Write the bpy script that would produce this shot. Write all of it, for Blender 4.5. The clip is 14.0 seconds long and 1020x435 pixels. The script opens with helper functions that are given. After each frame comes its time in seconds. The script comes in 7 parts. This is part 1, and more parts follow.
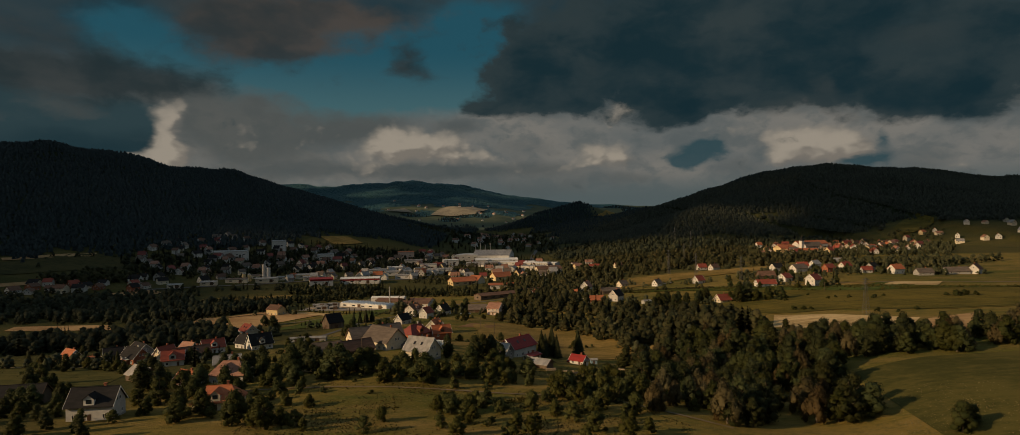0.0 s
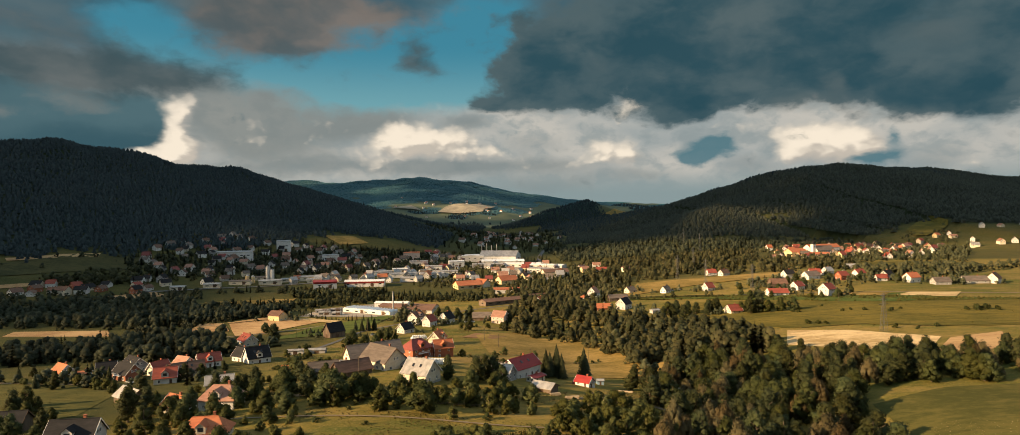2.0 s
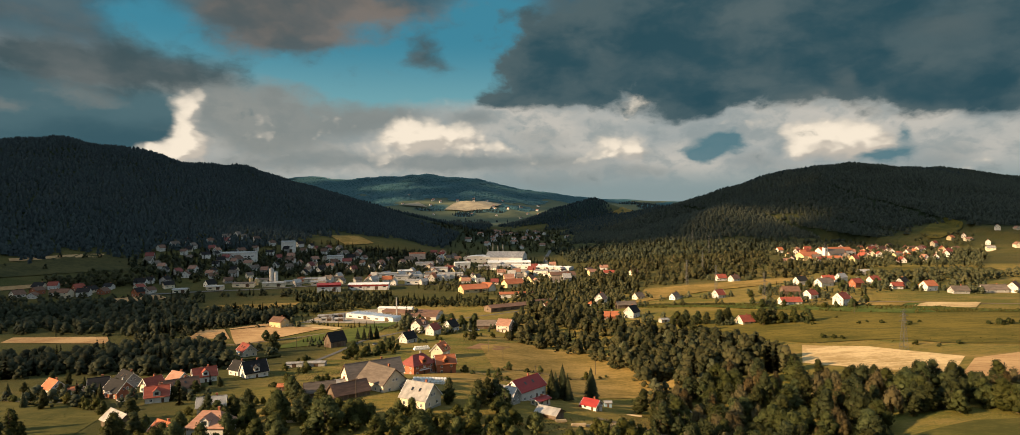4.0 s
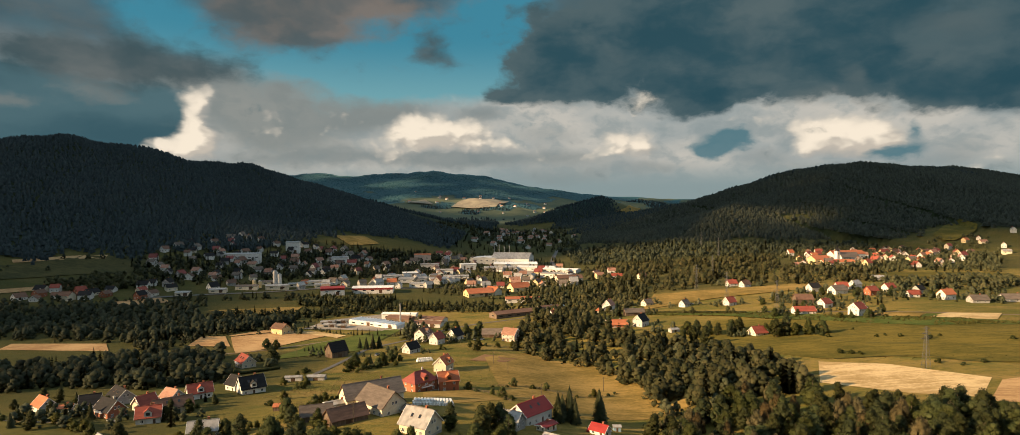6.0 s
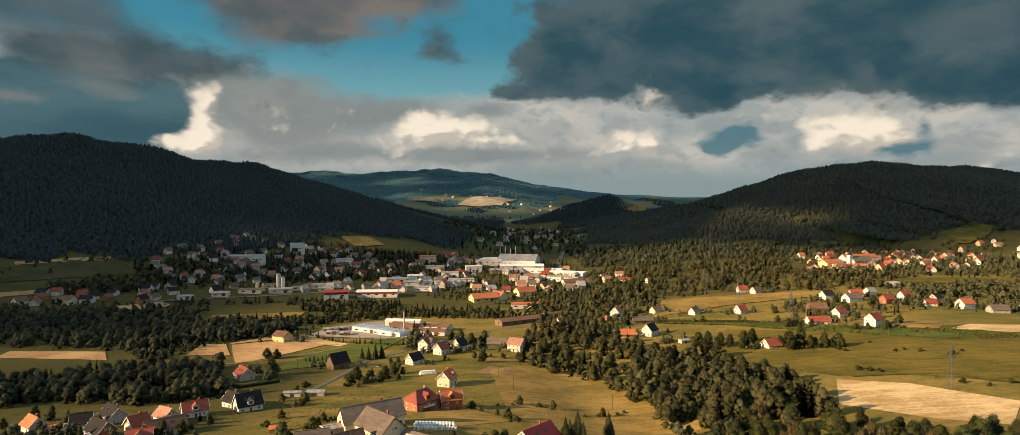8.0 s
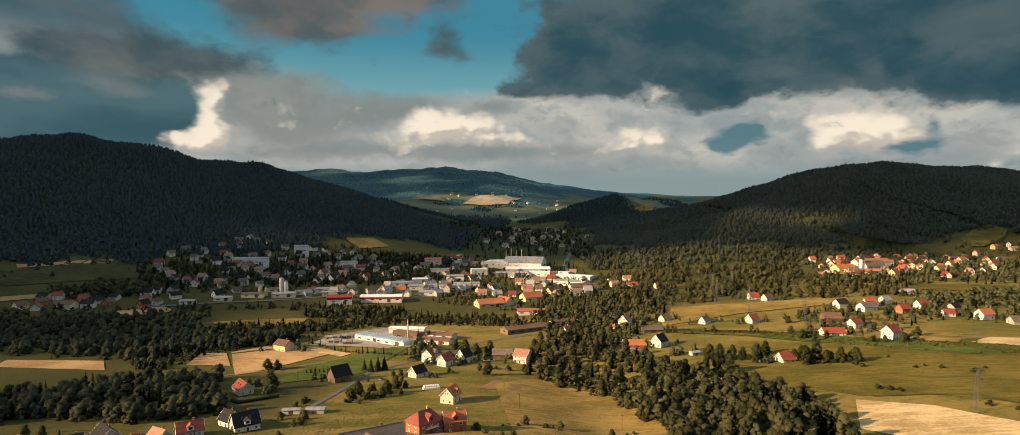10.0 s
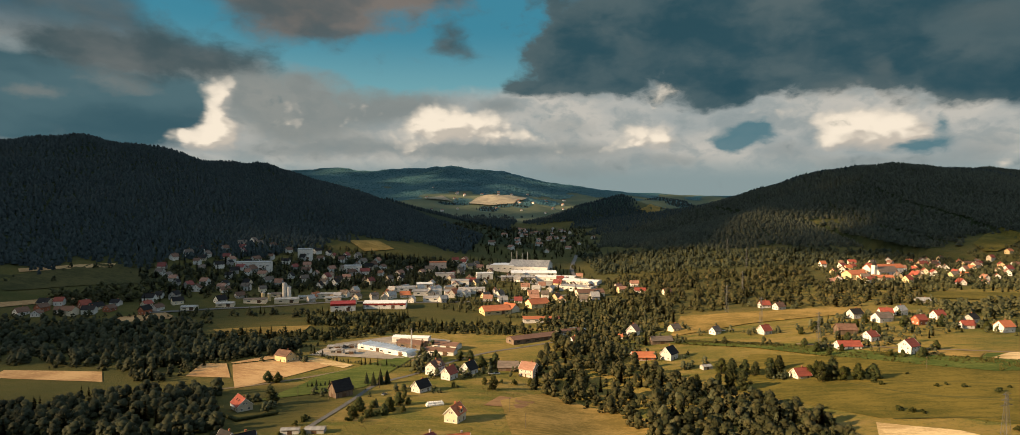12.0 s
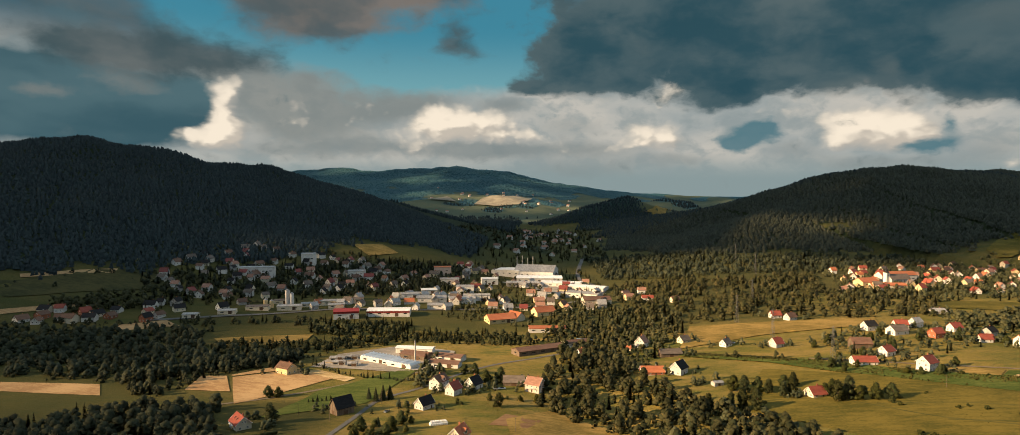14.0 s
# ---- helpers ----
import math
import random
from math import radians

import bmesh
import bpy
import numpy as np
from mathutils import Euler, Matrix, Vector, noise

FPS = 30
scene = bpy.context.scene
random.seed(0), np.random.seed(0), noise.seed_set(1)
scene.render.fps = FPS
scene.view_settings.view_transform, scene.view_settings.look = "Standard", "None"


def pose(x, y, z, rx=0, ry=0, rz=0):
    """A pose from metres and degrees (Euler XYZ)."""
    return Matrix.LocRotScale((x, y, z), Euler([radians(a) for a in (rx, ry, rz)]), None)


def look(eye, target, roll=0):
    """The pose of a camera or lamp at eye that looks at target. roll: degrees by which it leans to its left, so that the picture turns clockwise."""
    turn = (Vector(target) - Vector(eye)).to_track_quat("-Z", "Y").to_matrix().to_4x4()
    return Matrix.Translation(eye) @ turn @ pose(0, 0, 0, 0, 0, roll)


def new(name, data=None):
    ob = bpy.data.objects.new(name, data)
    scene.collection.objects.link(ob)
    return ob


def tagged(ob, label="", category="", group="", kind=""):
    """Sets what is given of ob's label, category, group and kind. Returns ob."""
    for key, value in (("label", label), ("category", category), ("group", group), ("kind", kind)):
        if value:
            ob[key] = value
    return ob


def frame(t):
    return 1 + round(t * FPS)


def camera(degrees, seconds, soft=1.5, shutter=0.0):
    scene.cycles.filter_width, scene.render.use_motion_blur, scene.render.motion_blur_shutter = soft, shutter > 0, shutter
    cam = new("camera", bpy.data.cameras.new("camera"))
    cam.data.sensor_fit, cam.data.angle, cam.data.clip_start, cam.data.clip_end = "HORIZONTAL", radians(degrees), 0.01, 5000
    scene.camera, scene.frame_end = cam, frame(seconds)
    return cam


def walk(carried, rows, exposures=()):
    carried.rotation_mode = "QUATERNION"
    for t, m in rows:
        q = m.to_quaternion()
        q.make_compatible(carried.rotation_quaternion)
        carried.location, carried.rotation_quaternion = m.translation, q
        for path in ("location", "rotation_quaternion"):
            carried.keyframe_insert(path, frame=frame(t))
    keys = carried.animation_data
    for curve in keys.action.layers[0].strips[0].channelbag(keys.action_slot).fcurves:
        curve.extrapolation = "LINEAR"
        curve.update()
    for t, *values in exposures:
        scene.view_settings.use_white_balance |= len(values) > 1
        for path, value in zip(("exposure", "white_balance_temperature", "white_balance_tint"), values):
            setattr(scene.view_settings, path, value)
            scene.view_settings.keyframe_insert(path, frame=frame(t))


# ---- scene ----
cam = camera(78.0, 14.0, soft=0.5)
# seconds, x, y, z, yaw, pitch, roll
ROWS = [
    (0.0, 0.00, 0.00, 70.00, -0.090, -0.129, 0.863),
    (1.0, 0.97, 5.45, 74.18, 0.263, -0.310, 0.707),
    (2.0, 1.76, 11.05, 78.23, 0.608, -0.493, 0.570),
    (3.0, 2.38, 16.79, 82.19, 0.943, -0.675, 0.449),
    (4.0, 2.83, 22.64, 86.06, 1.271, -0.854, 0.344),
    (5.0, 3.12, 28.57, 89.86, 1.588, -1.029, 0.252),
    (6.0, 3.25, 34.56, 93.60, 1.897, -1.196, 0.171),
    (7.0, 3.25, 40.58, 97.32, 2.195, -1.353, 0.099),
    (8.0, 3.11, 46.61, 101.01, 2.484, -1.497, 0.033),
    (9.0, 2.84, 52.62, 104.71, 2.762, -1.628, -0.027),
    (10.0, 2.46, 58.58, 108.42, 3.029, -1.741, -0.085),
    (11.0, 1.96, 64.47, 112.16, 3.285, -1.835, -0.142),
    (12.0, 1.35, 70.26, 115.96, 3.530, -1.908, -0.200),
    (13.0, 0.65, 75.94, 119.82, 3.764, -1.956, -0.262),
    (14.0, -0.14, 81.46, 123.77, 3.985, -1.979, -0.329),
]
STOPS = 1.0
FADE = [(0.0, -1.65), (0.2, -0.9), (0.4, -0.40), (0.6, -0.18), (0.8, -0.07), (1.0, 0.0), (14.0, 0.0)]
walk(cam, [(t, pose(x, y, z, 90 + pitch, 0, yaw) @ pose(0, 0, 0, 0, 0, -roll)) for t, x, y, z, yaw, pitch, roll in ROWS],
     [(t, STOPS + s) for t, s in FADE])

# ---- light: a low sun from the left, broken cloud ----
SUN_AZIMUTH, SUN_ELEVATION = -111.0, 20.0      # degrees, clockwise from ahead; above the horizon
WORLD = 0.5


class Nodes:
    """Short hand for a node tree."""

    def __init__(self, tree):
        self.tree = tree
        tree.nodes.clear()

    def add(self, kind, inputs=(), **settings):
        n = self.tree.nodes.new(kind)
        for k, v in settings.items():
            setattr(n, k, v)
        for k, v in dict(inputs).items():
            self.plug(n.inputs[k], v)
        return n

    def plug(self, socket, v):
        if isinstance(v, bpy.types.Node):
            v = [s for s in v.outputs if s.enabled][0]
        if isinstance(v, bpy.types.NodeSocket):
            self.tree.links.new(v, socket)
        else:
            socket.default_value = v

    def math(self, op, a, b=0.0, c=0.0):
        return self.add("ShaderNodeMath", {0: a, 1: b, 2: c}, operation=op)

    def vec(self, op, a, b=(0, 0, 0), c=(0, 0, 0)):
        n = self.add("ShaderNodeVectorMath", {0: a, 1: b}, operation=op)
        if op == "MULTIPLY_ADD":
            self.plug(n.inputs[2], c)
        return n.outputs["Value"] if op in ("DOT_PRODUCT", "LENGTH") else n.outputs["Vector"]

    def noise(self, vector, scale, detail=3.0, rough=0.5):
        return self.add("ShaderNodeTexNoise", {"Vector": vector, "Scale": scale, "Detail": detail, "Roughness": rough}).outputs[0]

    def step(self, v, a, b, lo=0.0, hi=1.0):
        return self.add("ShaderNodeMapRange", {"Value": v, "From Min": a, "From Max": b, "To Min": lo, "To Max": hi}, interpolation_type="SMOOTHSTEP").outputs[0]

    def mix(self, f, a, b, blend="MIX"):
        n = self.add("ShaderNodeMix", data_type="RGBA", blend_type=blend)
        self.plug(n.inputs[0], f)
        self.plug(n.inputs[6], a if not isinstance(a, tuple) else (*a, 1.0))
        self.plug(n.inputs[7], b if not isinstance(b, tuple) else (*b, 1.0))
        return n.outputs[2]


def sky():
    """Broken cloud in banks: each bank a few soft lumps (azimuth, elevation, half width, half height, weight) with ragged edges."""
    slate = [(-38.7, 7.0, 6.1, 2.1, 1), (-33.0, 6.5, 5.0, 2.0, 1), (-40.2, 8.9, 4.6, 1.8, 0.8), (-31.7, 8.8, 3.7, 1.5, 0.6), (-37.6, 4.8, 5.8, 1.2, 0.7), (-45.0, 6.2, 5.5, 3.0, 1)]
    pale_wisps = [(-40.2, 7.5, 2.3, 0.6, 0.8), (-35.5, 9.5, 2.3, 0.8, 0.6), (-33.5, 8.2, 2.6, 0.7, 0.45), (-37.1, 8.6, 2.0, 0.5, 0.35)]
    holes = [(-15.0, 11.5, 6.3, 1.9, 1.1), (-7.5, 11.7, 6.5, 1.9, 1.1), (-10.4, 13.9, 7.6, 2.2, 0.9), (-3.4, 14.5, 4.1, 3.2, 0.9), (-20.4, 12.0, 3.8, 1.3, 0.7), (-28.4, 13.9, 3.9, 2.0, 1), (-31.6, 14.7, 2.7, 1.4, 0.7), (-12.7, 16.4, 6.9, 1.6, 0.5), (-1.6, 17.0, 3.5, 2.1, 0.8), (-38.6, 13.2, 2.3, 0.9, 0.35)]
    veil = [(-22.6, 8.9, 9.2, 1.9, 0.9), (-27.0, 10.0, 3.0, 1.5, 0.5), (-15.0, 8.4, 6.9, 1.5, 0.7), (-24.6, 6.2, 3.1, 1.6, 0.5), (-19.4, 5.5, 5.5, 1.7, 0.6)]
    shade = [(-7.0, 4.1, 6.5, 0.8, 1), (1.3, 6.3, 3.5, 1.2, 0.5), (-4.6, 8.1, 2.4, 0.9, 0.8), (-23.6, 3.8, 5.3, 0.9, 0.6), (-17.3, 4.4, 3.9, 0.9, 0.6), (20.2, 3.9, 3.0, 0.9, 0.5), (11.1, 3.3, 3.9, 0.8, 0.5), (3.6, 4.2, 4.1, 0.8, 0.5), (33.6, 3.9, 3.0, 1.4, 0.5), (26.0, 2.6, 5.2, 0.7, 0.5), (2.4, 2.4, 5.8, 0.9, 0.5)]
    heaps = [(-28.5, 7.8, 1.2, 1.7, 1.1), (-28.0, 5.7, 1.6, 1.8, 1.1), (-29.2, 4.6, 1.6, 1.0, 1), (-31.1, 4.9, 1.1, 0.7, 0.8), (-27.3, 9.4, 1.0, 1.0, 0.5), (-11.6, 6.3, 2.4, 1.4, 1), (-9.6, 7.1, 2.3, 1.5, 0.9), (-7.6, 5.7, 3.5, 1.3, 0.9), (-4.6, 6.0, 2.7, 1.5, 0.8), (-1.7, 5.2, 2.0, 0.8, 0.6), (-12.8, 4.5, 2.0, 0.9, 0.6), (-5.8, 7.2, 1.8, 0.9, 0.5), (8.5, 5.6, 2.3, 1.3, 0.9), (10.5, 4.8, 2.0, 1.1, 0.6), (6.5, 4.5, 2.3, 1.0, 0.5), (4.8, 7.1, 2.9, 1.4, 0.4), (9.7, 9.3, 2.8, 1.3, 0.7), (11.6, 10.0, 1.7, 0.9, 0.6), (24.6, 5.6, 2.3, 1.5, 1), (26.9, 5.8, 2.5, 1.3, 1), (29.1, 5.3, 1.7, 1.2, 0.9), (23.6, 4.4, 1.7, 0.9, 0.7), (27.3, 4.4, 2.6, 0.9, 0.6), (17.1, 7.8, 2.6, 1.3, 0.45), (20.7, 6.6, 2.0, 1.3, 0.4), (35.9, 3.3, 1.4, 0.6, 0.8), (34.4, 2.4, 1.5, 0.5, 0.5), (-23.6, 6.7, 2.1, 1.1, 0.45), (-21.0, 5.2, 2.4, 0.9, 0.35), (-17.8, 7.0, 2.8, 1.2, 0.3), (1.3, 4.3, 2.3, 0.8, 0.4)]
    small = [(16.5, 5.2, 1.8, 1.1, 1.2), (18.1, 5.9, 1.3, 0.7, 0.9), (15.5, 4.5, 1.0, 0.6, 0.8), (29.3, 4.0, 1.9, 0.6, 1.3), (30.6, 5.7, 0.7, 0.8, 0.8), (30.8, 4.4, 0.8, 0.6, 0.6), (-0.8, 7.2, 1.2, 0.5, 0.5)]
    wisps = [(-36.3, 11.0, 5.1, 1.5, 1), (-30.8, 11.9, 5.2, 1.6, 1.1), (-27.0, 11.0, 3.0, 0.9, 0.7), (-39.4, 11.0, 2.3, 1.2, 0.7), (-33.0, 9.9, 3.6, 0.8, 0.5), (-9.0, 14.3, 1.6, 1.6, 1), (-7.8, 12.8, 1.5, 0.7, 0.7), (-39.7, 13.9, 3.1, 0.9, 0.7), (-35.5, 13.9, 2.5, 0.8, 0.5)]
    brown = [(-19.9, 16.0, 6.6, 2.2, 1.1), (-22.0, 14.3, 3.2, 1.3, 1), (-14.9, 17.1, 6.3, 1.1, 0.9), (-24.5, 16.0, 3.1, 1.3, 0.8), (-17.2, 14.6, 2.8, 0.9, 0.6), (-10.4, 17.6, 4.1, 0.8, 0.5)]
    deck = [(0.1, 10.3, 3.6, 1.5, 1), (-2.3, 9.5, 2.0, 1.0, 0.8), (3.6, 12.2, 5.2, 2.4, 1.1), (6.5, 10.2, 2.6, 1.3, 0.9), (2.5, 15.0, 4.6, 2.7, 1), (10.5, 15.2, 7.0, 3.6, 1.1), (14.9, 10.7, 4.2, 2.1, 1.1), (13.8, 8.5, 2.5, 1.1, 1), (16.5, 9.0, 2.1, 1.2, 0.7), (20.1, 13.5, 6.7, 3.5, 1.2), (23.1, 10.6, 4.2, 2.0, 0.9), (27.2, 13.6, 5.5, 2.9, 1.1), (29.5, 10.0, 3.7, 1.9, 1), (33.6, 9.1, 3.4, 1.7, 1.1), (31.6, 8.1, 2.4, 0.9, 0.7), (36.6, 9.2, 2.1, 2.2, 1.1), (35.0, 12.5, 3.2, 2.2, 1), (38.6, 11.0, 2.9, 4.6, 1), (25.9, 17.6, 15.9, 2.8, 1.3), (22.1, 8.6, 2.4, 1.0, 0.5)]
    thin = [(26.6, 10.2, 1.0, 0.7, 1), (25.9, 8.3, 2.7, 1.0, 0.8), (33.5, 12.8, 2.3, 1.0, 1), (8.2, 12.7, 3.4, 1.6, 0.6), (17.5, 14.7, 3.6, 1.5, 0.5), (23.6, 8.5, 2.3, 1.0, 0.7), (1.9, 16.1, 2.3, 1.3, 0.5), (21.6, 11.5, 2.4, 1.0, 0.5), (31.1, 14.0, 2.4, 0.9, 0.4)]
    world = bpy.data.worlds.new("sky")
    world.use_nodes = True
    scene.world = world
    n = Nodes(world.node_tree)
    way = n.add("ShaderNodeTexCoord").outputs["Generated"]
    xyz = n.add("ShaderNodeSeparateXYZ", {0: way})
    az = n.math("MULTIPLY", n.math("ARCTAN2", xyz.outputs[0], xyz.outputs[1]), 57.296)
    el = n.math("MULTIPLY", n.math("ARCSINE", xyz.outputs[2]), 57.296)
    flat = n.add("ShaderNodeCombineXYZ", {0: az, 1: el, 2: 0.0}).outputs[0]
    wide = n.vec("MULTIPLY", flat, (0.07, 0.13, 1.0))
    c = n.add("ShaderNodeTexNoise", {"Vector": wide, "Scale": 2.2, "Detail": 5.0, "Roughness": 0.55}).outputs["Color"]
    d = n.add("ShaderNodeTexNoise", {"Vector": wide, "Scale": 9.0, "Detail": 4.0, "Roughness": 0.5}).outputs["Color"]
    p = n.vec("MULTIPLY_ADD", n.vec("SUBTRACT", c, (0.5, 0.5, 0.5)), (5.0, 2.8, 0.0), flat)
    q = n.vec("MULTIPLY_ADD", n.vec("SUBTRACT", c, (0.5, 0.5, 0.5)), (2.0, 1.2, 0.0), n.vec("MULTIPLY_ADD", n.vec("SUBTRACT", d, (0.5, 0.5, 0.5)), (0.9, 0.8, 0.0), flat))
    soft = n.noise(n.vec("MULTIPLY", p, (0.05, 0.13, 1.0)), 1.5, 3.0, 0.5)
    patch = n.noise(n.vec("MULTIPLY", p, (0.09, 0.17, 1.0)), 1.3, 4.0, 0.5)

    def lumps(at):
        """Cauliflower heads: rounded swellings of two sizes."""
        v = n.vec("MULTIPLY", at, (0.55, 0.72, 1.0))
        cells = n.add("ShaderNodeTexVoronoi", {"Vector": v, "Scale": 0.8, "Detail": 2.0, "Roughness": 0.55, "Smoothness": 0.9}, feature="SMOOTH_F1").outputs["Distance"]
        return n.math("SUBTRACT", 0.62, cells)

    def weigh(blobs, at, total):
        for a, e, w, h, k in blobs:
            v = n.vec("MULTIPLY_ADD", at, (1 / w, 1 / h, 0.0), (-a / w, -e / h, 0.0))
            total = n.math("MULTIPLY_ADD", n.math("POWER", 2.718, n.math("MULTIPLY", n.vec("DOT_PRODUCT", v, v), -0.8)), k, total)
        return total

    ragged = n.math("SUBTRACT", n.noise(n.vec("MULTIPLY", q, (0.22, 0.34, 1.0)), 1.6, 5.0, 0.55), 0.5)

    def bank(blobs, rag, lo, hi, at):
        total = weigh(blobs, at, n.math("MULTIPLY", ragged, rag))
        return n.step(total, lo, hi), total

    clear = n.add("ShaderNodeTexSky", sky_type="NISHITA", sun_disc=False, sun_elevation=radians(SUN_ELEVATION), sun_rotation=radians(SUN_AZIMUTH))
    blue = n.mix(1.0, n.mix(1.0, clear.outputs[0], (0.07, 0.07, 0.07), "MULTIPLY"), (0.35, 1.0, 0.98), "MULTIPLY")
    blue = n.mix(0.75, blue, n.mix(n.step(el, 8.0, 15.0), (0.21, 0.43, 0.475), (0.055, 0.255, 0.36)))
    head = n.step(n.math("ADD", lumps(q), n.math("MULTIPLY", ragged, 0.5)), 0.0, 0.5)
    # a pale sheet of cloud over all, bluer towards the hills, lumpy where it is thick
    pale = n.mix(n.step(soft, 0.34, 0.60), (0.34, 0.375, 0.37), (0.54, 0.515, 0.46))
    pale = n.mix(n.math("MULTIPLY", head, 0.45), pale, (0.68, 0.61, 0.51))
    pale = n.mix(n.math("MULTIPLY", n.step(ragged, 0.06, -0.16), 0.65), pale, (0.25, 0.30, 0.305))
    pale = n.mix(n.step(el, 4.2, 1.4), pale, (0.25, 0.32, 0.325))
    colour = n.mix(n.step(n.math("ADD", el, n.math("MULTIPLY", n.math("SUBTRACT", soft, 0.5), 6.0)), 9.0, 13.5), pale, n.mix(n.step(soft, 0.36, 0.66), (0.040, 0.110, 0.150), (0.105, 0.150, 0.165)))
    m, _ = bank(veil, 0.8, 0.1, 0.9, p)
    colour = n.mix(n.math("MULTIPLY", m, 0.8), colour, n.mix(head, (0.205, 0.230, 0.222), (0.33, 0.325, 0.295)))
    # slate cloud low on one side, openings in the sheet
    m, _ = bank(slate, 0.8, 0.2, 0.95, p)
    colour = n.mix(m, colour, n.mix(n.step(soft, 0.35, 0.65), (0.042, 0.100, 0.125), (0.080, 0.150, 0.172)))
    m, _ = bank(holes, 0.8, 0.1, 0.95, p)
    colour = n.mix(m, colour, blue)
    m, _ = bank(pale_wisps, 1.2, 0.25, 0.9, q)
    colour = n.mix(n.math("MULTIPLY", m, 0.7), colour, n.mix(head, (0.20, 0.215, 0.205), (0.36, 0.34, 0.30)))
    # flat grey undersides, then the sunlit heaps, bright on the side towards the sun
    m, _ = bank(shade, 0.6, 0.2, 0.85, q)
    colour = n.mix(n.math("MULTIPLY", m, 0.75), colour, (0.20, 0.235, 0.235))
    swell = n.math("MULTIPLY_ADD", lumps(q), 0.9, 0.12)
    d = weigh(heaps, q, swell)
    sunward = n.vec("ADD", q, (-0.55, 0.6, 0.0))
    lit = n.step(n.math("SUBTRACT", d, weigh(heaps, sunward, n.math("MULTIPLY_ADD", lumps(sunward), 0.9, 0.12))), -0.32, 0.24)
    thick = n.step(d, 0.5, 1.5)
    heap = n.mix(lit, n.mix(thick, (0.38, 0.375, 0.345), (0.56, 0.50, 0.42)), n.mix(thick, (0.66, 0.59, 0.49), (0.94, 0.82, 0.66)))
    colour = n.mix(n.step(d, 0.42, 1.2), colour, heap)
    m, _ = bank(small, 2.2, 0.30, 1.15, q)
    colour = n.mix(n.math("MULTIPLY", m, 0.9), colour, n.mix(soft, (0.060, 0.165, 0.205), (0.085, 0.195, 0.235)))
    # brownish grey wisps, dark scud and the dark deck above
    m, _ = bank(brown, 1.8, 0.15, 1.4, p)
    colour = n.mix(n.math("MULTIPLY", m, 0.92), colour, n.mix(n.step(patch, 0.38, 0.66), (0.085, 0.105, 0.110), (0.205, 0.170, 0.145)))
    m, _ = bank(wisps, 1.8, 0.2, 1.35, p)
    colour = n.mix(n.math("MULTIPLY", m, 0.9), colour, n.mix(n.step(patch, 0.40, 0.66), (0.045, 0.080, 0.092), (0.115, 0.136, 0.138)))
    m, d = bank(deck, 2.0, 0.50, 1.25, p)
    thick = n.step(n.math("ADD", d, n.math("MULTIPLY", n.math("SUBTRACT", patch, 0.5), 5.5)), 0.7, 2.6)
    dark = n.mix(thick, n.mix(soft, (0.052, 0.104, 0.124), (0.112, 0.148, 0.152)), n.mix(soft, (0.016, 0.062, 0.086), (0.038, 0.090, 0.112)))
    t, _ = bank(thin, 1.2, 0.3, 1.2, p)
    dark = n.mix(n.math("MULTIPLY", t, 0.6), dark, n.mix(head, (0.105, 0.140, 0.145), (0.26, 0.25, 0.235)))
    colour = n.mix(m, colour, dark)
    # overhead, out of view, a sheet made bright and bluish to fill shadows; below the horizon the land
    colour = n.mix(n.step(el, 22.0, 34.0), colour, n.mix(soft, (0.26, 0.38, 0.48), (0.62, 0.73, 0.83)))
    colour = n.mix(n.step(el, 0.0, -3.0), colour, (0.05, 0.06, 0.05))
    back = n.add("ShaderNodeBackground", {"Color": colour, "Strength": WORLD})
    n.add("ShaderNodeOutputWorld", {0: back})


sky()
sun = new("sun", bpy.data.lights.new("sun", "SUN"))
sun.data.energy, sun.data.angle, sun.data.color = 5.7, radians(0.7), (1.0, 0.69, 0.38)
sun.matrix_world = look((0, 0, 0), (-math.sin(radians(SUN_AZIMUTH)), -math.cos(radians(SUN_AZIMUTH)), -math.tan(radians(SUN_ELEVATION))))



def inside(x, y, ring):
    """Which points lie within a ring of corners."""
    hit = np.zeros(len(x), dtype=bool)
    for (ax, ay), (bx, by) in zip(ring, ring[1:] + ring[:1]):
        crosses = (ay > y) != (by > y)
        with np.errstate(divide="ignore", invalid="ignore"):
            hit ^= crosses & (x < (bx - ax) * (y - ay) / (by - ay) + ax)
    return hit


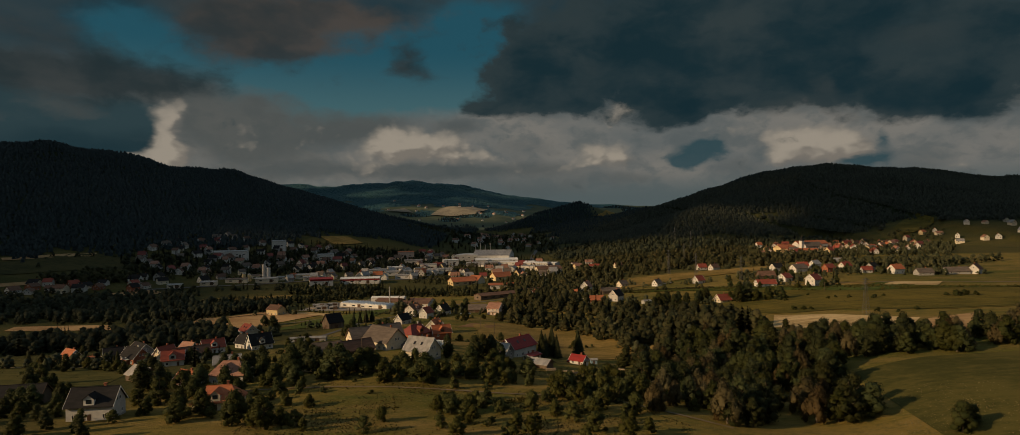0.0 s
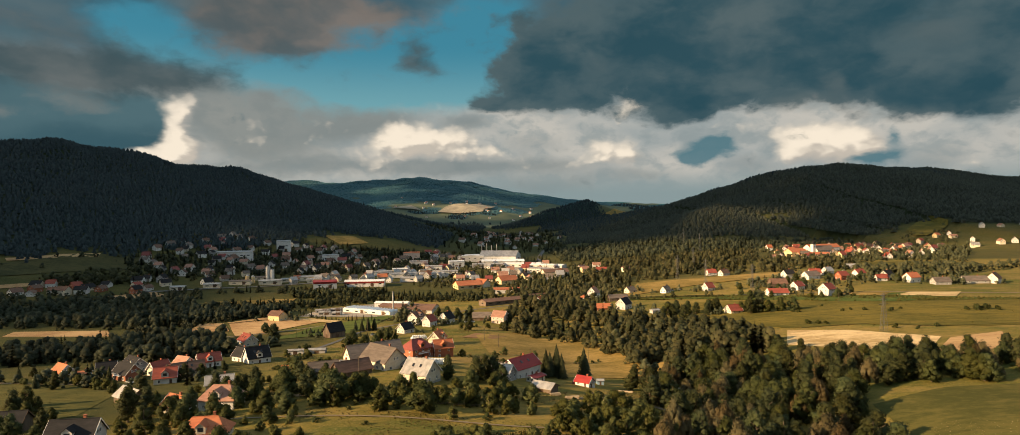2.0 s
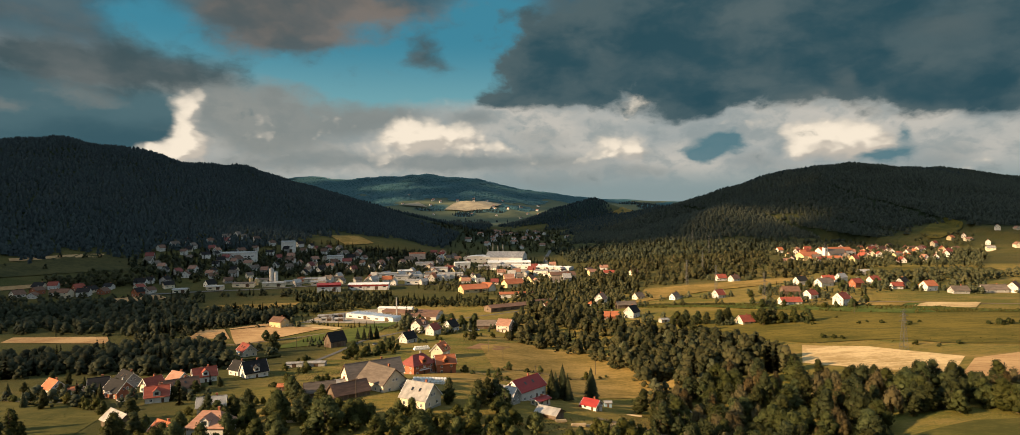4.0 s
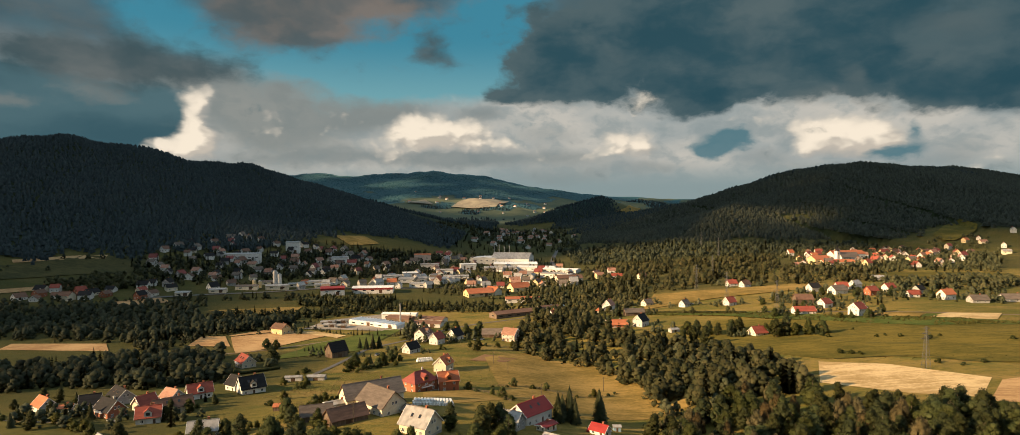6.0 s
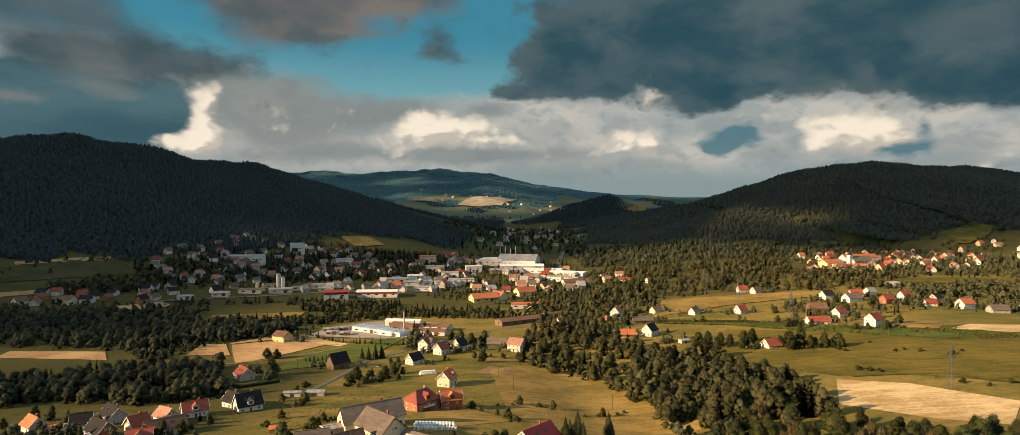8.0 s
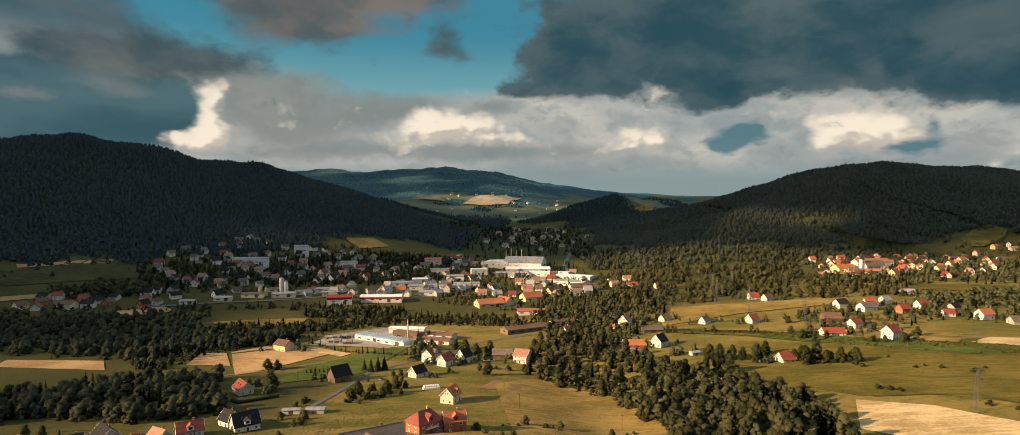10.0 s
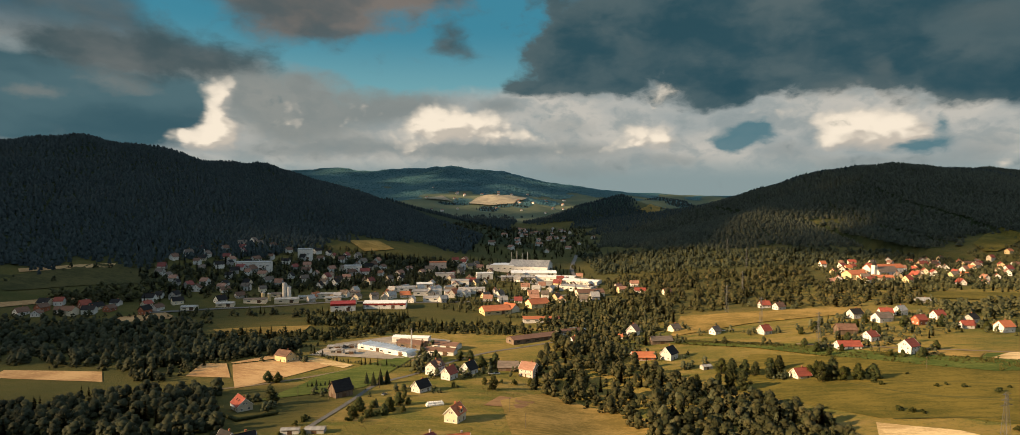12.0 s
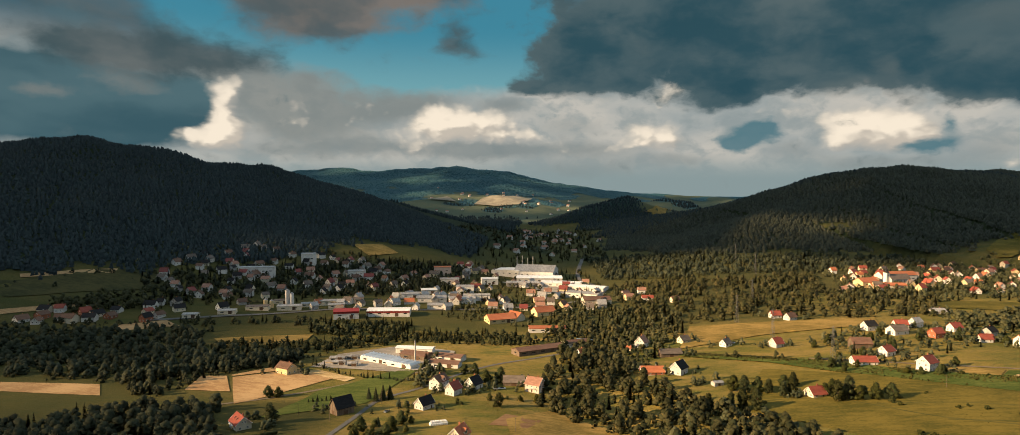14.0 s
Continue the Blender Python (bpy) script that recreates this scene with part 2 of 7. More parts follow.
def shade_bank(name, spots, high, seed):
    """An unseen cloud bank added between the sun and the hills to shade them, built of heaped lumps at the spots."""
    rng = np.random.default_rng(seed)
    bm = bmesh.new()
    bmesh.ops.create_icosphere(bm, subdivisions=1, radius=1.0)
    bm.verts.index_update()
    v, f = np.array([q.co[:] for q in bm.verts]), np.array([[q.index for q in g.verts] for g in bm.faces])
    bm.free()
    verts, faces = [], []
    for i, (x, y) in enumerate(spots):
        c = np.array([x, y, high + rng.uniform(-25, 25)])
        r = rng.uniform(47, 68)
        verts.append(c + v * np.array([r, r, r * 0.55]) * (1 + 0.12 * rng.normal(0, 1, (len(v), 1))))
        faces.append(f + i * len(v))
    me = bpy.data.meshes.new(name)
    me.from_pydata(np.concatenate(verts).tolist(), [], np.concatenate(faces).tolist())
    me.materials.append(CLOUD)
    tagged(new(name, me), "unseen heaped grey-white cloud added to shade the land", "cloud", kind="structure")


def clouded(x, y):
    """Which parts of the land the added cloud is to shade: both hills, the gap and the river flats, not the near valley
    nor the lit flank.
    """
    foot = np.interp(x, [-2300, -700, -420, -250, 60, 290, 640, 720, 2600, 3300], [300, 400, 640, 900, 1330, 1300, 1200, 1085, 1030, 1030])
    dark = y > foot
    flank = inside(x, y, [(300, 1230), (410, 1215), (480, 1310), (575, 1410), (610, 1500), (570, 1590), (470, 1510), (360, 1365)])
    streak = ((x - 640) / 80) ** 2 + ((y - 1470) / 40) ** 2 < 1.0
    foot_field = ((x - 785) / 75) ** 2 + ((y - 1205) / 70) ** 2 < 1.0
    fields = (y > 3050) & (y < 3430) & (x > -450) & (x < 60)
    broken = (y > 2500) & (ripple(x + 170, y * 1.3, 105.0) + 0.7 * ripple(y, x, 52.0) > 0.25)
    flats = inside(x, y, [(-900, 340), (-330, 338), (-238, 365), (-212, 415), (-222, 450), (-300, 462), (-900, 470)]) | inside(x, y, [(-900, 525), (-420, 522), (-270, 575), (-290, 640), (-330, 690), (-900, 690)]) | inside(x, y, [(-400, 300), (-400, 60), (-175, 60), (-160, 200), (-205, 262), (-260, 290)])
    knoll = ((x + 300) / 60) ** 2 + ((y - 1130) / 50) ** 2 < 1.0
    return (dark & ~flank & ~streak & ~foot_field & ~fields & ~broken & ~knoll) | flats


def cloud_spots(high, step=75.0):
    """Where lumps of cloud must stand for their shadows to fall on the clouded land, hills and all."""
    gx, gy = np.meshgrid(np.arange(-2300, 2900, 30.0), np.arange(300, 4700, 30.0))
    x, y = gx.ravel(), gy.ravel()
    run = (high - height(x, y)) / math.tan(radians(SUN_ELEVATION))
    u = np.round((x + math.sin(radians(SUN_AZIMUTH)) * run) / step).astype(int)
    v = np.round((y + math.cos(radians(SUN_AZIMUTH)) * run) / step).astype(int)
    votes = {}
    for a, b, d in zip(u.tolist(), v.tolist(), clouded(x, y).tolist()):
        n, k = votes.get((a, b), (0, 0))
        votes[a, b] = n + 1, k + d
    rng = np.random.default_rng(8)
    return [(a * step + rng.uniform(-16, 16), b * step + rng.uniform(-16, 16)) for (a, b), (n, k) in votes.items() if k > 0.5 * n]


def cloud_build(n, b):
    at = n.add("ShaderNodeNewGeometry").outputs["Position"]
    n.plug(b.inputs["Base Color"], n.mix(n.noise(at, 0.01, 4.0), (0.6, 0.6, 0.6), (0.85, 0.85, 0.85)))
    b.inputs["Roughness"].default_value = 1.0



# ---- materials ----


def material(name, build):
    m = bpy.data.materials.new(name)
    m.use_nodes = True
    n = Nodes(m.node_tree)
    bsdf = n.add("ShaderNodeBsdfPrincipled")
    n.add("ShaderNodeOutputMaterial", {0: bsdf})
    build(n, bsdf)
    return m


def plain(name, dark, light, scale, rough=0.8, bump=0.0, stretch=(1, 1, 1), metal=0.0, vary=0.15, detail=4.0):
    """A surface mottled between two colours at two scales, each object a little different."""
    def build(n, b):
        at = n.vec("MULTIPLY", n.add("ShaderNodeTexCoord").outputs["Object"], stretch)
        fine = n.noise(at, scale, detail, 0.6)
        broad = n.noise(at, scale * 0.13, 2.0)
        f = n.math("ADD", n.math("MULTIPLY", fine, 0.6), n.math("MULTIPLY", broad, 0.4))
        c = n.mix(n.step(f, 0.32, 0.68), dark, light)
        one = n.add("ShaderNodeObjectInfo").outputs["Random"]
        c = n.add("ShaderNodeHueSaturation", {"Hue": 0.5, "Saturation": 1.0, "Value": n.math("MULTIPLY_ADD", one, 2 * vary, 1.0 - vary), "Color": c}).outputs[0]
        n.plug(b.inputs["Base Color"], c)
        n.plug(b.inputs["Roughness"], n.math("MULTIPLY_ADD", fine, 0.2, rough - 0.1))
        b.inputs["Metallic"].default_value = metal
        b.inputs["Specular IOR Level"].default_value = 0.25
        if bump:
            n.plug(b.inputs["Normal"], n.add("ShaderNodeBump", {"Strength": bump, "Distance": 0.05, "Height": fine}))
    return material(name, build)


def leaves(name, dark, light, through_light=0.35):
    """Foliage: every clump its own tone, every tree a little apart; some light passes through the leaves."""
    m = bpy.data.materials.new(name)
    m.use_nodes = True
    n = Nodes(m.node_tree)
    geo = n.add("ShaderNodeNewGeometry")
    f = n.math("MULTIPLY_ADD", geo.outputs["Random Per Island"], 0.38, n.math("MULTIPLY", n.noise(geo.outputs["Position"], 0.2, 3.0), 0.75))
    c = n.mix(n.step(f, 0.1, 1.0), dark, light)
    one = n.add("ShaderNodeObjectInfo").outputs["Random"]
    tone = n.add("ShaderNodeAttribute", attribute_name="tone", attribute_type="GEOMETRY").outputs["Fac"]
    c = n.add("ShaderNodeHueSaturation", {"Hue": n.math("MULTIPLY_ADD", one, 0.035, n.math("MULTIPLY_ADD", tone, -0.035, 0.478)), "Saturation": n.math("MULTIPLY_ADD", one, -0.25, 1.1),
                                          "Value": n.math("MULTIPLY_ADD", one, 0.5, n.math("ADD", tone, 0.75)), "Color": c}).outputs[0]
    b = n.add("ShaderNodeBsdfPrincipled", {"Base Color": c, "Roughness": 0.7, "Specular IOR Level": 0.15})
    t = n.add("ShaderNodeBsdfTranslucent", {"Color": c})
    n.add("ShaderNodeOutputMaterial", {0: n.add("ShaderNodeMixShader", {0: through_light, 1: b, 2: t})})
    return m


def meadow(n, b):
    """Grass: broad tone changes, mown strips, tufts; woodland floor where the cover says so."""
    geo = n.add("ShaderNodeNewGeometry")
    at = geo.outputs["Position"]
    broad = n.noise(at, 0.006, 3.0)
    middle = n.noise(n.vec("MULTIPLY", at, (0.5, 1.6, 1.0)), 0.045, 5.0, 0.62)
    fine = n.noise(n.vec("MULTIPLY", at, (0.7, 1.2, 1.0)), 0.30, 8.0, 0.8)
    tufts = n.noise(at, 1.1, 3.0, 0.7)
    c = n.mix(n.step(broad, 0.38, 0.62), (0.122, 0.105, 0.021), (0.215, 0.155, 0.036))
    c = n.mix(n.math("MULTIPLY", n.step(middle, 0.45, 0.70), 0.8), c, (0.262, 0.176, 0.058))
    c = n.mix(n.math("MULTIPLY", n.step(middle, 0.47, 0.33), 0.7), c, (0.066, 0.086, 0.016))
    c = n.mix(n.math("MULTIPLY", n.step(fine, 0.44, 0.64), 0.6), c, (0.060, 0.070, 0.016))
    c = n.mix(n.math("MULTIPLY", n.step(tufts, 0.50, 0.70), 0.5), c, (0.26, 0.185, 0.072))
    cover = n.add("ShaderNodeAttribute", attribute_name="cover", attribute_type="GEOMETRY").outputs["Fac"]
    # greener grass, with cloud shade on the left put into its colour
    dark_grass = n.add("ShaderNodeAttribute", attribute_name="dark_grass", attribute_type="GEOMETRY").outputs["Fac"]
    c = n.mix(n.math("MULTIPLY", dark_grass, 0.85), c, n.mix(fine, (0.056, 0.056, 0.017), (0.030, 0.035, 0.012)))
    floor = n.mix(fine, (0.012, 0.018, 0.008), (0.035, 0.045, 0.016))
    # beyond the gap distance haze is painted in: floor and grass turn bluish
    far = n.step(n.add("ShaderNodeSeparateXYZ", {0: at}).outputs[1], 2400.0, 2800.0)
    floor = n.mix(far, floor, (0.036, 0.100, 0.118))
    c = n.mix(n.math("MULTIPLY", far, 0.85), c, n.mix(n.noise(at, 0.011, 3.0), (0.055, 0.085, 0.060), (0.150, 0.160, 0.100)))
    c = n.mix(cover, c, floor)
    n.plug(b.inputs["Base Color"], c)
    b.inputs["Roughness"].default_value = 0.95
    b.inputs["Specular IOR Level"].default_value = 0.1
    n.plug(b.inputs["Normal"], n.add("ShaderNodeBump", {"Strength": 0.8, "Distance": 0.8, "Height": fine}))


def field_material(name, dark, light, strip=0.9, angle=0.0, fine_scale=0.6):
    """Crops and mown grass, with rows along the field."""
    def build(n, b):
        at = n.add("ShaderNodeTexCoord").outputs["Object"]
        turned = n.add("ShaderNodeMapping", {"Vector": at, "Rotation": (0, 0, angle)}).outputs[0]
        rows = n.noise(n.vec("MULTIPLY", turned, (0.03, 1.0, 1.0)), strip, 3.0, 0.6)
        fine = n.noise(at, fine_scale, 5.0, 0.7)
        broad = n.noise(at, 0.03, 3.0)
        clumps = n.noise(n.vec("MULTIPLY", turned, (0.5, 1.5, 1.0)), 0.16, 6.0, 0.7)
        f = n.math("ADD", n.math("MULTIPLY", rows, 0.14), n.math("ADD", n.math("MULTIPLY_ADD", clumps, 0.32, n.math("MULTIPLY", fine, 0.24)), n.math("MULTIPLY", broad, 0.30)))
        n.plug(b.inputs["Base Color"], n.mix(n.step(f, 0.42, 0.58), dark, light))
        b.inputs["Roughness"].default_value = 0.95
        b.inputs["Specular IOR Level"].default_value = 0.1
        n.plug(b.inputs["Normal"], n.add("ShaderNodeBump", {"Strength": 0.4, "Distance": 0.3, "Height": f}))
    return material(name, build)


GRASS = material("meadow", meadow)
WHEAT = field_material("ripe_grain", (0.33, 0.225, 0.095), (0.60, 0.44, 0.23), 0.4)
STUBBLE = field_material("stubble", (0.28, 0.165, 0.075), (0.44, 0.285, 0.135), 0.4, 0.3)
DRY = field_material("dry_meadow", (0.145, 0.102, 0.025), (0.300, 0.196, 0.060), 0.5)
HAY = field_material("mown_meadow", (0.070, 0.063, 0.011), (0.152, 0.114, 0.022), 0.3)
LUSH = field_material("green_crop", (0.046, 0.068, 0.012), (0.105, 0.118, 0.026), 0.7)
PASTURE = field_material("grazed_pasture", (0.054, 0.054, 0.013), (0.102, 0.088, 0.023), 0.25, 0.2, 0.35)
SOIL = field_material("bare_earth", (0.16, 0.09, 0.045), (0.24, 0.14, 0.07), 0.6)
PALE_STUBBLE = field_material("pale_stubble", (0.22, 0.19, 0.14), (0.32, 0.28, 0.20), 0.05, 0.3, 0.02)
# darker copy of the pasture, the slope's shade put into the colour
SHADED_PASTURE = field_material("shade_dark_pasture", (0.036, 0.038, 0.014), (0.072, 0.062, 0.022), 0.25, 0.2, 0.35)
GRAVEL = field_material("gravel_yard", (0.22, 0.19, 0.15), (0.36, 0.32, 0.27), 0.3)
ASPHALT = plain("asphalt", (0.075, 0.070, 0.062), (0.13, 0.12, 0.108), 0.7)
DIRT = plain("dirt_track", (0.13, 0.10, 0.06), (0.22, 0.17, 0.105), 0.5)
LEAF_OAK = leaves("broad_leaves", (0.029, 0.041, 0.018), (0.102, 0.100, 0.044))
LEAF_NEAR = leaves("sunny_leaves", (0.026, 0.038, 0.010), (0.078, 0.086, 0.024))
# darker leaf copy: cloud shade on the left woods put into the colour
LEAF_SHADED = leaves("shade_dark_leaves", (0.026, 0.036, 0.022), (0.062, 0.070, 0.036))
TUFT = leaves("dry_grass_blades", (0.09, 0.080, 0.026), (0.24, 0.175, 0.070))
WEED = leaves("green_weeds", (0.045, 0.050, 0.012), (0.11, 0.10, 0.026))
LEAF_WILLOW = leaves("willow_leaves", (0.060, 0.052, 0.020), (0.15, 0.115, 0.048))
LEAF_DARK = leaves("dark_leaves", (0.022, 0.031, 0.010), (0.066, 0.070, 0.022))
LEAF_FRUIT = leaves("fruit_tree_leaves", (0.040, 0.050, 0.011), (0.115, 0.116, 0.028))
NEEDLES = leaves("spruce_needles", (0.028, 0.038, 0.018), (0.070, 0.076, 0.030))
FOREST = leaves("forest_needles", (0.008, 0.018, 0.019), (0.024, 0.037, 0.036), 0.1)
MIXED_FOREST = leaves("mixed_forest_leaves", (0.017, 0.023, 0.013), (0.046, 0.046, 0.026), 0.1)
# the far forest's blue is distance haze put into the base colour
HAZE_FOREST = leaves("haze_blue_needles", (0.040, 0.112, 0.128), (0.056, 0.132, 0.142), 0.1)
BARK = plain("bark", (0.06, 0.045, 0.03), (0.15, 0.12, 0.085), 6.0, 0.95, 0.6)
CLOUD = material("cloud", cloud_build)
# ---- the shape of the land ----


def ease(a, b, v):
    t = np.clip((v - a) / (b - a), 0.0, 1.0)
    return t * t * (3.0 - 2.0 * t)


# ridges: width of the slope, how hollow it is, and crest points
RIDGES = {
    # first three points: out of view, raised to shade the left fields
    "left": (820, 1.6, [(-1700, 200, 193), (-1480, 600, 218), (-1290, 950, 198), (-1139, 1150, 197), (-1006, 1250, 219), (-959, 1300, 229), (-893, 1320, 213), (-827, 1380, 202),
                   (-683, 1500, 178), (-582, 1650, 143), (-501, 1850, 103), (-429, 2050, 57), (-316, 2300, -3)]),
    "right": (1080, 1.3, [(266, 1750, -11), (454, 1850, 65), (618, 1880, 117), (783, 1900, 162), (970, 1900, 185), (1116, 1950, 171), (1375, 2150, 180),
                    (1532, 2250, 164), (1708, 2300, 160), (1870, 2300, 153), (2304, 2300, 170), (2774, 2200, 138)]),
    "spur": (380, 1.15, [(640, 1700, 70), (500, 1560, 72), (410, 1410, 44), (345, 1290, 4)]),
    "middle": (520, 1.6, [(-150, 2300, -21), (-32, 2450, 4), (126, 2550, 58), (290, 2600, 85), (423, 2600, 42), (522, 2500, -10)]),
    "notch": (600, 1.6, [(380, 3000, 54), (529, 3050, 65), (686, 3050, 41), (1100, 2900, 106)]),
    "far": (1350, 1.6, [(-2039, 4100, 205), (-1446, 4100, 258), (-1108, 4100, 241), (-864, 4150, 257), (-641, 4150, 275), (-393, 4150, 246),
                   (-182, 4200, 215), (79, 4250, 165), (346, 4300, 111)]),
    "horizon": (700, 1.6, [(454, 4500, 92), (742, 4550, 98), (1024, 4550, 80), (1291, 4500, 82), (2600, 4400, 122)]),
    "bench": (520, 1.6, [(-712, 3100, 58), (-485, 3300, 72), (-280, 3300, 78), (-74, 3200, 48)]),
}


def ridge_height(x, y, width, hollow, crest):
    """Height over the valley floor of one ridge."""
    best = np.full(np.shape(x), 1e9)
    top = np.zeros(np.shape(x))
    for (ax, ay, az), (bx, by, bz) in zip(crest, crest[1:]):
        dx, dy = bx - ax, by - ay
        s = np.clip(((x - ax) * dx + (y - ay) * dy) / (dx * dx + dy * dy), 0.0, 1.0)
        d = np.hypot(x - ax - s * dx, y - ay - s * dy)
        near = d < best
        best = np.where(near, d, best)
        top = np.where(near, az + s * (bz - az), top)
    t = best / (width * (0.5 + 0.5 * np.clip(top / 220.0, 0.0, 1.2)))
    t = np.sqrt(t * t + 0.0025) - 0.05
    return np.maximum(top + 6.0, 0.0) * np.clip(1.0 - t, 0.0, 1.0) ** hollow


def ripple(x, y, size):
    """Soft uneven ground, about -1 to 1."""
    a, b = x / size, y / size
    return (np.sin(a * 1.0 + 1.3 * np.sin(b * 0.7 + 0.4)) + np.sin(b * 1.13 + 1.7 * np.sin(a * 0.61 + 2.0))
            + 0.5 * np.sin(a * 2.3 + b * 1.7 + 1.1 * np.sin(b * 1.9))) / 2.5


def hills(x, y):
    total = np.zeros(np.shape(x))
    for width, hollow, crest in RIDGES.values():
        total = total + ridge_height(x, y, width, hollow, crest) ** 4
    return total ** 0.25


def height(x, y):
    x, y = np.asarray(x, dtype=float), np.asarray(y, dtype=float)
    near = np.clip((480 - y) / 300, 0.0, 1.9)
    near = near - 0.25 * ease(0.0, 0.5, near) * ease(1.0, 0.0, near) * 0.5
    right, left = ease(0, 320, x), ease(0, -300, x)
    beyond = np.clip((y - 500) / 500, 0.0, 1.0)
    z = -7.2 + 20.3 * near - 4.4 * near * right + 18.5 * right - 6.2 * left - 2.1 * beyond + 2.1 * beyond * right + 7.0 * near * left + 13.8 * beyond * left
    # the brook's gully, and the knoll under the big barn
    gully = x - 62 - 0.22 * (300 - y)
    z = z - 7.0 * np.exp(-(gully / 38) ** 2) * ease(560, 420, y)
    z = z + 7.0 * np.exp(-((x + 52) / 50) ** 2 - ((y - 275) / 60) ** 2)
    z = z - 4.0 * np.exp(-((x + 90) / 120) ** 2 - ((y - 640) / 90) ** 2)
    z = z + 30 * ease(1300, 3600, y)
    h = hills(x, y)
    z = z + h + ripple(x, y, 55.0) * (0.5 + 0.035 * h) + ripple(y + 40, x, 17.0) * (0.12 + 0.012 * h)
    return z


def ground_z(x, y):
    return float(height(x, y))


shade_bank("cloud", cloud_spots(2600.0), 2600.0, 1)

# ---- helpers for building ----


def mesh_from(name, verts, faces, mat=None, smooth=False):
    me = bpy.data.meshes.new(name)
    me.from_pydata([tuple(v) for v in verts], [], [tuple(f) for f in faces])
    if mat:
        me.materials.append(mat)
    if smooth:
        me.polygons.foreach_set("use_smooth", [True] * len(me.polygons))
    me.update()
    return me


def big_mesh(name, verts, tris, mat=None, normals=None):
    """A mesh from arrays, for a great many triangles; normals, where given, one a vertex."""
    me = bpy.data.meshes.new(name)
    v, f = np.asarray(verts, dtype=np.float32), np.asarray(tris, dtype=np.int32)
    me.vertices.add(len(v))
    me.vertices.foreach_set("co", v.ravel())
    me.loops.add(f.size)
    me.loops.foreach_set("vertex_index", f.ravel())
    me.polygons.add(len(f))
    me.polygons.foreach_set("loop_start", np.arange(0, f.size, f.shape[1], dtype=np.int32))
    me.polygons.foreach_set("loop_total", np.full(len(f), f.shape[1], dtype=np.int32))
    if mat:
        me.materials.append(mat)
    me.update(calc_edges=True)
    if normals is not None:
        me.polygons.foreach_set("use_smooth", np.ones(len(f), dtype=bool))
        me.normals_split_custom_set_from_vertices(normals)
    return me


def toned(me, values):
    """Each tree's own lightness, for trees that share one mesh."""
    tone = me.attributes.new("tone", "FLOAT", "POINT")
    tone.data.foreach_set("value", np.asarray(values, dtype=np.float32))


def piece(name, me, parent, at=None, label=""):
    """A part: one mesh object under its thing."""
    ob = new(name, me)
    ob.parent = parent
    if at is not None:
        ob.matrix_basis = at
    if label:
        ob["label"] = label
    return ob


def box(x0, y0, z0, x1, y1, z1):
    v = [(x0, y0, z0), (x1, y0, z0), (x1, y1, z0), (x0, y1, z0), (x0, y0, z1), (x1, y0, z1), (x1, y1, z1), (x0, y1, z1)]
    return v, [(0, 3, 2, 1), (4, 5, 6, 7), (0, 1, 5, 4), (1, 2, 6, 5), (2, 3, 7, 6), (3, 0, 4, 7)]


def joined(*shapes):
    verts, faces = [], []
    for v, f in shapes:
        k = len(verts)
        verts += list(v)
        faces += [tuple(i + k for i in g) for g in f]
    return verts, faces


# ---- the ground: one sheet to the horizon ----


def ground():
    ys = [-700.0]
    while ys[-1] < 4950:
        y = ys[-1]
        ys.append(y + (60 if y < -160 else 5.0 + max(0.0, y - 250) * 0.0105))
    ys = np.array(ys)
    s = np.linspace(-1, 1, 311)
    s = 0.55 * s + 0.45 * s ** 3
    X = s[None, :] * (420 + 1.05 * np.clip(ys, 0, None)[:, None])
    Y = np.repeat(ys[:, None], len(s), 1)
    Z = height(X, Y)
    rows, cols = X.shape
    k = (np.arange(rows - 1)[:, None] * cols + np.arange(cols - 1)[None, :]).ravel()
    faces = np.stack([k, k + 1, k + cols + 1, k + cols], 1)
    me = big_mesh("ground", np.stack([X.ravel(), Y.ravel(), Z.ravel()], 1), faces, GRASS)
    me.polygons.foreach_set("use_smooth", np.ones(len(faces), dtype=bool))
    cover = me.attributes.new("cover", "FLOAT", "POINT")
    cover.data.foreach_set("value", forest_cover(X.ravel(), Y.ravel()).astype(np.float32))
    dark_grass = me.attributes.new("dark_grass", "FLOAT", "POINT")
    dark_grass.data.foreach_set("value", darkened_ground(X.ravel(), Y.ravel()).astype(np.float32))
    tagged(new("ground", me), "valley floor of dry meadow grass rising into wooded hills", "ground", kind="structure")


def darkened_ground(x, y):
    """Darker, greener grass on the river flats, in the gardens of town and village and on the hamlet's slope; cloud
    shade on the left is painted in too.
    """
    flats = ease(-150, -230, x) * ease(300, 360, y)
    gardens = ease(660, 720, y) * ease(330, 200, x)
    hamlet = ease(-100, -150, x) * ease(500, 460, y)
    right = ease(820, 860, y)
    wild = 0.5 + 0.5 * ripple(x, y, 31.0)
    return np.clip(np.maximum.reduce([flats, gardens, hamlet, right]) * (0.75 + 0.35 * wild), 0, 1)


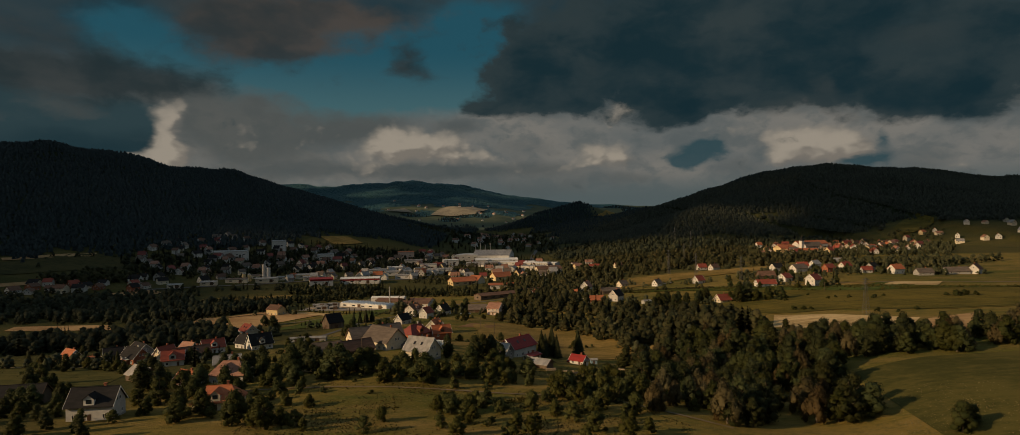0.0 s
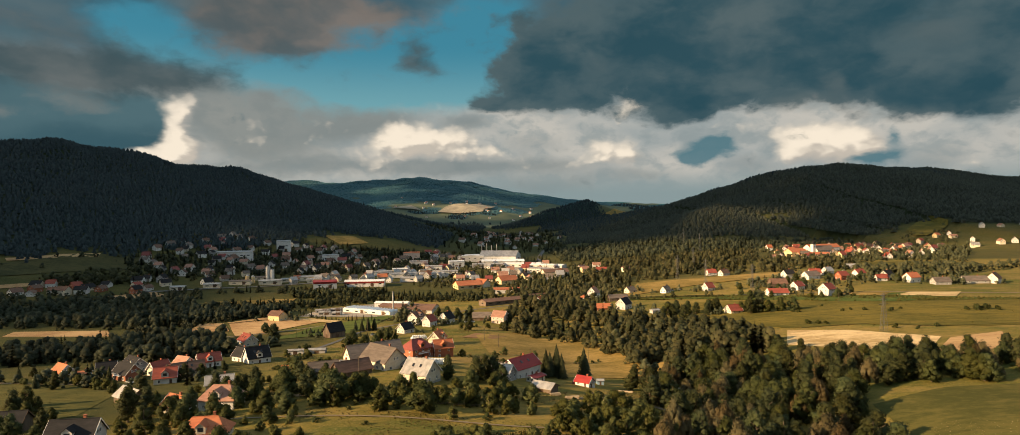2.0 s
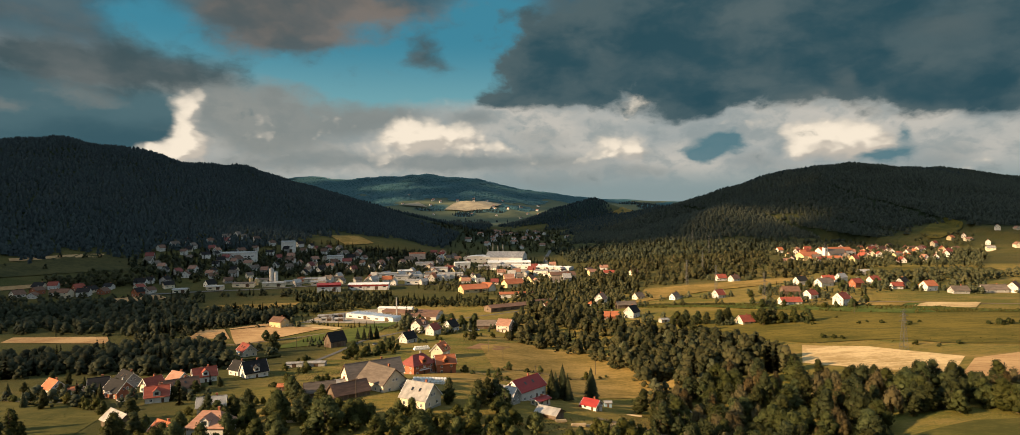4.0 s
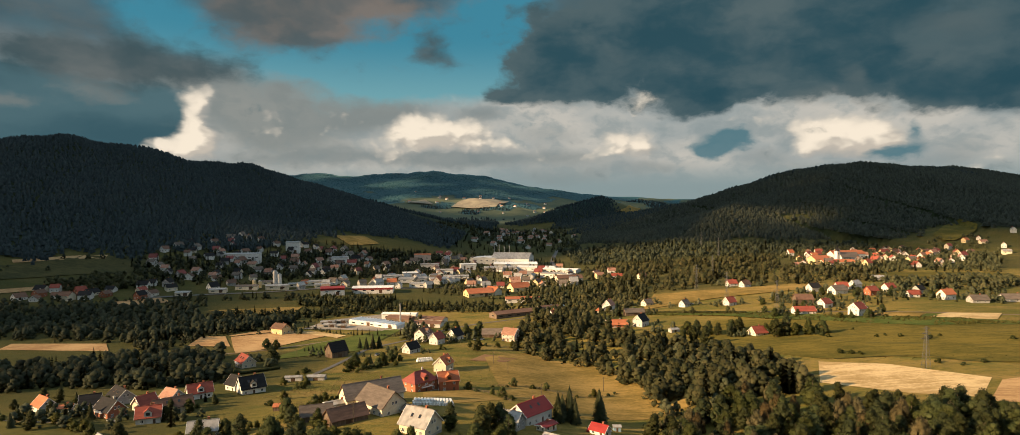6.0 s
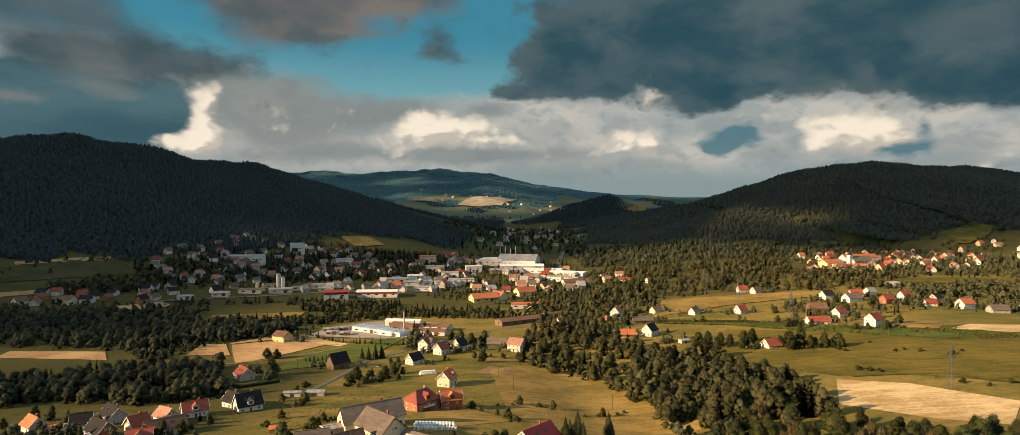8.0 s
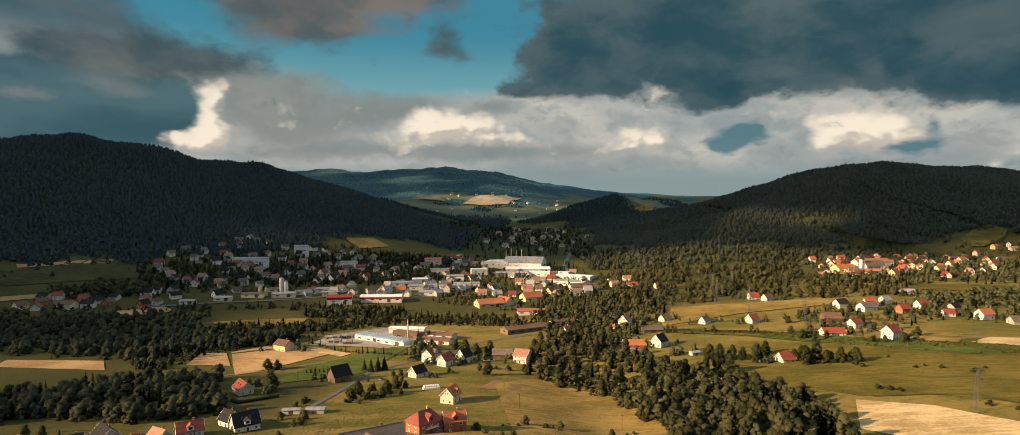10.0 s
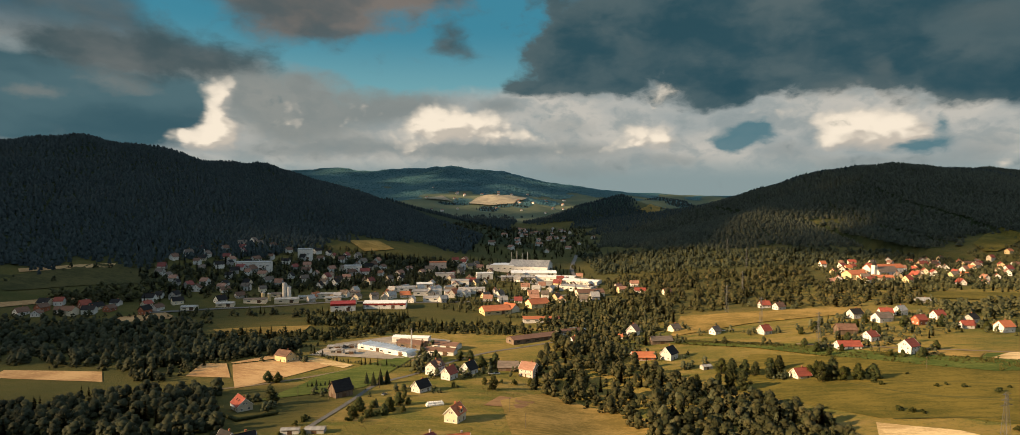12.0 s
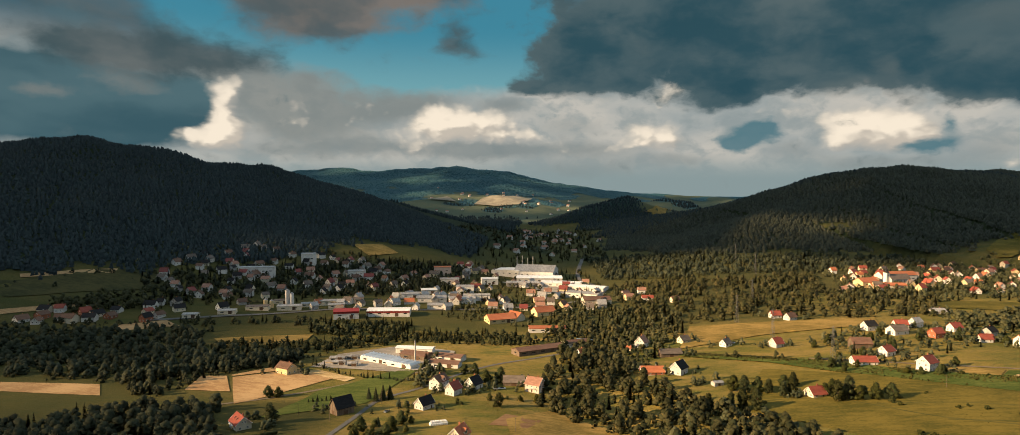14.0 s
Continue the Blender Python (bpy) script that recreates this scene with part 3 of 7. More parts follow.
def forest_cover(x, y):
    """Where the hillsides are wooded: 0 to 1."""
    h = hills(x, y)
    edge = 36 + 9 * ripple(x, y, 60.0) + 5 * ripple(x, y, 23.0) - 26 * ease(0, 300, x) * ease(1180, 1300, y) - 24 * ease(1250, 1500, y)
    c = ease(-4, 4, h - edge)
    # farmland on the right-hand foot, and a clearing high on the right hill
    c = c * (1 - ease(600, 680, x) * ease(1120, 1080, y))
    c = c * (1 - np.exp(-((x - 612) / 40) ** 2 - ((y - 1500) / 16) ** 2) * 1.6).clip(0, 1)
    # dark woods down the tail of the left hill and across the gap
    c = np.maximum(c, ease(-480, -400, x) * ease(-120, -170, x) * ease(1205, 1250, y))
    # beyond the gap the lower slopes are half farmland
    far = ease(2650, 2900, y)
    patches = ease(-0.12, 0.12, ripple(x + 300, y, 110.0) + 0.6 * ripple(x, y, 47.0) + 0.42 + (h - 105) / 60)
    c = c * (1 - far) + far * patches
    for cx, cy, rx, ry in ((-250, 3290, 135, 120), (-545, 3190, 75, 45), (405, 2590, 70, 130), (783, 1212, 52, 56)):
        c = c * (1 - 1.5 * np.exp(-(((x - cx) / rx) ** 4) - ((y - cy) / ry) ** 4)).clip(0, 1)
    return c


ground()


# ---- hillside forest ----


def forest(name, label, spots, tall, wide, sides=5, mat=None):
    """Spruces standing close, as one growth: each a ragged double cone."""
    rng = np.random.default_rng(5)
    n = len(spots)
    x, y = spots[:, 0], spots[:, 1]
    z = height(x, y) - 0.5
    tall = tall * rng.uniform(0.8, 1.12, n) * (1 + 0.12 * ripple(x, y, 19.0))
    wide = wide * rng.uniform(0.8, 1.3, n)
    turn = rng.uniform(0, 6.28, n)
    per = 2 * (sides + 1)
    V = np.zeros((n, per, 3))
    for tier, (low, high, r) in enumerate(((0.05, 0.8, 1.0), (0.45, 1.0, 0.74))):
        for i in range(sides):
            a = turn + 6.283 * i / sides + tier * 0.6
            rr = wide * r * rng.uniform(0.7, 1.2, n)
            V[:, tier * (sides + 1) + i] = np.stack([x + rr * np.cos(a), y + rr * np.sin(a), z + tall * (low + rng.uniform(-0.04, 0.04, n))], 1)
        V[:, tier * (sides + 1) + sides] = np.stack([x + rng.normal(0, 0.2, n), y + rng.normal(0, 0.2, n), z + tall * high], 1)
    F = []
    for tier in range(2):
        o = tier * (sides + 1)
        F += [(o + i, o + (i + 1) % sides, o + sides) for i in range(sides)]
    F = (np.array(F)[None] + (np.arange(n) * per)[:, None, None]).reshape(-1, 3)
    me = big_mesh(name, V.reshape(-1, 3), F, mat or FOREST)
    me.polygons.foreach_set("use_smooth", np.ones(len(F), dtype=bool))
    toned(me, np.repeat(rng.uniform(-0.2, 0.25, n) * (0.3 if mat is HAZE_FOREST else 1.0), per))
    tagged(new(name, me), label, "forest", kind="stuff")


def scatter(x0, x1, y0, y1, step, seed):
    rng = np.random.default_rng(seed)
    gx, gy = np.meshgrid(np.arange(x0, x1, step), np.arange(y0, y1, step))
    p = np.stack([gx.ravel(), gy.ravel()], 1) + rng.uniform(-0.48, 0.48, (gx.size, 2)) * step
    return p[rng.uniform(0, 1, len(p)) < forest_cover(p[:, 0], p[:, 1])]


left_hill = scatter(-1500, -150, 640, 2150, 6.6, 1)
left_hill = left_hill[left_hill[:, 1] < 1800 - 0.62 * (left_hill[:, 0] + 600)]
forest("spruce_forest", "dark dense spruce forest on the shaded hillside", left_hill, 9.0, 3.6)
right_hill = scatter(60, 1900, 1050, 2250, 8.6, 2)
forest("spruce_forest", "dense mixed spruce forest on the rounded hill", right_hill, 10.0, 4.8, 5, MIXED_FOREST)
forest("spruce_forest", "spruce forest on the low hill closing the valley", scatter(-700, 1300, 1900, 3150, 11.0, 3), 12.0, 4.6, 4)
forest("spruce_forest", "forest on the distant mountain, haze painted in as blue-green", scatter(-2300, 1500, 3000, 4450, 15.0, 4), 7.0, 9.5, 4, HAZE_FOREST)

# ---- trees ----
ICO = None


def rock(rng, centre, radius):
    """A lumpy ball of twenty faces."""
    global ICO
    if ICO is None:
        bm = bmesh.new()
        bmesh.ops.create_icosphere(bm, subdivisions=1, radius=1.0)
        bm.verts.index_update()
        ICO = np.array([v.co[:] for v in bm.verts]), np.array([[v.index for v in f.verts] for f in bm.faces])
        bm.free()
    v, f = ICO
    return centre + v * np.asarray(radius) * rng.uniform(0.8, 1.15, (len(v), 1)), f


def unit(v):
    return v / np.maximum(np.linalg.norm(v, axis=1, keepdims=True), 1e-6)


def leaf_cards(rng, points, out, size):
    """A ragged triangle for each spray of leaves, its face turned outwards."""
    n = len(points)
    out = unit(out)
    side = unit(np.cross(out, rng.normal(0, 1, (n, 3))))
    up = np.cross(side, out) * 0.9 + out * rng.uniform(-0.4, 0.6, (n, 1))
    s = size * rng.uniform(0.6, 1.4, (n, 1))
    V = np.stack([points - side * s - up * s * 0.5, points + side * s * rng.uniform(0.5, 1.0, (n, 1)) - up * s * 0.4, points + up * s + side * s * rng.uniform(-0.5, 0.5, (n, 1))], 1)
    wrong = (np.cross(V[:, 1] - V[:, 0], V[:, 2] - V[:, 0]) * out).sum(1) < 0
    V[wrong] = V[wrong][:, ::-1]
    return V.reshape(-1, 3), np.arange(3 * n).reshape(-1, 3)


def stack(parts):
    verts, faces, k = [], [], 0
    for v, f, *_ in parts:
        verts.append(v)
        faces.append(f + k)
        k += len(v)
    if len(parts[0]) == 3:
        return np.concatenate(verts), np.concatenate(faces), np.concatenate([p[2] for p in parts])
    return np.concatenate(verts), np.concatenate(faces)


def broad_crown(seed, tall, wide, lobes, sprays, size, low=0.22, drooping=False, core=0.78):
    """A crown of many uneven lobes, each a lump of foliage set with sprays of leaves; gaps stay between the lobes. Leaves turn outwards."""
    rng = np.random.default_rng(seed)
    parts = []
    lean = rng.normal(0, 0.06 * wide, 2)
    middle = np.array([lean[0], lean[1], tall * 0.42])
    for i in range(lobes):
        h = low + (1 - low) * ((i + 0.5) / lobes) ** 0.85
        s = (h - low) / (1 - low)
        r = wide * (0.35 + 0.65 * math.sin(math.pi * min(1.0, 0.22 + 0.62 * s))) * (1 - 0.55 * s ** 3)
        a = i * 2.4 + rng.uniform(-0.6, 0.6)
        q = r * rng.uniform(0.3, 0.85) * (1 - 0.75 * s ** 4)
        c = np.array([math.cos(a) * q + lean[0] * s * 3, math.sin(a) * q + lean[1] * s * 3, tall * h * rng.uniform(0.84, 0.97)])
        rad = np.array([1, 1, 0.85]) * wide * rng.uniform(0.22, 0.42)
        if drooping:
            rad = rad * np.array([0.75, 0.75, 1.7])
        c[2] = max(c[2], rad[2] * 0.6)
        v, f = rock(rng, c, rad * core)
        d = rng.normal(0, 1, (sprays, 3))
        d[:, 2] = d[:, 2] * 0.9 + 0.25
        d = unit(d)
        p = c + d * rad * rng.uniform(0.74, 1.2, (sprays, 1))
        lv, lf = leaf_cards(rng, p, d + rng.normal(0, 0.45, d.shape), size)
        for verts, faces, jitter in ((v, f, 0.15), (lv, lf, 0.45)):
            way = unit((verts - c) / rad) * 0.55 + unit(verts - middle) * 0.7 + np.array([0, 0, 0.12]) + np.repeat(rng.normal(0, 1, (len(verts) // 3, 3)), 3, 0) * jitter
            parts.append((verts, faces, unit(way)))
    return stack(parts)


def spruce_crown(seed, tall, wide, tiers, arms):
    """Drooping branches in tiers round a pointed top."""
    rng = np.random.default_rng(seed)
    parts = []
    for i in range(tiers):
        s = i / (tiers - 1)
        r = wide * (1 - s) ** 0.85 + 0.12
        z = tall * (0.1 + 0.86 * s)
        for j in range(arms):
            a = 6.283 * j / arms + i * 0.9 + rng.uniform(-0.25, 0.25)
            rr = r * rng.uniform(0.75, 1.2)
            w = rr * 2.6 / arms
            d, t = np.array([math.cos(a), math.sin(a), 0]), np.array([-math.sin(a), math.cos(a), 0])
            top = np.array([0, 0, z + tall * 0.06])
            v = np.array([top, d * rr * 0.6 + t * w + [0, 0, z], d * rr + [0, 0, z - 0.25 * rr], d * rr * 0.6 - t * w + [0, 0, z - 0.04 * tall]])
            parts.append((v, np.array([[0, 1, 2], [0, 2, 3]])))
    tip = np.array([[0.25, 0, tall * 0.9], [-0.15, 0.2, tall * 0.9], [-0.15, -0.2, tall * 0.9], [0, 0, tall * 1.02]])
    parts.append((tip, np.array([[0, 1, 3], [1, 2, 3], [2, 0, 3]])))
    return stack(parts)


def trunk(seed, tall, radius, limbs):
    """A tapering, slightly bent stem with a few limbs."""
    rng = np.random.default_rng(seed)
    def stem(a, b, r0, r1, sides=6):
        a, b = np.array(a, float), np.array(b, float)
        d = (b - a) / np.linalg.norm(b - a)
        u = np.cross(d, [0.3, 0.9, 0.1])
        u /= np.linalg.norm(u)
        w = np.cross(d, u)
        ring = [np.cos(q) * u + np.sin(q) * w for q in np.arange(sides) * 6.283 / sides]
        v = np.array([a + r0 * q for q in ring] + [b + r1 * q for q in ring])
        f = [(i, (i + 1) % sides, sides + (i + 1) % sides) for i in range(sides)] + [(i, sides + (i + 1) % sides, sides + i) for i in range(sides)]
        return v, np.array(f)
    bend = rng.normal(0, 0.02 * tall, 2)
    fork = (bend[0], bend[1], tall * 0.45)
    parts = [stem((0, 0, -0.6), (bend[0] * 0.4, bend[1] * 0.4, tall * 0.2), radius * 1.25, radius * 0.9), stem((bend[0] * 0.4, bend[1] * 0.4, tall * 0.2), fork, radius * 0.9, radius * 0.65),
             stem(fork, (bend[0] * 0.5, bend[1] * 0.5, tall * 0.85), radius * 0.65, radius * 0.2)]
    for i in range(limbs):
        a = i * 2.4 + rng.uniform(-0.4, 0.4)
        z = tall * rng.uniform(0.28, 0.5)
        parts.append(stem((bend[0] * z / tall, bend[1] * z / tall, z), (math.cos(a) * tall * 0.2, math.sin(a) * tall * 0.2, z + tall * rng.uniform(0.12, 0.25)), radius * 0.4, radius * 0.12, 5))
    return stack(parts)


def tree_kind(name, label, crown, stem, leaf, k=0):
    """One tree to copy: an Empty at its foot with trunk and crown."""
    return {"name": name, "label": label, "crown": big_mesh("crown", crown[0], crown[1], leaf, crown[2] if len(crown) > 2 else None), "trunk": big_mesh("trunk", *stem, BARK)}


KINDS = {
    "broad": [tree_kind("broadleaf_tree", "full-crowned dark green broadleaf tree", broad_crown(10 + i, 11.0, 4.5 + 0.5 * (i % 3), 30, 62, 0.30, 0.10), trunk(i, 12.5, 0.32, 5), LEAF_NEAR) for i in range(6)],
    "dark": [tree_kind("broadleaf_tree", "dense very dark green broadleaf tree", broad_crown(40 + i, 12.0, 4.5, 30, 62, 0.30, 0.10), trunk(20 + i, 13.5, 0.34, 5), LEAF_DARK) for i in range(4)],
    "willow": [tree_kind("willow_tree", "pale grey-green willow with drooping branches", broad_crown(60 + i, 10.5, 4.9, 26, 62, 0.30, 0.15, True), trunk(30 + i, 11.5, 0.4, 6), LEAF_WILLOW) for i in range(3)],
    "fruit": [tree_kind("fruit_tree", "small yellow-green fruit tree in the orchard", broad_crown(80 + i, 5.4, 2.9, 16, 46, 0.24, 0.12), trunk(40 + i, 6.0, 0.16, 4), LEAF_FRUIT) for i in range(4)],
    "bush": [tree_kind("bush", "low round dark green bush in the grass", broad_crown(90 + i, 2.8, 2.1, 10, 40, 0.22, 0.1), trunk(50 + i, 2.3, 0.09, 4), LEAF_NEAR) for i in range(3)],
    "spruce": [tree_kind("spruce_tree", "dark green pointed spruce tree", spruce_crown(100 + i, 13.5, 3.4, 22, 11), trunk(60 + i, 14, 0.24, 0), NEEDLES) for i in range(3)],
}


def plant(kind, x, y, size=1.0, pick=0, turn=0.0, group=""):
    k = KINDS[kind][pick % len(KINDS[kind])]
    foot = new(k["name"])
    foot.empty_display_size = 0.5
    foot.matrix_basis = pose(x, y, ground_z(x, y) - 0.15, 0, 0, turn) @ Matrix.Diagonal((size, size, size * (0.9 + 0.2 * ((pick * 7) % 5) / 5), 1))
    piece("trunk", k["trunk"], foot)
    piece("crown", k["crown"], foot)
    return tagged(foot, k["label"], k["name"].replace("_", " "), group or "trees")


def spots_in(ring, step, seed, keep=1.0):
    rng = np.random.default_rng(seed)
    xs, ys = [p[0] for p in ring], [p[1] for p in ring]
    gx, gy = np.meshgrid(np.arange(min(xs), max(xs) + step, step), np.arange(min(ys), max(ys) + step, step))
    p = np.stack([gx.ravel(), gy.ravel()], 1) + rng.uniform(-0.8, 0.8, (gx.size, 2)) * step
    p = p[inside(p[:, 0], p[:, 1], ring)]
    return p[rng.uniform(0, 1, len(p)) < keep]


def grove(ring, step, seed, kinds, group, size=(0.8, 1.15), keep=1.0):
    """Single trees over an area."""
    rng = random.Random(seed)
    for x, y in spots_in(ring, step, seed, keep):
        plant(rng.choice(kinds), float(x), float(y), rng.uniform(*size), rng.randrange(60), rng.uniform(0, 360), group)


def wood(name, label, spots, seed, kinds, size=(0.7, 1.1)):
    """A far wood as one growth of many small crowns."""
    rng = np.random.default_rng(seed)
    pool = {
        "broad": [broad_crown(200 + i, 9.0, 5.2, 9, 10, 0.5, 0.06, False, 0.95) for i in range(5)],
        "fine": [broad_crown(210 + i, 10.5, 5.2, 15, 18, 0.45, 0.05, False, 0.88) for i in range(6)],
        "fine_dark": [broad_crown(215 + i, 9.5, 5.6, 11, 12, 0.5, 0.04, False, 0.95) for i in range(5)],
        "town": [broad_crown(240 + i, 9.0, 4.8, 8, 10, 0.5, 0.06, False, 0.95) for i in range(5)],
        "spruce": [spruce_crown(220 + i, 13, 2.5, 9, 6) for i in range(3)],
        "bush": [broad_crown(230 + i, 4.6, 3.1, 6, 12, 0.42, 0.05, False, 0.95) for i in range(3)],
    }
    verts, faces, ways, tones, k = [], [], [], [], 0
    levels = height(spots[:, 0], spots[:, 1])
    for (x, y), level in zip(spots, levels):
        options = pool[kinds[rng.integers(len(kinds))]]
        v, f, *w_ = options[rng.integers(len(options))]
        a, s = rng.uniform(0, 6.28), rng.uniform(*size)
        c, q = math.cos(a), math.sin(a)
        turn = np.array([[c, q, 0], [-q, c, 0], [0, 0, 1]])
        w = (v * np.array([s, s, s * rng.uniform(0.85, 1.2)])) @ turn + np.array([x, y, level - 0.4])
        verts.append(w)
        ways.append((w_[0] if w_ else unit(v * np.array([1, 1, 0]) + np.array([0, 0, 0.5]))) @ turn)
        faces.append(f + k)
        # woods far on the right are lightened, sunlight put into their tone
        tones.append(np.full(len(w), (rng.uniform(-0.25, 0.35) + (0.15 if y > 600 and x > -60 else 0.0)) * (1.0 if rng.uniform() < 0.8 else 1.6)))
        k += len(w)
    mat = {"broad": LEAF_OAK, "spruce": NEEDLES, "bush": LEAF_OAK, "fine": LEAF_OAK, "town": LEAF_OAK, "fine_dark": LEAF_SHADED}[kinds[0]]
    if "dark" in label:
        mat = LEAF_SHADED
    if len(spots):
        me = big_mesh(name, np.concatenate(verts), np.concatenate(faces), mat, np.concatenate(ways))
        toned(me, np.concatenate(tones))
        tagged(new(name, me), label, "wood", kind="stuff")

# ---- houses ----
WALLS = {
    "white": plain("white_plaster", (0.52, 0.50, 0.46), (0.72, 0.69, 0.64), 0.5),
    "cream": plain("cream_plaster", (0.55, 0.47, 0.34), (0.72, 0.63, 0.48), 0.8),
    "yellow": plain("yellow_plaster", (0.55, 0.42, 0.22), (0.68, 0.55, 0.31), 0.8),
    "pink": plain("pink_plaster", (0.52, 0.40, 0.33), (0.66, 0.53, 0.44), 0.8),
    "brick": plain("red_brick", (0.25, 0.085, 0.045), (0.36, 0.14, 0.075), 3.0, 0.85, 0.3),
    "timber": plain("weathered_boards", (0.09, 0.065, 0.045), (0.20, 0.15, 0.11), 2.0, 0.9, 0.4, (1, 1, 0.1)),
    "grey": plain("grey_render", (0.26, 0.25, 0.235), (0.40, 0.385, 0.36), 0.8),
    "blue": plain("blue_sheet", (0.16, 0.25, 0.33), (0.24, 0.35, 0.44), 0.8),
}
ROOFS = {
    "red": plain("red_tiles", (0.20, 0.045, 0.030), (0.33, 0.085, 0.05), 1.2, 0.7, 0.5, (0.3, 1, 1)),
    "scarlet": plain("scarlet_sheet_roof", (0.22, 0.022, 0.018), (0.31, 0.036, 0.028), 0.7, 0.5, 0.2, (0.3, 1, 1)),
    "darkred": plain("dark_red_tiles", (0.15, 0.035, 0.028), (0.24, 0.06, 0.045), 1.2, 0.6, 0.4, (0.3, 1, 1)),
    "orange": plain("orange_tiles", (0.33, 0.10, 0.045), (0.47, 0.17, 0.075), 1.2, 0.75, 0.5, (0.3, 1, 1)),
    "clay": plain("faded_clay_tiles", (0.24, 0.12, 0.08), (0.38, 0.21, 0.145), 1.2, 0.8, 0.5, (0.3, 1, 1)),
    "brown": plain("brown_tiles", (0.10, 0.055, 0.035), (0.19, 0.105, 0.07), 1.2, 0.75, 0.5, (0.3, 1, 1)),
    "slate": plain("dark_slates", (0.012, 0.012, 0.013), (0.030, 0.028, 0.028), 1.2, 0.95, 0.4, (0.3, 1, 1)),
    "oldtile": plain("weathered_cement_tiles", (0.095, 0.075, 0.060), (0.185, 0.148, 0.120), 1.0, 0.85, 0.5, (0.3, 1, 1)),
    "tin": plain("pale_sheet_metal", (0.20, 0.19, 0.18), (0.46, 0.43, 0.39), 0.45, 0.5, 0.2, (1, 0.2, 1), 0.2),
}
MEMBRANE = plain("white_roof_membrane", (0.62, 0.61, 0.59), (0.80, 0.79, 0.76), 0.2)
FRAME = plain("white_window_frame", (0.65, 0.63, 0.6), (0.78, 0.76, 0.72), 1.0)
CONCRETE = plain("concrete", (0.26, 0.25, 0.23), (0.42, 0.40, 0.37), 0.6)
WOOD_DARK = plain("dark_wood", (0.07, 0.04, 0.025), (0.14, 0.085, 0.05), 2.0)
STEEL = plain("galvanised_steel", (0.09, 0.09, 0.09), (0.16, 0.16, 0.155), 1.0, 0.6, 0.0, (1, 1, 1), 0.2)
BALE = plain("white_bale_wrap", (0.66, 0.65, 0.62), (0.82, 0.81, 0.78), 1.5, 0.45)


def glass_build(n, b):
    b.inputs["Base Color"].default_value = (0.02, 0.025, 0.03, 1)
    b.inputs["Roughness"].default_value = 0.12


GLASS = material("window_glass", glass_build)
PANE = mesh_from("pane", *box(-0.5, -0.02, -0.5, 0.5, 0.02, 0.5), GLASS)
SURROUND = mesh_from("window_frame", *joined(box(-0.5, -0.05, -0.5, -0.38, 0.06, 0.5), box(0.38, -0.05, -0.5, 0.5, 0.06, 0.5), box(-0.38, -0.05, 0.4, 0.38, 0.06, 0.5),
                                            box(-0.38, -0.05, -0.5, 0.38, 0.09, -0.4), box(-0.04, -0.04, -0.4, 0.04, 0.04, 0.4)), FRAME)
DOOR = mesh_from("door", *joined(box(-0.5, -0.05, 0, 0.5, 0.04, 2.1), box(-0.36, 0.04, 1.1, 0.36, 0.06, 1.9), box(-0.36, 0.04, 0.2, 0.36, 0.06, 0.95)), WOOD_DARK)
ROOF_WORDS = {"red": "red tile", "scarlet": "bright red sheet", "darkred": "dark red tile", "orange": "orange tile", "clay": "faded clay tile", "brown": "brown tile",
              "slate": "dark slate", "oldtile": "weathered grey-brown tile", "tin": "pale sheet-metal"}
WALL_WORDS = {"white": "white plastered", "cream": "cream plastered", "yellow": "yellow plastered", "pink": "pinkish plastered", "brick": "red brick", "timber": "weathered wooden",
              "grey": "grey rendered", "blue": "blue sheet"}


def gable_roof(w, l, h, rise, over=0.55, thick=0.22):
    """Two thick slopes that meet at the ridge, with eaves; ridge along x."""
    k = rise / (w / 2)
    e, x = w / 2 + over, l / 2 + over
    low = h - k * over
    shapes = []
    for s in (-1, 1):
        v = [(-x, 0, h + rise), (x, 0, h + rise), (x, s * e, low), (-x, s * e, low), (-x, 0, h + rise + thick), (x, 0, h + rise + thick), (x, s * e, low + thick), (-x, s * e, low + thick)]
        f = [(0, 1, 2, 3), (7, 6, 5, 4), (0, 4, 5, 1), (1, 5, 6, 2), (2, 6, 7, 3), (3, 7, 4, 0)]
        shapes.append((v, f if s < 0 else [g[::-1] for g in f]))
    shapes.append(box(-x, -0.14, h + rise + thick - 0.04, x, 0.14, h + rise + thick + 0.10))
    return joined(*shapes)


def hip_roof(w, l, h, rise, over=0.6, thick=0.22):
    e, x = w / 2 + over, l / 2 + over
    r = max(0.6, (l - w) / 2 + w * 0.18)
    top, low = h + rise, h - rise / (w / 2) * over
    v = [(-x, -e, low), (x, -e, low), (x, e, low), (-x, e, low), (-r, 0, top), (r, 0, top)]
    f = [(0, 1, 5, 4), (1, 2, 5), (2, 3, 4, 5), (3, 0, 4)]
    v += [(a, b, c - thick) for a, b, c in v[:4]]
    f += [(0, 6, 7, 1), (1, 7, 8, 2), (2, 8, 9, 3), (3, 9, 6, 0), (9, 8, 7, 6)]
    return joined((v, f), box(-r, -0.14, top - 0.05, r, 0.14, top + 0.1))


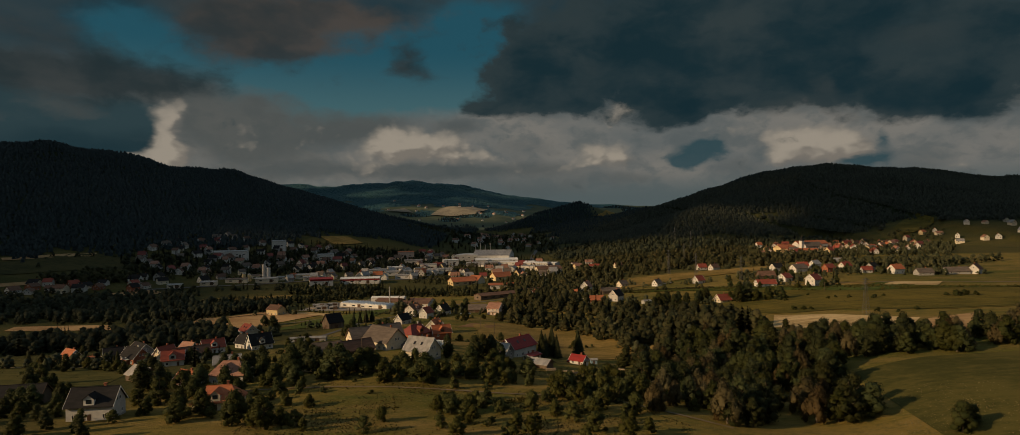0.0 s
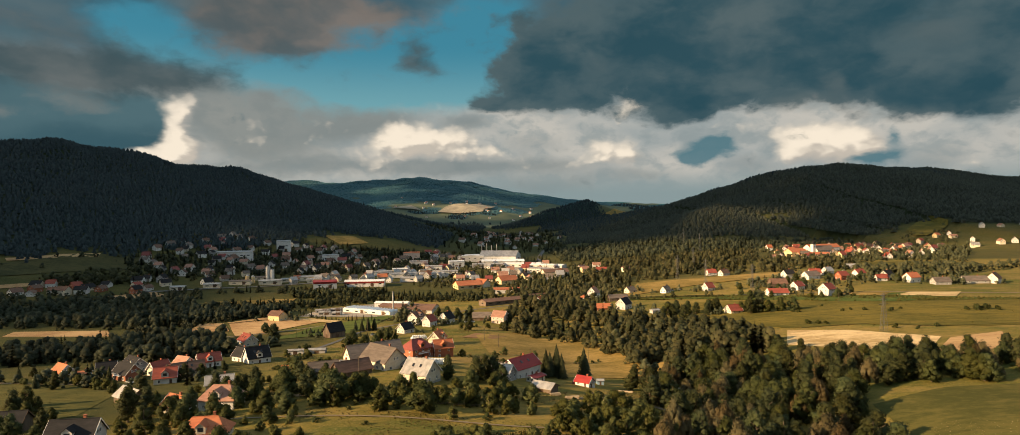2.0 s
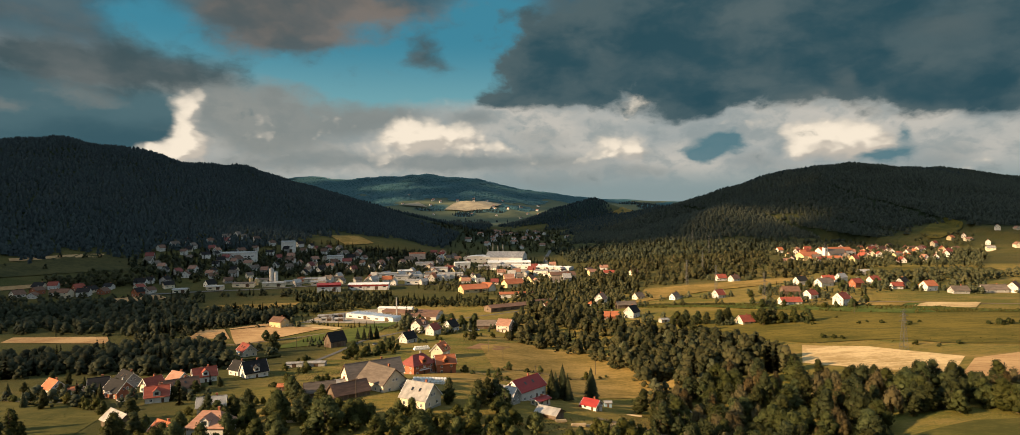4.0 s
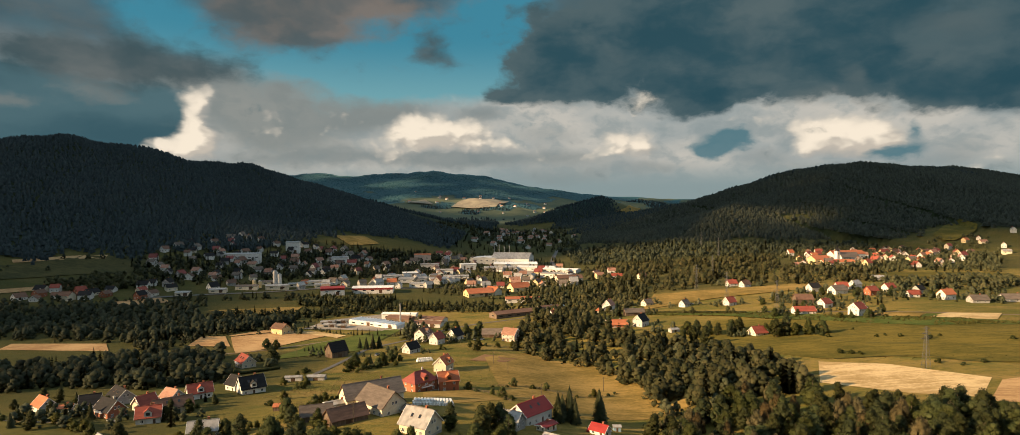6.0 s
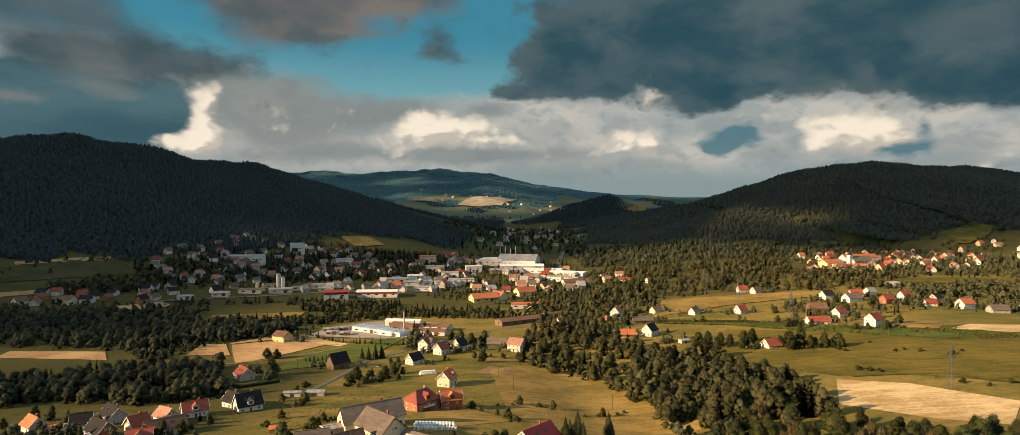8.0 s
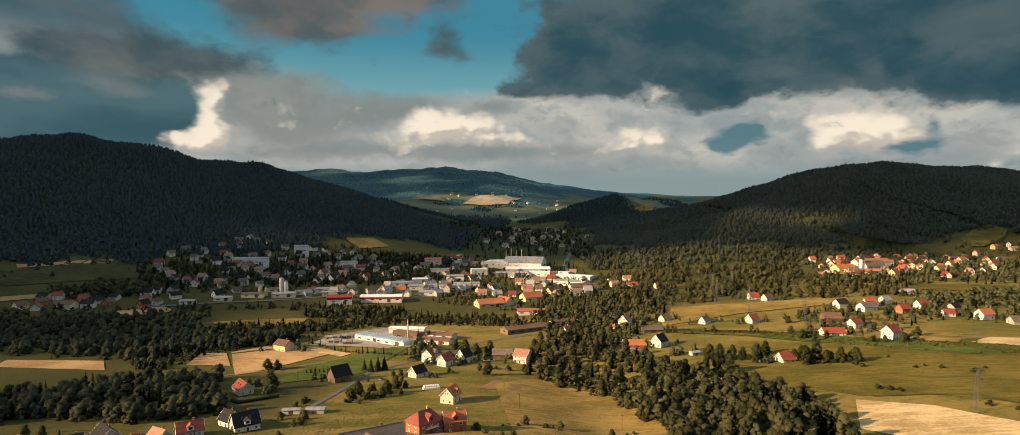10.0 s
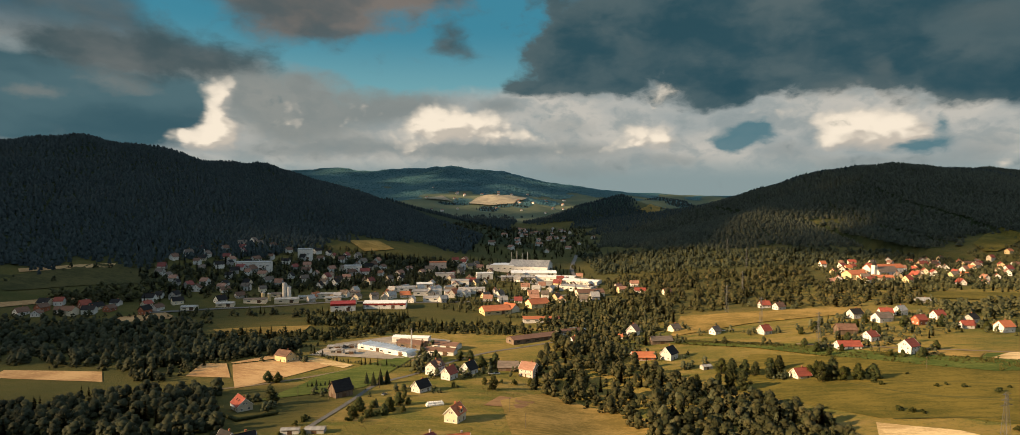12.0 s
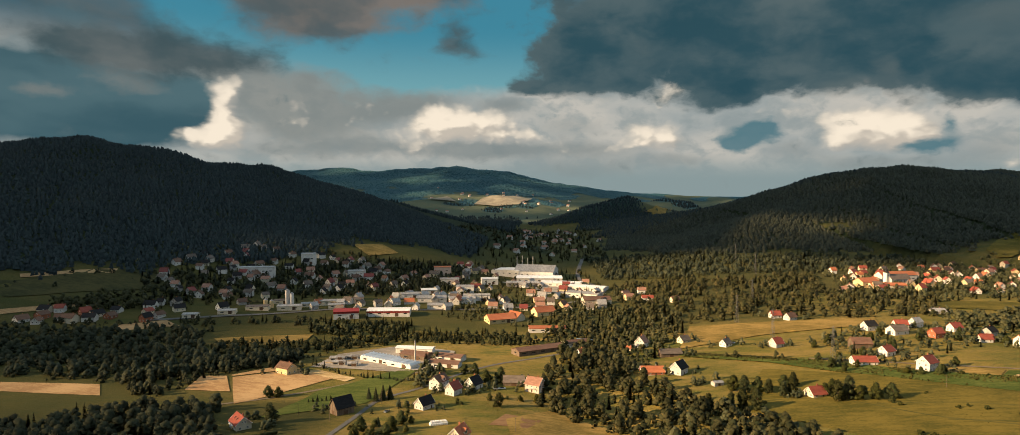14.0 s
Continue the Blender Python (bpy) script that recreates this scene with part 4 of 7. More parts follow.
def gable_body(w, l, h, rise, foot=-2.5):
    a, b = l / 2, w / 2
    v = [(s * a, y, z) for s in (-1, 1) for y, z in ((-b, foot), (b, foot), (b, h), (0, h + rise), (-b, h))]
    return v, [(4, 3, 2, 1, 0), (5, 6, 7, 8, 9), (0, 1, 6, 5), (1, 2, 7, 6), (2, 3, 8, 7), (3, 4, 9, 8), (4, 0, 5, 9)]


PLAIN_WINDOW = mesh_from("window", *joined(box(-0.5, -0.02, -0.5, 0.5, 0.02, 0.5), box(-0.5, -0.05, -0.5, -0.38, 0.06, 0.5), box(0.38, -0.05, -0.5, 0.5, 0.06, 0.5), box(-0.38, -0.05, 0.4, 0.38, 0.06, 0.5),
                                               box(-0.38, -0.05, -0.5, 0.38, 0.09, -0.4)), GLASS)
PLAIN_WINDOW.materials.append(FRAME)
for face in PLAIN_WINDOW.polygons:
    face.material_index = 0 if face.index < 6 else 1


def window(parent, x, y, z, turn, wide, tall, near=True):
    if not near:
        return piece("window", PLAIN_WINDOW, parent, pose(x, y, z, 0, 0, turn) @ Matrix.Diagonal((wide, 1, tall, 1)))
    ob = piece("window", SURROUND, parent, pose(x, y, z, 0, 0, turn) @ Matrix.Diagonal((wide, 1, tall, 1)))
    piece("pane", PANE, ob)
    return ob


def house(x, y, w, l, h, pitch, yaw, walls, roof, extras="", group="", name="house", word="house"):
    """A house or barn; the ridge runs along its own x axis."""
    base = new(name)
    base.matrix_basis = pose(x, y, ground_z(x, y), 0, 0, yaw)
    rise = math.tan(radians(pitch)) * w / 2
    hip, detail, shed = "hip" in extras, "detail" in extras, "shed" in extras
    wm, rm = WALLS[walls], ROOFS[roof]
    if hip:
        piece("wall", mesh_from("wall", *box(-l / 2, -w / 2, -2.5, l / 2, w / 2, h), wm), base)
        piece("roof", mesh_from("roof", *hip_roof(w, l, h, rise), rm), base)
    else:
        piece("wall", mesh_from("wall", *gable_body(w, l, h, rise), wm), base)
        piece("roof", mesh_from("roof", *gable_roof(w, l, h, rise, 0.3 if shed else 0.55), rm), base)
    barn = walls == "timber" or shed
    if not barn:
        cx, cy = l * 0.18, w * 0.1
        top = h + rise + 0.9
        stack_mesh = mesh_from("chimney", *joined(box(cx - 0.35, cy - 0.3, h + rise * 0.5, cx + 0.35, cy + 0.3, top), box(cx - 0.45, cy - 0.4, top, cx + 0.45, cy + 0.4, top + 0.14)), WALLS["brick"] if walls != "brick" else CONCRETE)
        piece("chimney", stack_mesh, base)
    if barn:
        piece("door", DOOR, base, pose(0, -w / 2, 0, 0, 0, 180) @ Matrix.Diagonal((min(3.2, l * 0.25), 1, min(1.2, (h - 0.2) / 2.2), 1)))
        if not shed:
            piece("door", DOOR, base, pose(-l / 2, 0, 0, 0, 0, 90) @ Matrix.Diagonal((min(3.0, w * 0.3), 1, min(1.25, h / 2.2), 1)))
    else:
        floors = [1.5] if h < 5 else ([1.5, 4.2] if detail else [4.0])
        across = max(2, int(l / (3.4 if detail else 5.5)))
        for zc in floors:
            for s in (-1, 1):
                if s > 0 and not detail:
                    continue
                for i in range(across):
                    px = -l / 2 + l * (i + 0.5) / across
                    if detail and zc < 2 and s < 0 and i == across // 2:
                        piece("door", DOOR, base, pose(px, s * w / 2, 0, 0, 0, 180))
                        continue
                    window(base, px, s * (w / 2 + 0.01), zc, 0 if s > 0 else 180, 1.2, 1.35, detail)
            for s in (-1, 1):
                if s > 0 and not detail:
                    continue
                for i in (-1, 1):
                    window(base, s * (l / 2 + 0.01), i * w * 0.24, zc, -90 * s, 1.2, 1.35, detail)
        if not hip and rise > 2.6:
            for s in ((-1, 1) if detail else (-1,)):
                window(base, s * (l / 2 + 0.01), -0.75 if detail else 0, h + 0.9, -90 * s, 0.95, 1.2, detail)
                if detail:
                    window(base, s * (l / 2 + 0.01), 0.75, h + 0.9, -90 * s, 0.95, 1.2, detail)
        if detail:
            piece("plinth", mesh_from("plinth", *box(-l / 2 - 0.05, -w / 2 - 0.05, -2.5, l / 2 + 0.05, w / 2 + 0.05, 0.35), CONCRETE), base, label="grey concrete plinth")
    if detail and not hip:
        for s in (-1, 1):
            x = s * (l / 2 + (0.3 if shed else 0.55) + 0.03)
            boards = []
            for side in (-1, 1):
                e = w / 2 + (0.3 if shed else 0.55)
                low = h - rise / (w / 2) * (e - w / 2)
                v = [(x - 0.04, 0, h + rise - 0.12), (x + 0.04, 0, h + rise - 0.12), (x + 0.04, side * e, low - 0.12), (x - 0.04, side * e, low - 0.12),
                     (x - 0.04, 0, h + rise + 0.24), (x + 0.04, 0, h + rise + 0.24), (x + 0.04, side * e, low + 0.24), (x - 0.04, side * e, low + 0.24)]
                boards.append((v, [(0, 1, 2, 3), (7, 6, 5, 4), (0, 4, 5, 1), (1, 5, 6, 2), (2, 6, 7, 3), (3, 7, 4, 0)]))
            piece("bargeboard", mesh_from("bargeboard", *joined(*boards), WOOD_DARK if barn or roof in ("brown", "oldtile") else FRAME), base)
    if "skylight" in extras:
        slope = math.degrees(math.atan2(rise, w / 2))
        for i in range(2):
            for side in (-1, 1):
                m = pose(-l * 0.16 + i * l * 0.3, side * w * 0.24, h + rise * 0.52 + 0.24, -side * slope)
                sky_frame = piece("skylight", mesh_from("skylight", *box(-0.5, -0.75, -0.05, 0.5, 0.75, 0.06), WOOD_DARK), base, m)
                piece("pane", PANE, sky_frame, pose(0, 0, 0.05, 90) @ Matrix.Diagonal((0.8, 1, 1.25, 1)))
    if "dormer" in extras:
        dw, dl, dh = 2.8, w * 0.42, 1.7
        m = pose(0, -w * 0.30, h + 0.25, 0, 0, 90)
        d = piece("dormer", mesh_from("dormer", *gable_body(dw, dl, dh, 1.2, -1.0), wm), base, m)
        piece("dormer_roof", mesh_from("dormer_roof", *gable_roof(dw, dl, dh, 1.2, 0.3, 0.15), rm), d)
        piece("pane", PANE, d, pose(-dl / 2 - 0.02, 0, 0.9, 0, 0, 90) @ Matrix.Diagonal((1.5, 1, 1.2, 1)))
    if "balcony" in extras:
        bars = [box(-l * 0.25, -w / 2 - 1.3, 2.75, l * 0.25, -w / 2, 2.9), box(-l * 0.25, -w / 2 - 1.3, 3.75, l * 0.25, -w / 2 - 1.2, 3.85)]
        bars += [box(-l * 0.25 + i * l * 0.05, -w / 2 - 1.28, 2.9, -l * 0.25 + i * l * 0.05 + 0.06, -w / 2 - 1.22, 3.75) for i in range(11)]
        piece("balcony", mesh_from("balcony", *joined(*bars), FRAME), base, label="white railed balcony")
    kind = "shed" if shed else ("barn" if barn else word)
    form = "hipped " if hip else ""
    more = " and a dormer" if "dormer" in extras else (" and a balcony" if "balcony" in extras else "")
    return tagged(base, "%s %s with %s%s roof%s" % (WALL_WORDS[walls], kind, form, ROOF_WORDS[roof], more), kind, group)


HAMLETS = {}
HAMLETS['hamlet on the left slope'] = [
    (-122, 185, 9.5, 14, 5.2, 45, 8, 'white', 'slate', 'dormer,detail'),
    (-160, 205, 9, 17, 3.2, 40, 12, 'timber', 'slate', 'detail'),
    (-215, 308, 7.5, 10, 3.8, 45, -32, 'white', 'orange', 'detail'),
    (-205, 307, 5, 8, 2.4, 22, 15, 'cream', 'orange', 'detail'),
    (-198, 314, 7.5, 9, 3.2, 45, 30, 'white', 'slate', 'detail'),
    (-178, 298, 9, 12, 4, 45, -27, 'brick', 'slate', 'balcony,detail'),
    (-191, 325, 9, 14, 4, 42, -38, 'grey', 'slate', 'skylight,detail'),
    (-144, 246, 8, 14, 3, 38, -35, 'timber', 'tin', 'detail'),
    (-170, 310, 7.5, 9, 3.6, 45, 62, 'cream', 'red', 'detail'),
    (-154, 287, 8, 10, 3.6, 45, 25, 'white', 'red', 'dormer,detail'),
    (-154, 304, 9, 17, 3.6, 40, 40, 'cream', 'brown', 'skylight,detail'),
    (-164, 321, 8, 9, 4.4, 42, -26, 'white', 'clay', 'detail'),
    (-158, 334, 8, 12, 4, 45, 38, 'white', 'red', 'dormer,detail'),
]
HAMLETS['hamlet below the lane'] = [
    (-138, 346, 10, 13, 4, 48, 42, 'white', 'slate', 'dormer,skylight,detail'),
    (-149, 353, 8, 9, 4, 48, -30, 'white', 'slate', 'detail'),
    (-174, 418, 9.5, 13, 4.2, 42, -45, 'cream', 'red', 'balcony,skylight,detail'),
    (-103, 232, 11, 14, 4.8, 38, 0, 'white', 'clay', 'hip,dormer,detail'),
    (-118, 262, 8, 11, 4, 38, 20, 'grey', 'tin', 'detail'),
    (-118, 230, 7, 9, 3.2, 42, -30, 'cream', 'orange', 'detail'),
    (-90, 194, 10.5, 15, 3.6, 38, 10, 'cream', 'orange', 'hip,dormer,detail'),
    (-114, 224, 7, 8, 3, 35, -20, 'cream', 'clay', 'detail'),
    (-202, 543, 10, 13, 5.2, 35, -25, 'yellow', 'brown', 'detail'),
    (-127, 450, 9.5, 12, 4.8, 50, 48, 'timber', 'slate', 'detail'),
    (-79, 462, 8, 10, 3.6, 45, 55, 'white', 'slate', 'detail'),
    (-78, 506, 9.5, 11, 6.4, 38, 62, 'white', 'brown', 'dormer,balcony,detail'),
    (-66, 494, 8, 9, 4.6, 45, 60, 'white', 'red', 'detail'),
]
HAMLETS['farm by the meadow'] = [
    (-56, 280, 13, 20, 4.6, 42, -42, 'cream', 'oldtile', 'detail'),
    (-64, 297, 12, 28, 5.2, 43, 34, 'cream', 'oldtile', 'detail'),
    (-51, 338, 11.5, 15, 6.4, 38, 48, 'brick', 'darkred', 'hip,dormer,balcony,detail'),
    (-38, 342, 9, 11, 6.2, 42, 20, 'brick', 'orange', 'dormer,detail'),
    (-48, 400, 9, 11, 5.5, 45, 70, 'cream', 'orange', 'dormer,detail'),
    (-36, 255, 11, 13, 4.2, 44, -28, 'cream', 'tin', 'skylight,detail'),
    (-66, 266, 9, 16, 2.8, 40, 40, 'timber', 'brown', 'detail'),
    (-80, 274, 8, 13, 2.8, 40, 22, 'timber', 'oldtile', 'detail'),
    (-76, 289, 6, 11, 3.2, 9, 36, 'grey', 'tin', 'detail'),
    (-40, 273, 7, 14, 2.4, 24, -30, 'timber', 'oldtile', 'detail'),
    (3, 285, 10.5, 18, 5.2, 38, 50, 'white', 'scarlet', 'skylight,detail'),
    (-5, 272, 8, 11, 3.2, 44, -28, 'grey', 'tin', 'detail'),
    (30, 279, 5.5, 7.5, 2.6, 36, -36, 'white', 'scarlet', 'detail'),
    (12, 257, 6.5, 10, 2.2, 28, -33, 'timber', 'tin', 'detail'),
    (9, 274, 5, 8, 2.6, 14, 50, 'cream', 'scarlet', 'detail'),
]
HAMLETS['sheds by the field'] = [
    (-127, 374, 4.5, 10, 2.6, 12, 10, 'white', 'tin', 'shed'),
    (-115, 376, 6, 11, 2.4, 12, 5, 'grey', 'tin', 'shed'),
    (38, 290, 3, 3.4, 2.2, 14, 0, 'blue', 'tin', 'shed'),
    (32, 278, 3, 4, 2.2, 14, 20, 'white', 'tin', 'shed'),
    (-104, 300, 4, 7, 2.2, 25, 10, 'timber', 'orange', 'shed'),
    (110, 508, 5, 7, 2.2, 20, 20, 'grey', 'tin', 'shed'),
]
HAMLETS['houses along the wood'] = [
    (-54, 507, 8.5, 10, 4, 48, 60, 'white', 'slate', 'detail'),
    (-27, 518, 9, 15, 2.8, 38, 0, 'timber', 'oldtile', 'detail'),
    (-12, 506, 10, 11, 5.8, 38, -25, 'pink', 'clay', 'balcony,detail'),
    (23, 592, 8, 8.5, 4, 48, 50, 'white', 'orange', 'detail'),
    (76, 626, 9, 10, 5, 48, 60, 'white', 'clay', 'detail'),
    (94, 592, 8, 18, 3, 36, 10, 'timber', 'oldtile', 'detail'),
    (72, 542, 9, 17, 2.6, 36, 5, 'brick', 'orange', 'detail'),
    (91, 540, 9, 11, 5, 46, 50, 'white', 'slate', 'detail'),
    (143, 612, 7, 8, 3, 45, 60, 'white', 'oldtile', ''),
    (180, 600, 8, 9, 3.6, 45, 50, 'white', 'red', 'detail'),
    (160, 474, 8.5, 10, 2.6, 42, 40, 'cream', 'red', 'detail'),
    (216, 709, 8, 10, 4, 42, 10, 'white', 'red', ''),
    (226, 697, 8, 10, 4, 42, 50, 'white', 'brown', ''),
]
HAMLETS['hamlet across the fields'] = [
    (218, 537, 8, 17, 3, 38, 5, 'white', 'red', 'detail'),
    (244, 558, 8, 10, 4, 40, 30, 'white', 'red', 'detail'),
    (250, 518, 9, 11, 6, 42, 55, 'white', 'red', 'detail'),
    (238, 585, 10, 15, 4, 38, 0, 'timber', 'brown', ''),
    (272, 642, 9, 11, 4.5, 40, 40, 'white', 'slate', ''),
    (286, 624, 10, 15, 4, 38, 20, 'white', 'oldtile', ''),
    (339, 636, 8, 10, 4, 42, 40, 'white', 'red', ''),
    (341, 600, 7, 9, 3, 38, 0, 'brick', 'red', ''),
    (359, 585, 9, 12, 5, 42, 40, 'white', 'orange', ''),
    (373, 567, 9, 14, 3, 38, 0, 'grey', 'oldtile', ''),
    (407, 574, 9, 22, 3, 38, 0, 'grey', 'oldtile', ''),
    (424, 573, 9, 11, 5, 45, 60, 'white', 'brown', ''),
    (309, 610, 8, 10, 4.5, 42, 20, 'brick', 'red', ''),
]
HAMLETS['hamlet by the woods'] = [
    (300, 646, 8, 11, 4, 42, 0, 'white', 'red', ''),
    (316, 652, 8, 10, 5, 42, 50, 'white', 'tin', ''),
    (338, 597, 7, 9, 3, 38, 0, 'white', 'red', ''),
    (358, 622, 8, 10, 4, 40, 30, 'grey', 'slate', ''),
    (375, 721, 9, 12, 3, 30, 0, 'grey', 'tin', ''),
    (92, 895, 9, 11, 5, 42, 40, 'white', 'clay', ''),
    (115, 912, 9, 11, 6, 35, 0, 'white', 'clay', ''),
    (94, 870, 9, 11, 6, 35, 20, 'yellow', 'clay', ''),
    (115, 859, 8, 14, 4, 35, 0, 'white', 'red', ''),
    (143, 832, 8, 10, 4, 42, 20, 'cream', 'brown', ''),
    (62, 616, 6, 7, 2.6, 35, 0, 'cream', 'orange', ''),
    (113, 633, 8, 9, 3, 40, 30, 'cream', 'oldtile', ''),
]
for district, rows in HAMLETS.items():
    for x, y, w, l, h, pitch, yaw, walls, roof, extras in rows:
        k = 0.88 if y < 420 else 0.96
        yaw = yaw - 22 if x > 130 and yaw >= 40 else yaw
        house(x, y, w * k, l * k, h * k * (1.0 if y < 660 else 0.85), pitch, yaw, walls, roof, extras, district, "shed" if "shed" in extras else ("barn" if walls == "timber" else "house"))

# ---- villages on the far side of the valley ----


def village(group, ring, count, seed, gap, walls, roofs, turn=0.0, name="house"):
    """Houses strewn over an area, none closer than the gap."""
    rng = random.Random(seed)
    placed = []
    xs, ys = [p[0] for p in ring], [p[1] for p in ring]
    tries = 0
    while len(placed) < count and tries < 6000:
        tries += 1
        x, y = rng.uniform(min(xs), max(xs)), rng.uniform(min(ys), max(ys))
        if not inside(np.array([x]), np.array([y]), ring)[0] or any(math.hypot(x - a, y - b) < gap for a, b in placed + TAKEN):
            continue
        placed.append((x, y))
        w = rng.uniform(6.8, 9.2)
        house(x, y, w, w * rng.uniform(1.05, 1.5), rng.choice((3.2, 3.8, 4.6, 5.2)), rng.uniform(36, 48), turn + rng.choice((0, 0, 55, 60, 90)) + rng.uniform(-18, 18),
              rng.choice(walls), rng.choice(roofs), "", group, name, name)
    TAKEN.extend(placed)


TAKEN = [(-28, 1100), (0, 1050), (447, 930), (430, 915), (460, 940), (-190, 745), (-300, 790), (-51, 745), (-11, 780), (-130, 840), (-150, 820)]
PALE = ["white", "white", "white", "white", "cream", "grey"]
village("houses of the village under the hill", [(-433, 721), (-522, 890), (-459, 1025), (-301, 1045), (-215, 1050), (-195, 940), (-306, 835), (-394, 705)], 92, 1, 14, PALE,
        ["brown", "brown", "slate", "slate", "darkred", "oldtile", "clay"])
village("houses round the church", [(376, 1020), (345, 850), (430, 865), (540, 850), (800, 1160), (655, 1170), (500, 1120)], 62, 2, 17, ["white", "white", "cream", "yellow"],
        ["clay", "orange", "clay", "red", "darkred", "brown", "oldtile"], 10)
village("houses of the town", [(-211, 1030), (-108, 1220), (40, 1150), (60, 890), (75, 760), (0, 820), (-63, 775), (-170, 900)], 62, 3, 17, ["white", "white", "cream", "yellow", "grey"],
        ["clay", "darkred", "clay", "tin", "tin", "brown", "oldtile"])
village("houses by the shaded fields", [(-528, 655), (-394, 695), (-412, 722), (-540, 690)], 15, 4, 13, ["white", "cream", "white", "brick"], ["red", "brown", "slate", "red"])
village("farms on the right slope", [(640, 1010), (900, 1060), (930, 1180), (700, 1160)], 10, 6, 28, ["white", "cream"], ["slate", "clay", "tin"])
village("workshops beside the stores", [(-345, 745), (-300, 815), (-170, 900), (-110, 900), (-100, 800), (-160, 785), (-250, 765)], 26, 8, 11, ["white", "grey", "cream"], ["tin", "tin", "oldtile", "orange"], 0.0, "workshop")


def distant_farms(name, label, ring, step, seed, keep):
    """Farmhouses too far off to tell apart, as one growth of small gabled houses."""
    rng = random.Random(seed)
    verts, faces, mats = [], [], []
    for x, y in spots_in(ring, step, seed, keep):
        w, l, h = rng.uniform(8, 11), rng.uniform(10, 15), rng.uniform(3.5, 6)
        m = pose(float(x), float(y), ground_z(x, y), 0, 0, rng.uniform(0, 180))
        for part_index, (v, f) in enumerate((gable_body(w, l, h, w * 0.4), gable_roof(w, l, h, w * 0.4))):
            k = len(verts)
            verts += [tuple(m @ Vector(q)) for q in v]
            faces += [tuple(i + k for i in g) for g in f]
            mats += [part_index * rng.choice((1, 1, 2)) if part_index else 0] * len(f)
    me = mesh_from(name, verts, faces)
    for mat in (WALLS["white"], ROOFS["clay"], ROOFS["brown"]):
        me.materials.append(mat)
    me.polygons.foreach_set("material_index", mats)
    tagged(new(name, me), label, "farmhouses", kind="stuff")


distant_farms("valley_houses", "white houses strung up the valley", [(-80, 1320), (60, 1420), (160, 1800), (20, 2300), (-120, 2250), (-160, 1500)], 62, 5, 0.6)
distant_farms("distant_farms", "white farmhouses on the distant slopes", [(-700, 2900), (200, 2900), (600, 3000), (200, 3600), (-700, 3600)], 95, 7, 0.5)

# ---- works, halls and the church ----


def saw_bay(step, w, rise):
    """One shallow ridge of a row across a hall."""
    a = step / 2
    v = [(-a, -w / 2, 0), (a, -w / 2, 0), (0, -w / 2, rise), (-a, w / 2, 0), (a, w / 2, 0), (0, w / 2, rise)]
    return v, [(0, 1, 2), (5, 4, 3), (0, 2, 5, 3), (2, 1, 4, 5), (1, 0, 3, 4)]


def hall(x, y, w, l, h, yaw, walls, roof, label, group="works", bays=1, rise=1.6, band=None, name="factory_hall"):
    """A long low hall with a parapet, strip windows and doors."""
    TAKEN.append((x, y))
    base = new(name)
    base.matrix_basis = pose(x, y, ground_z(x, y), 0, 0, yaw)
    piece("wall", mesh_from("wall", *box(-l / 2, -w / 2, -3, l / 2, w / 2, h), walls), base)
    if bays > 1:
        bay = mesh_from("roof_bay", *saw_bay(l / bays, w, rise), roof)
        for i in range(bays):
            piece("roof_bay", bay, base, pose(-l / 2 + (i + 0.5) * l / bays, 0, h + 0.02))
    else:
        piece("roof", mesh_from("roof", *gable_roof(w, l, h, rise, 0.4, 0.3), roof), base)
        piece("wall", mesh_from("wall", *gable_body(w - 0.3, l - 0.3, h, rise * 0.94, h - 0.3), walls), base)
    if band:
        piece("fascia", mesh_from("fascia", *joined(box(-l / 2 - 0.15, -w / 2 - 0.15, h - 1.9, l / 2 + 0.15, -w / 2 - 0.004, h + 0.4), box(-l / 2 - 0.15, -w / 2, h - 1.9, -l / 2 - 0.004, w / 2, h + 0.4)), band), base, label="red painted fascia")
    for i in range(max(2, int(l / 9))):
        px = -l / 2 + l * (i + 0.5) / max(2, int(l / 9))
        piece("window", PANE, base, pose(px, -w / 2 - 0.01, h * 0.55) @ Matrix.Diagonal((3.4, 1, 1.1, 1)))
    for i in range(max(1, int(w / 9))):
        piece("window", PANE, base, pose(-l / 2 - 0.01, -w / 2 + w * (i + 0.5) / max(1, int(w / 9)), h * 0.55, 0, 0, 90) @ Matrix.Diagonal((3.0, 1, 1.1, 1)))
    piece("door", DOOR, base, pose(l * 0.2, -w / 2, 0, 0, 0, 180) @ Matrix.Diagonal((3.6, 1, 1.7, 1)))
    return tagged(base, label, "factory hall", group)


RED_BAND = ROOFS["scarlet"]
W_, T_, G_ = WALLS["white"], ROOFS["tin"], WALLS["grey"]
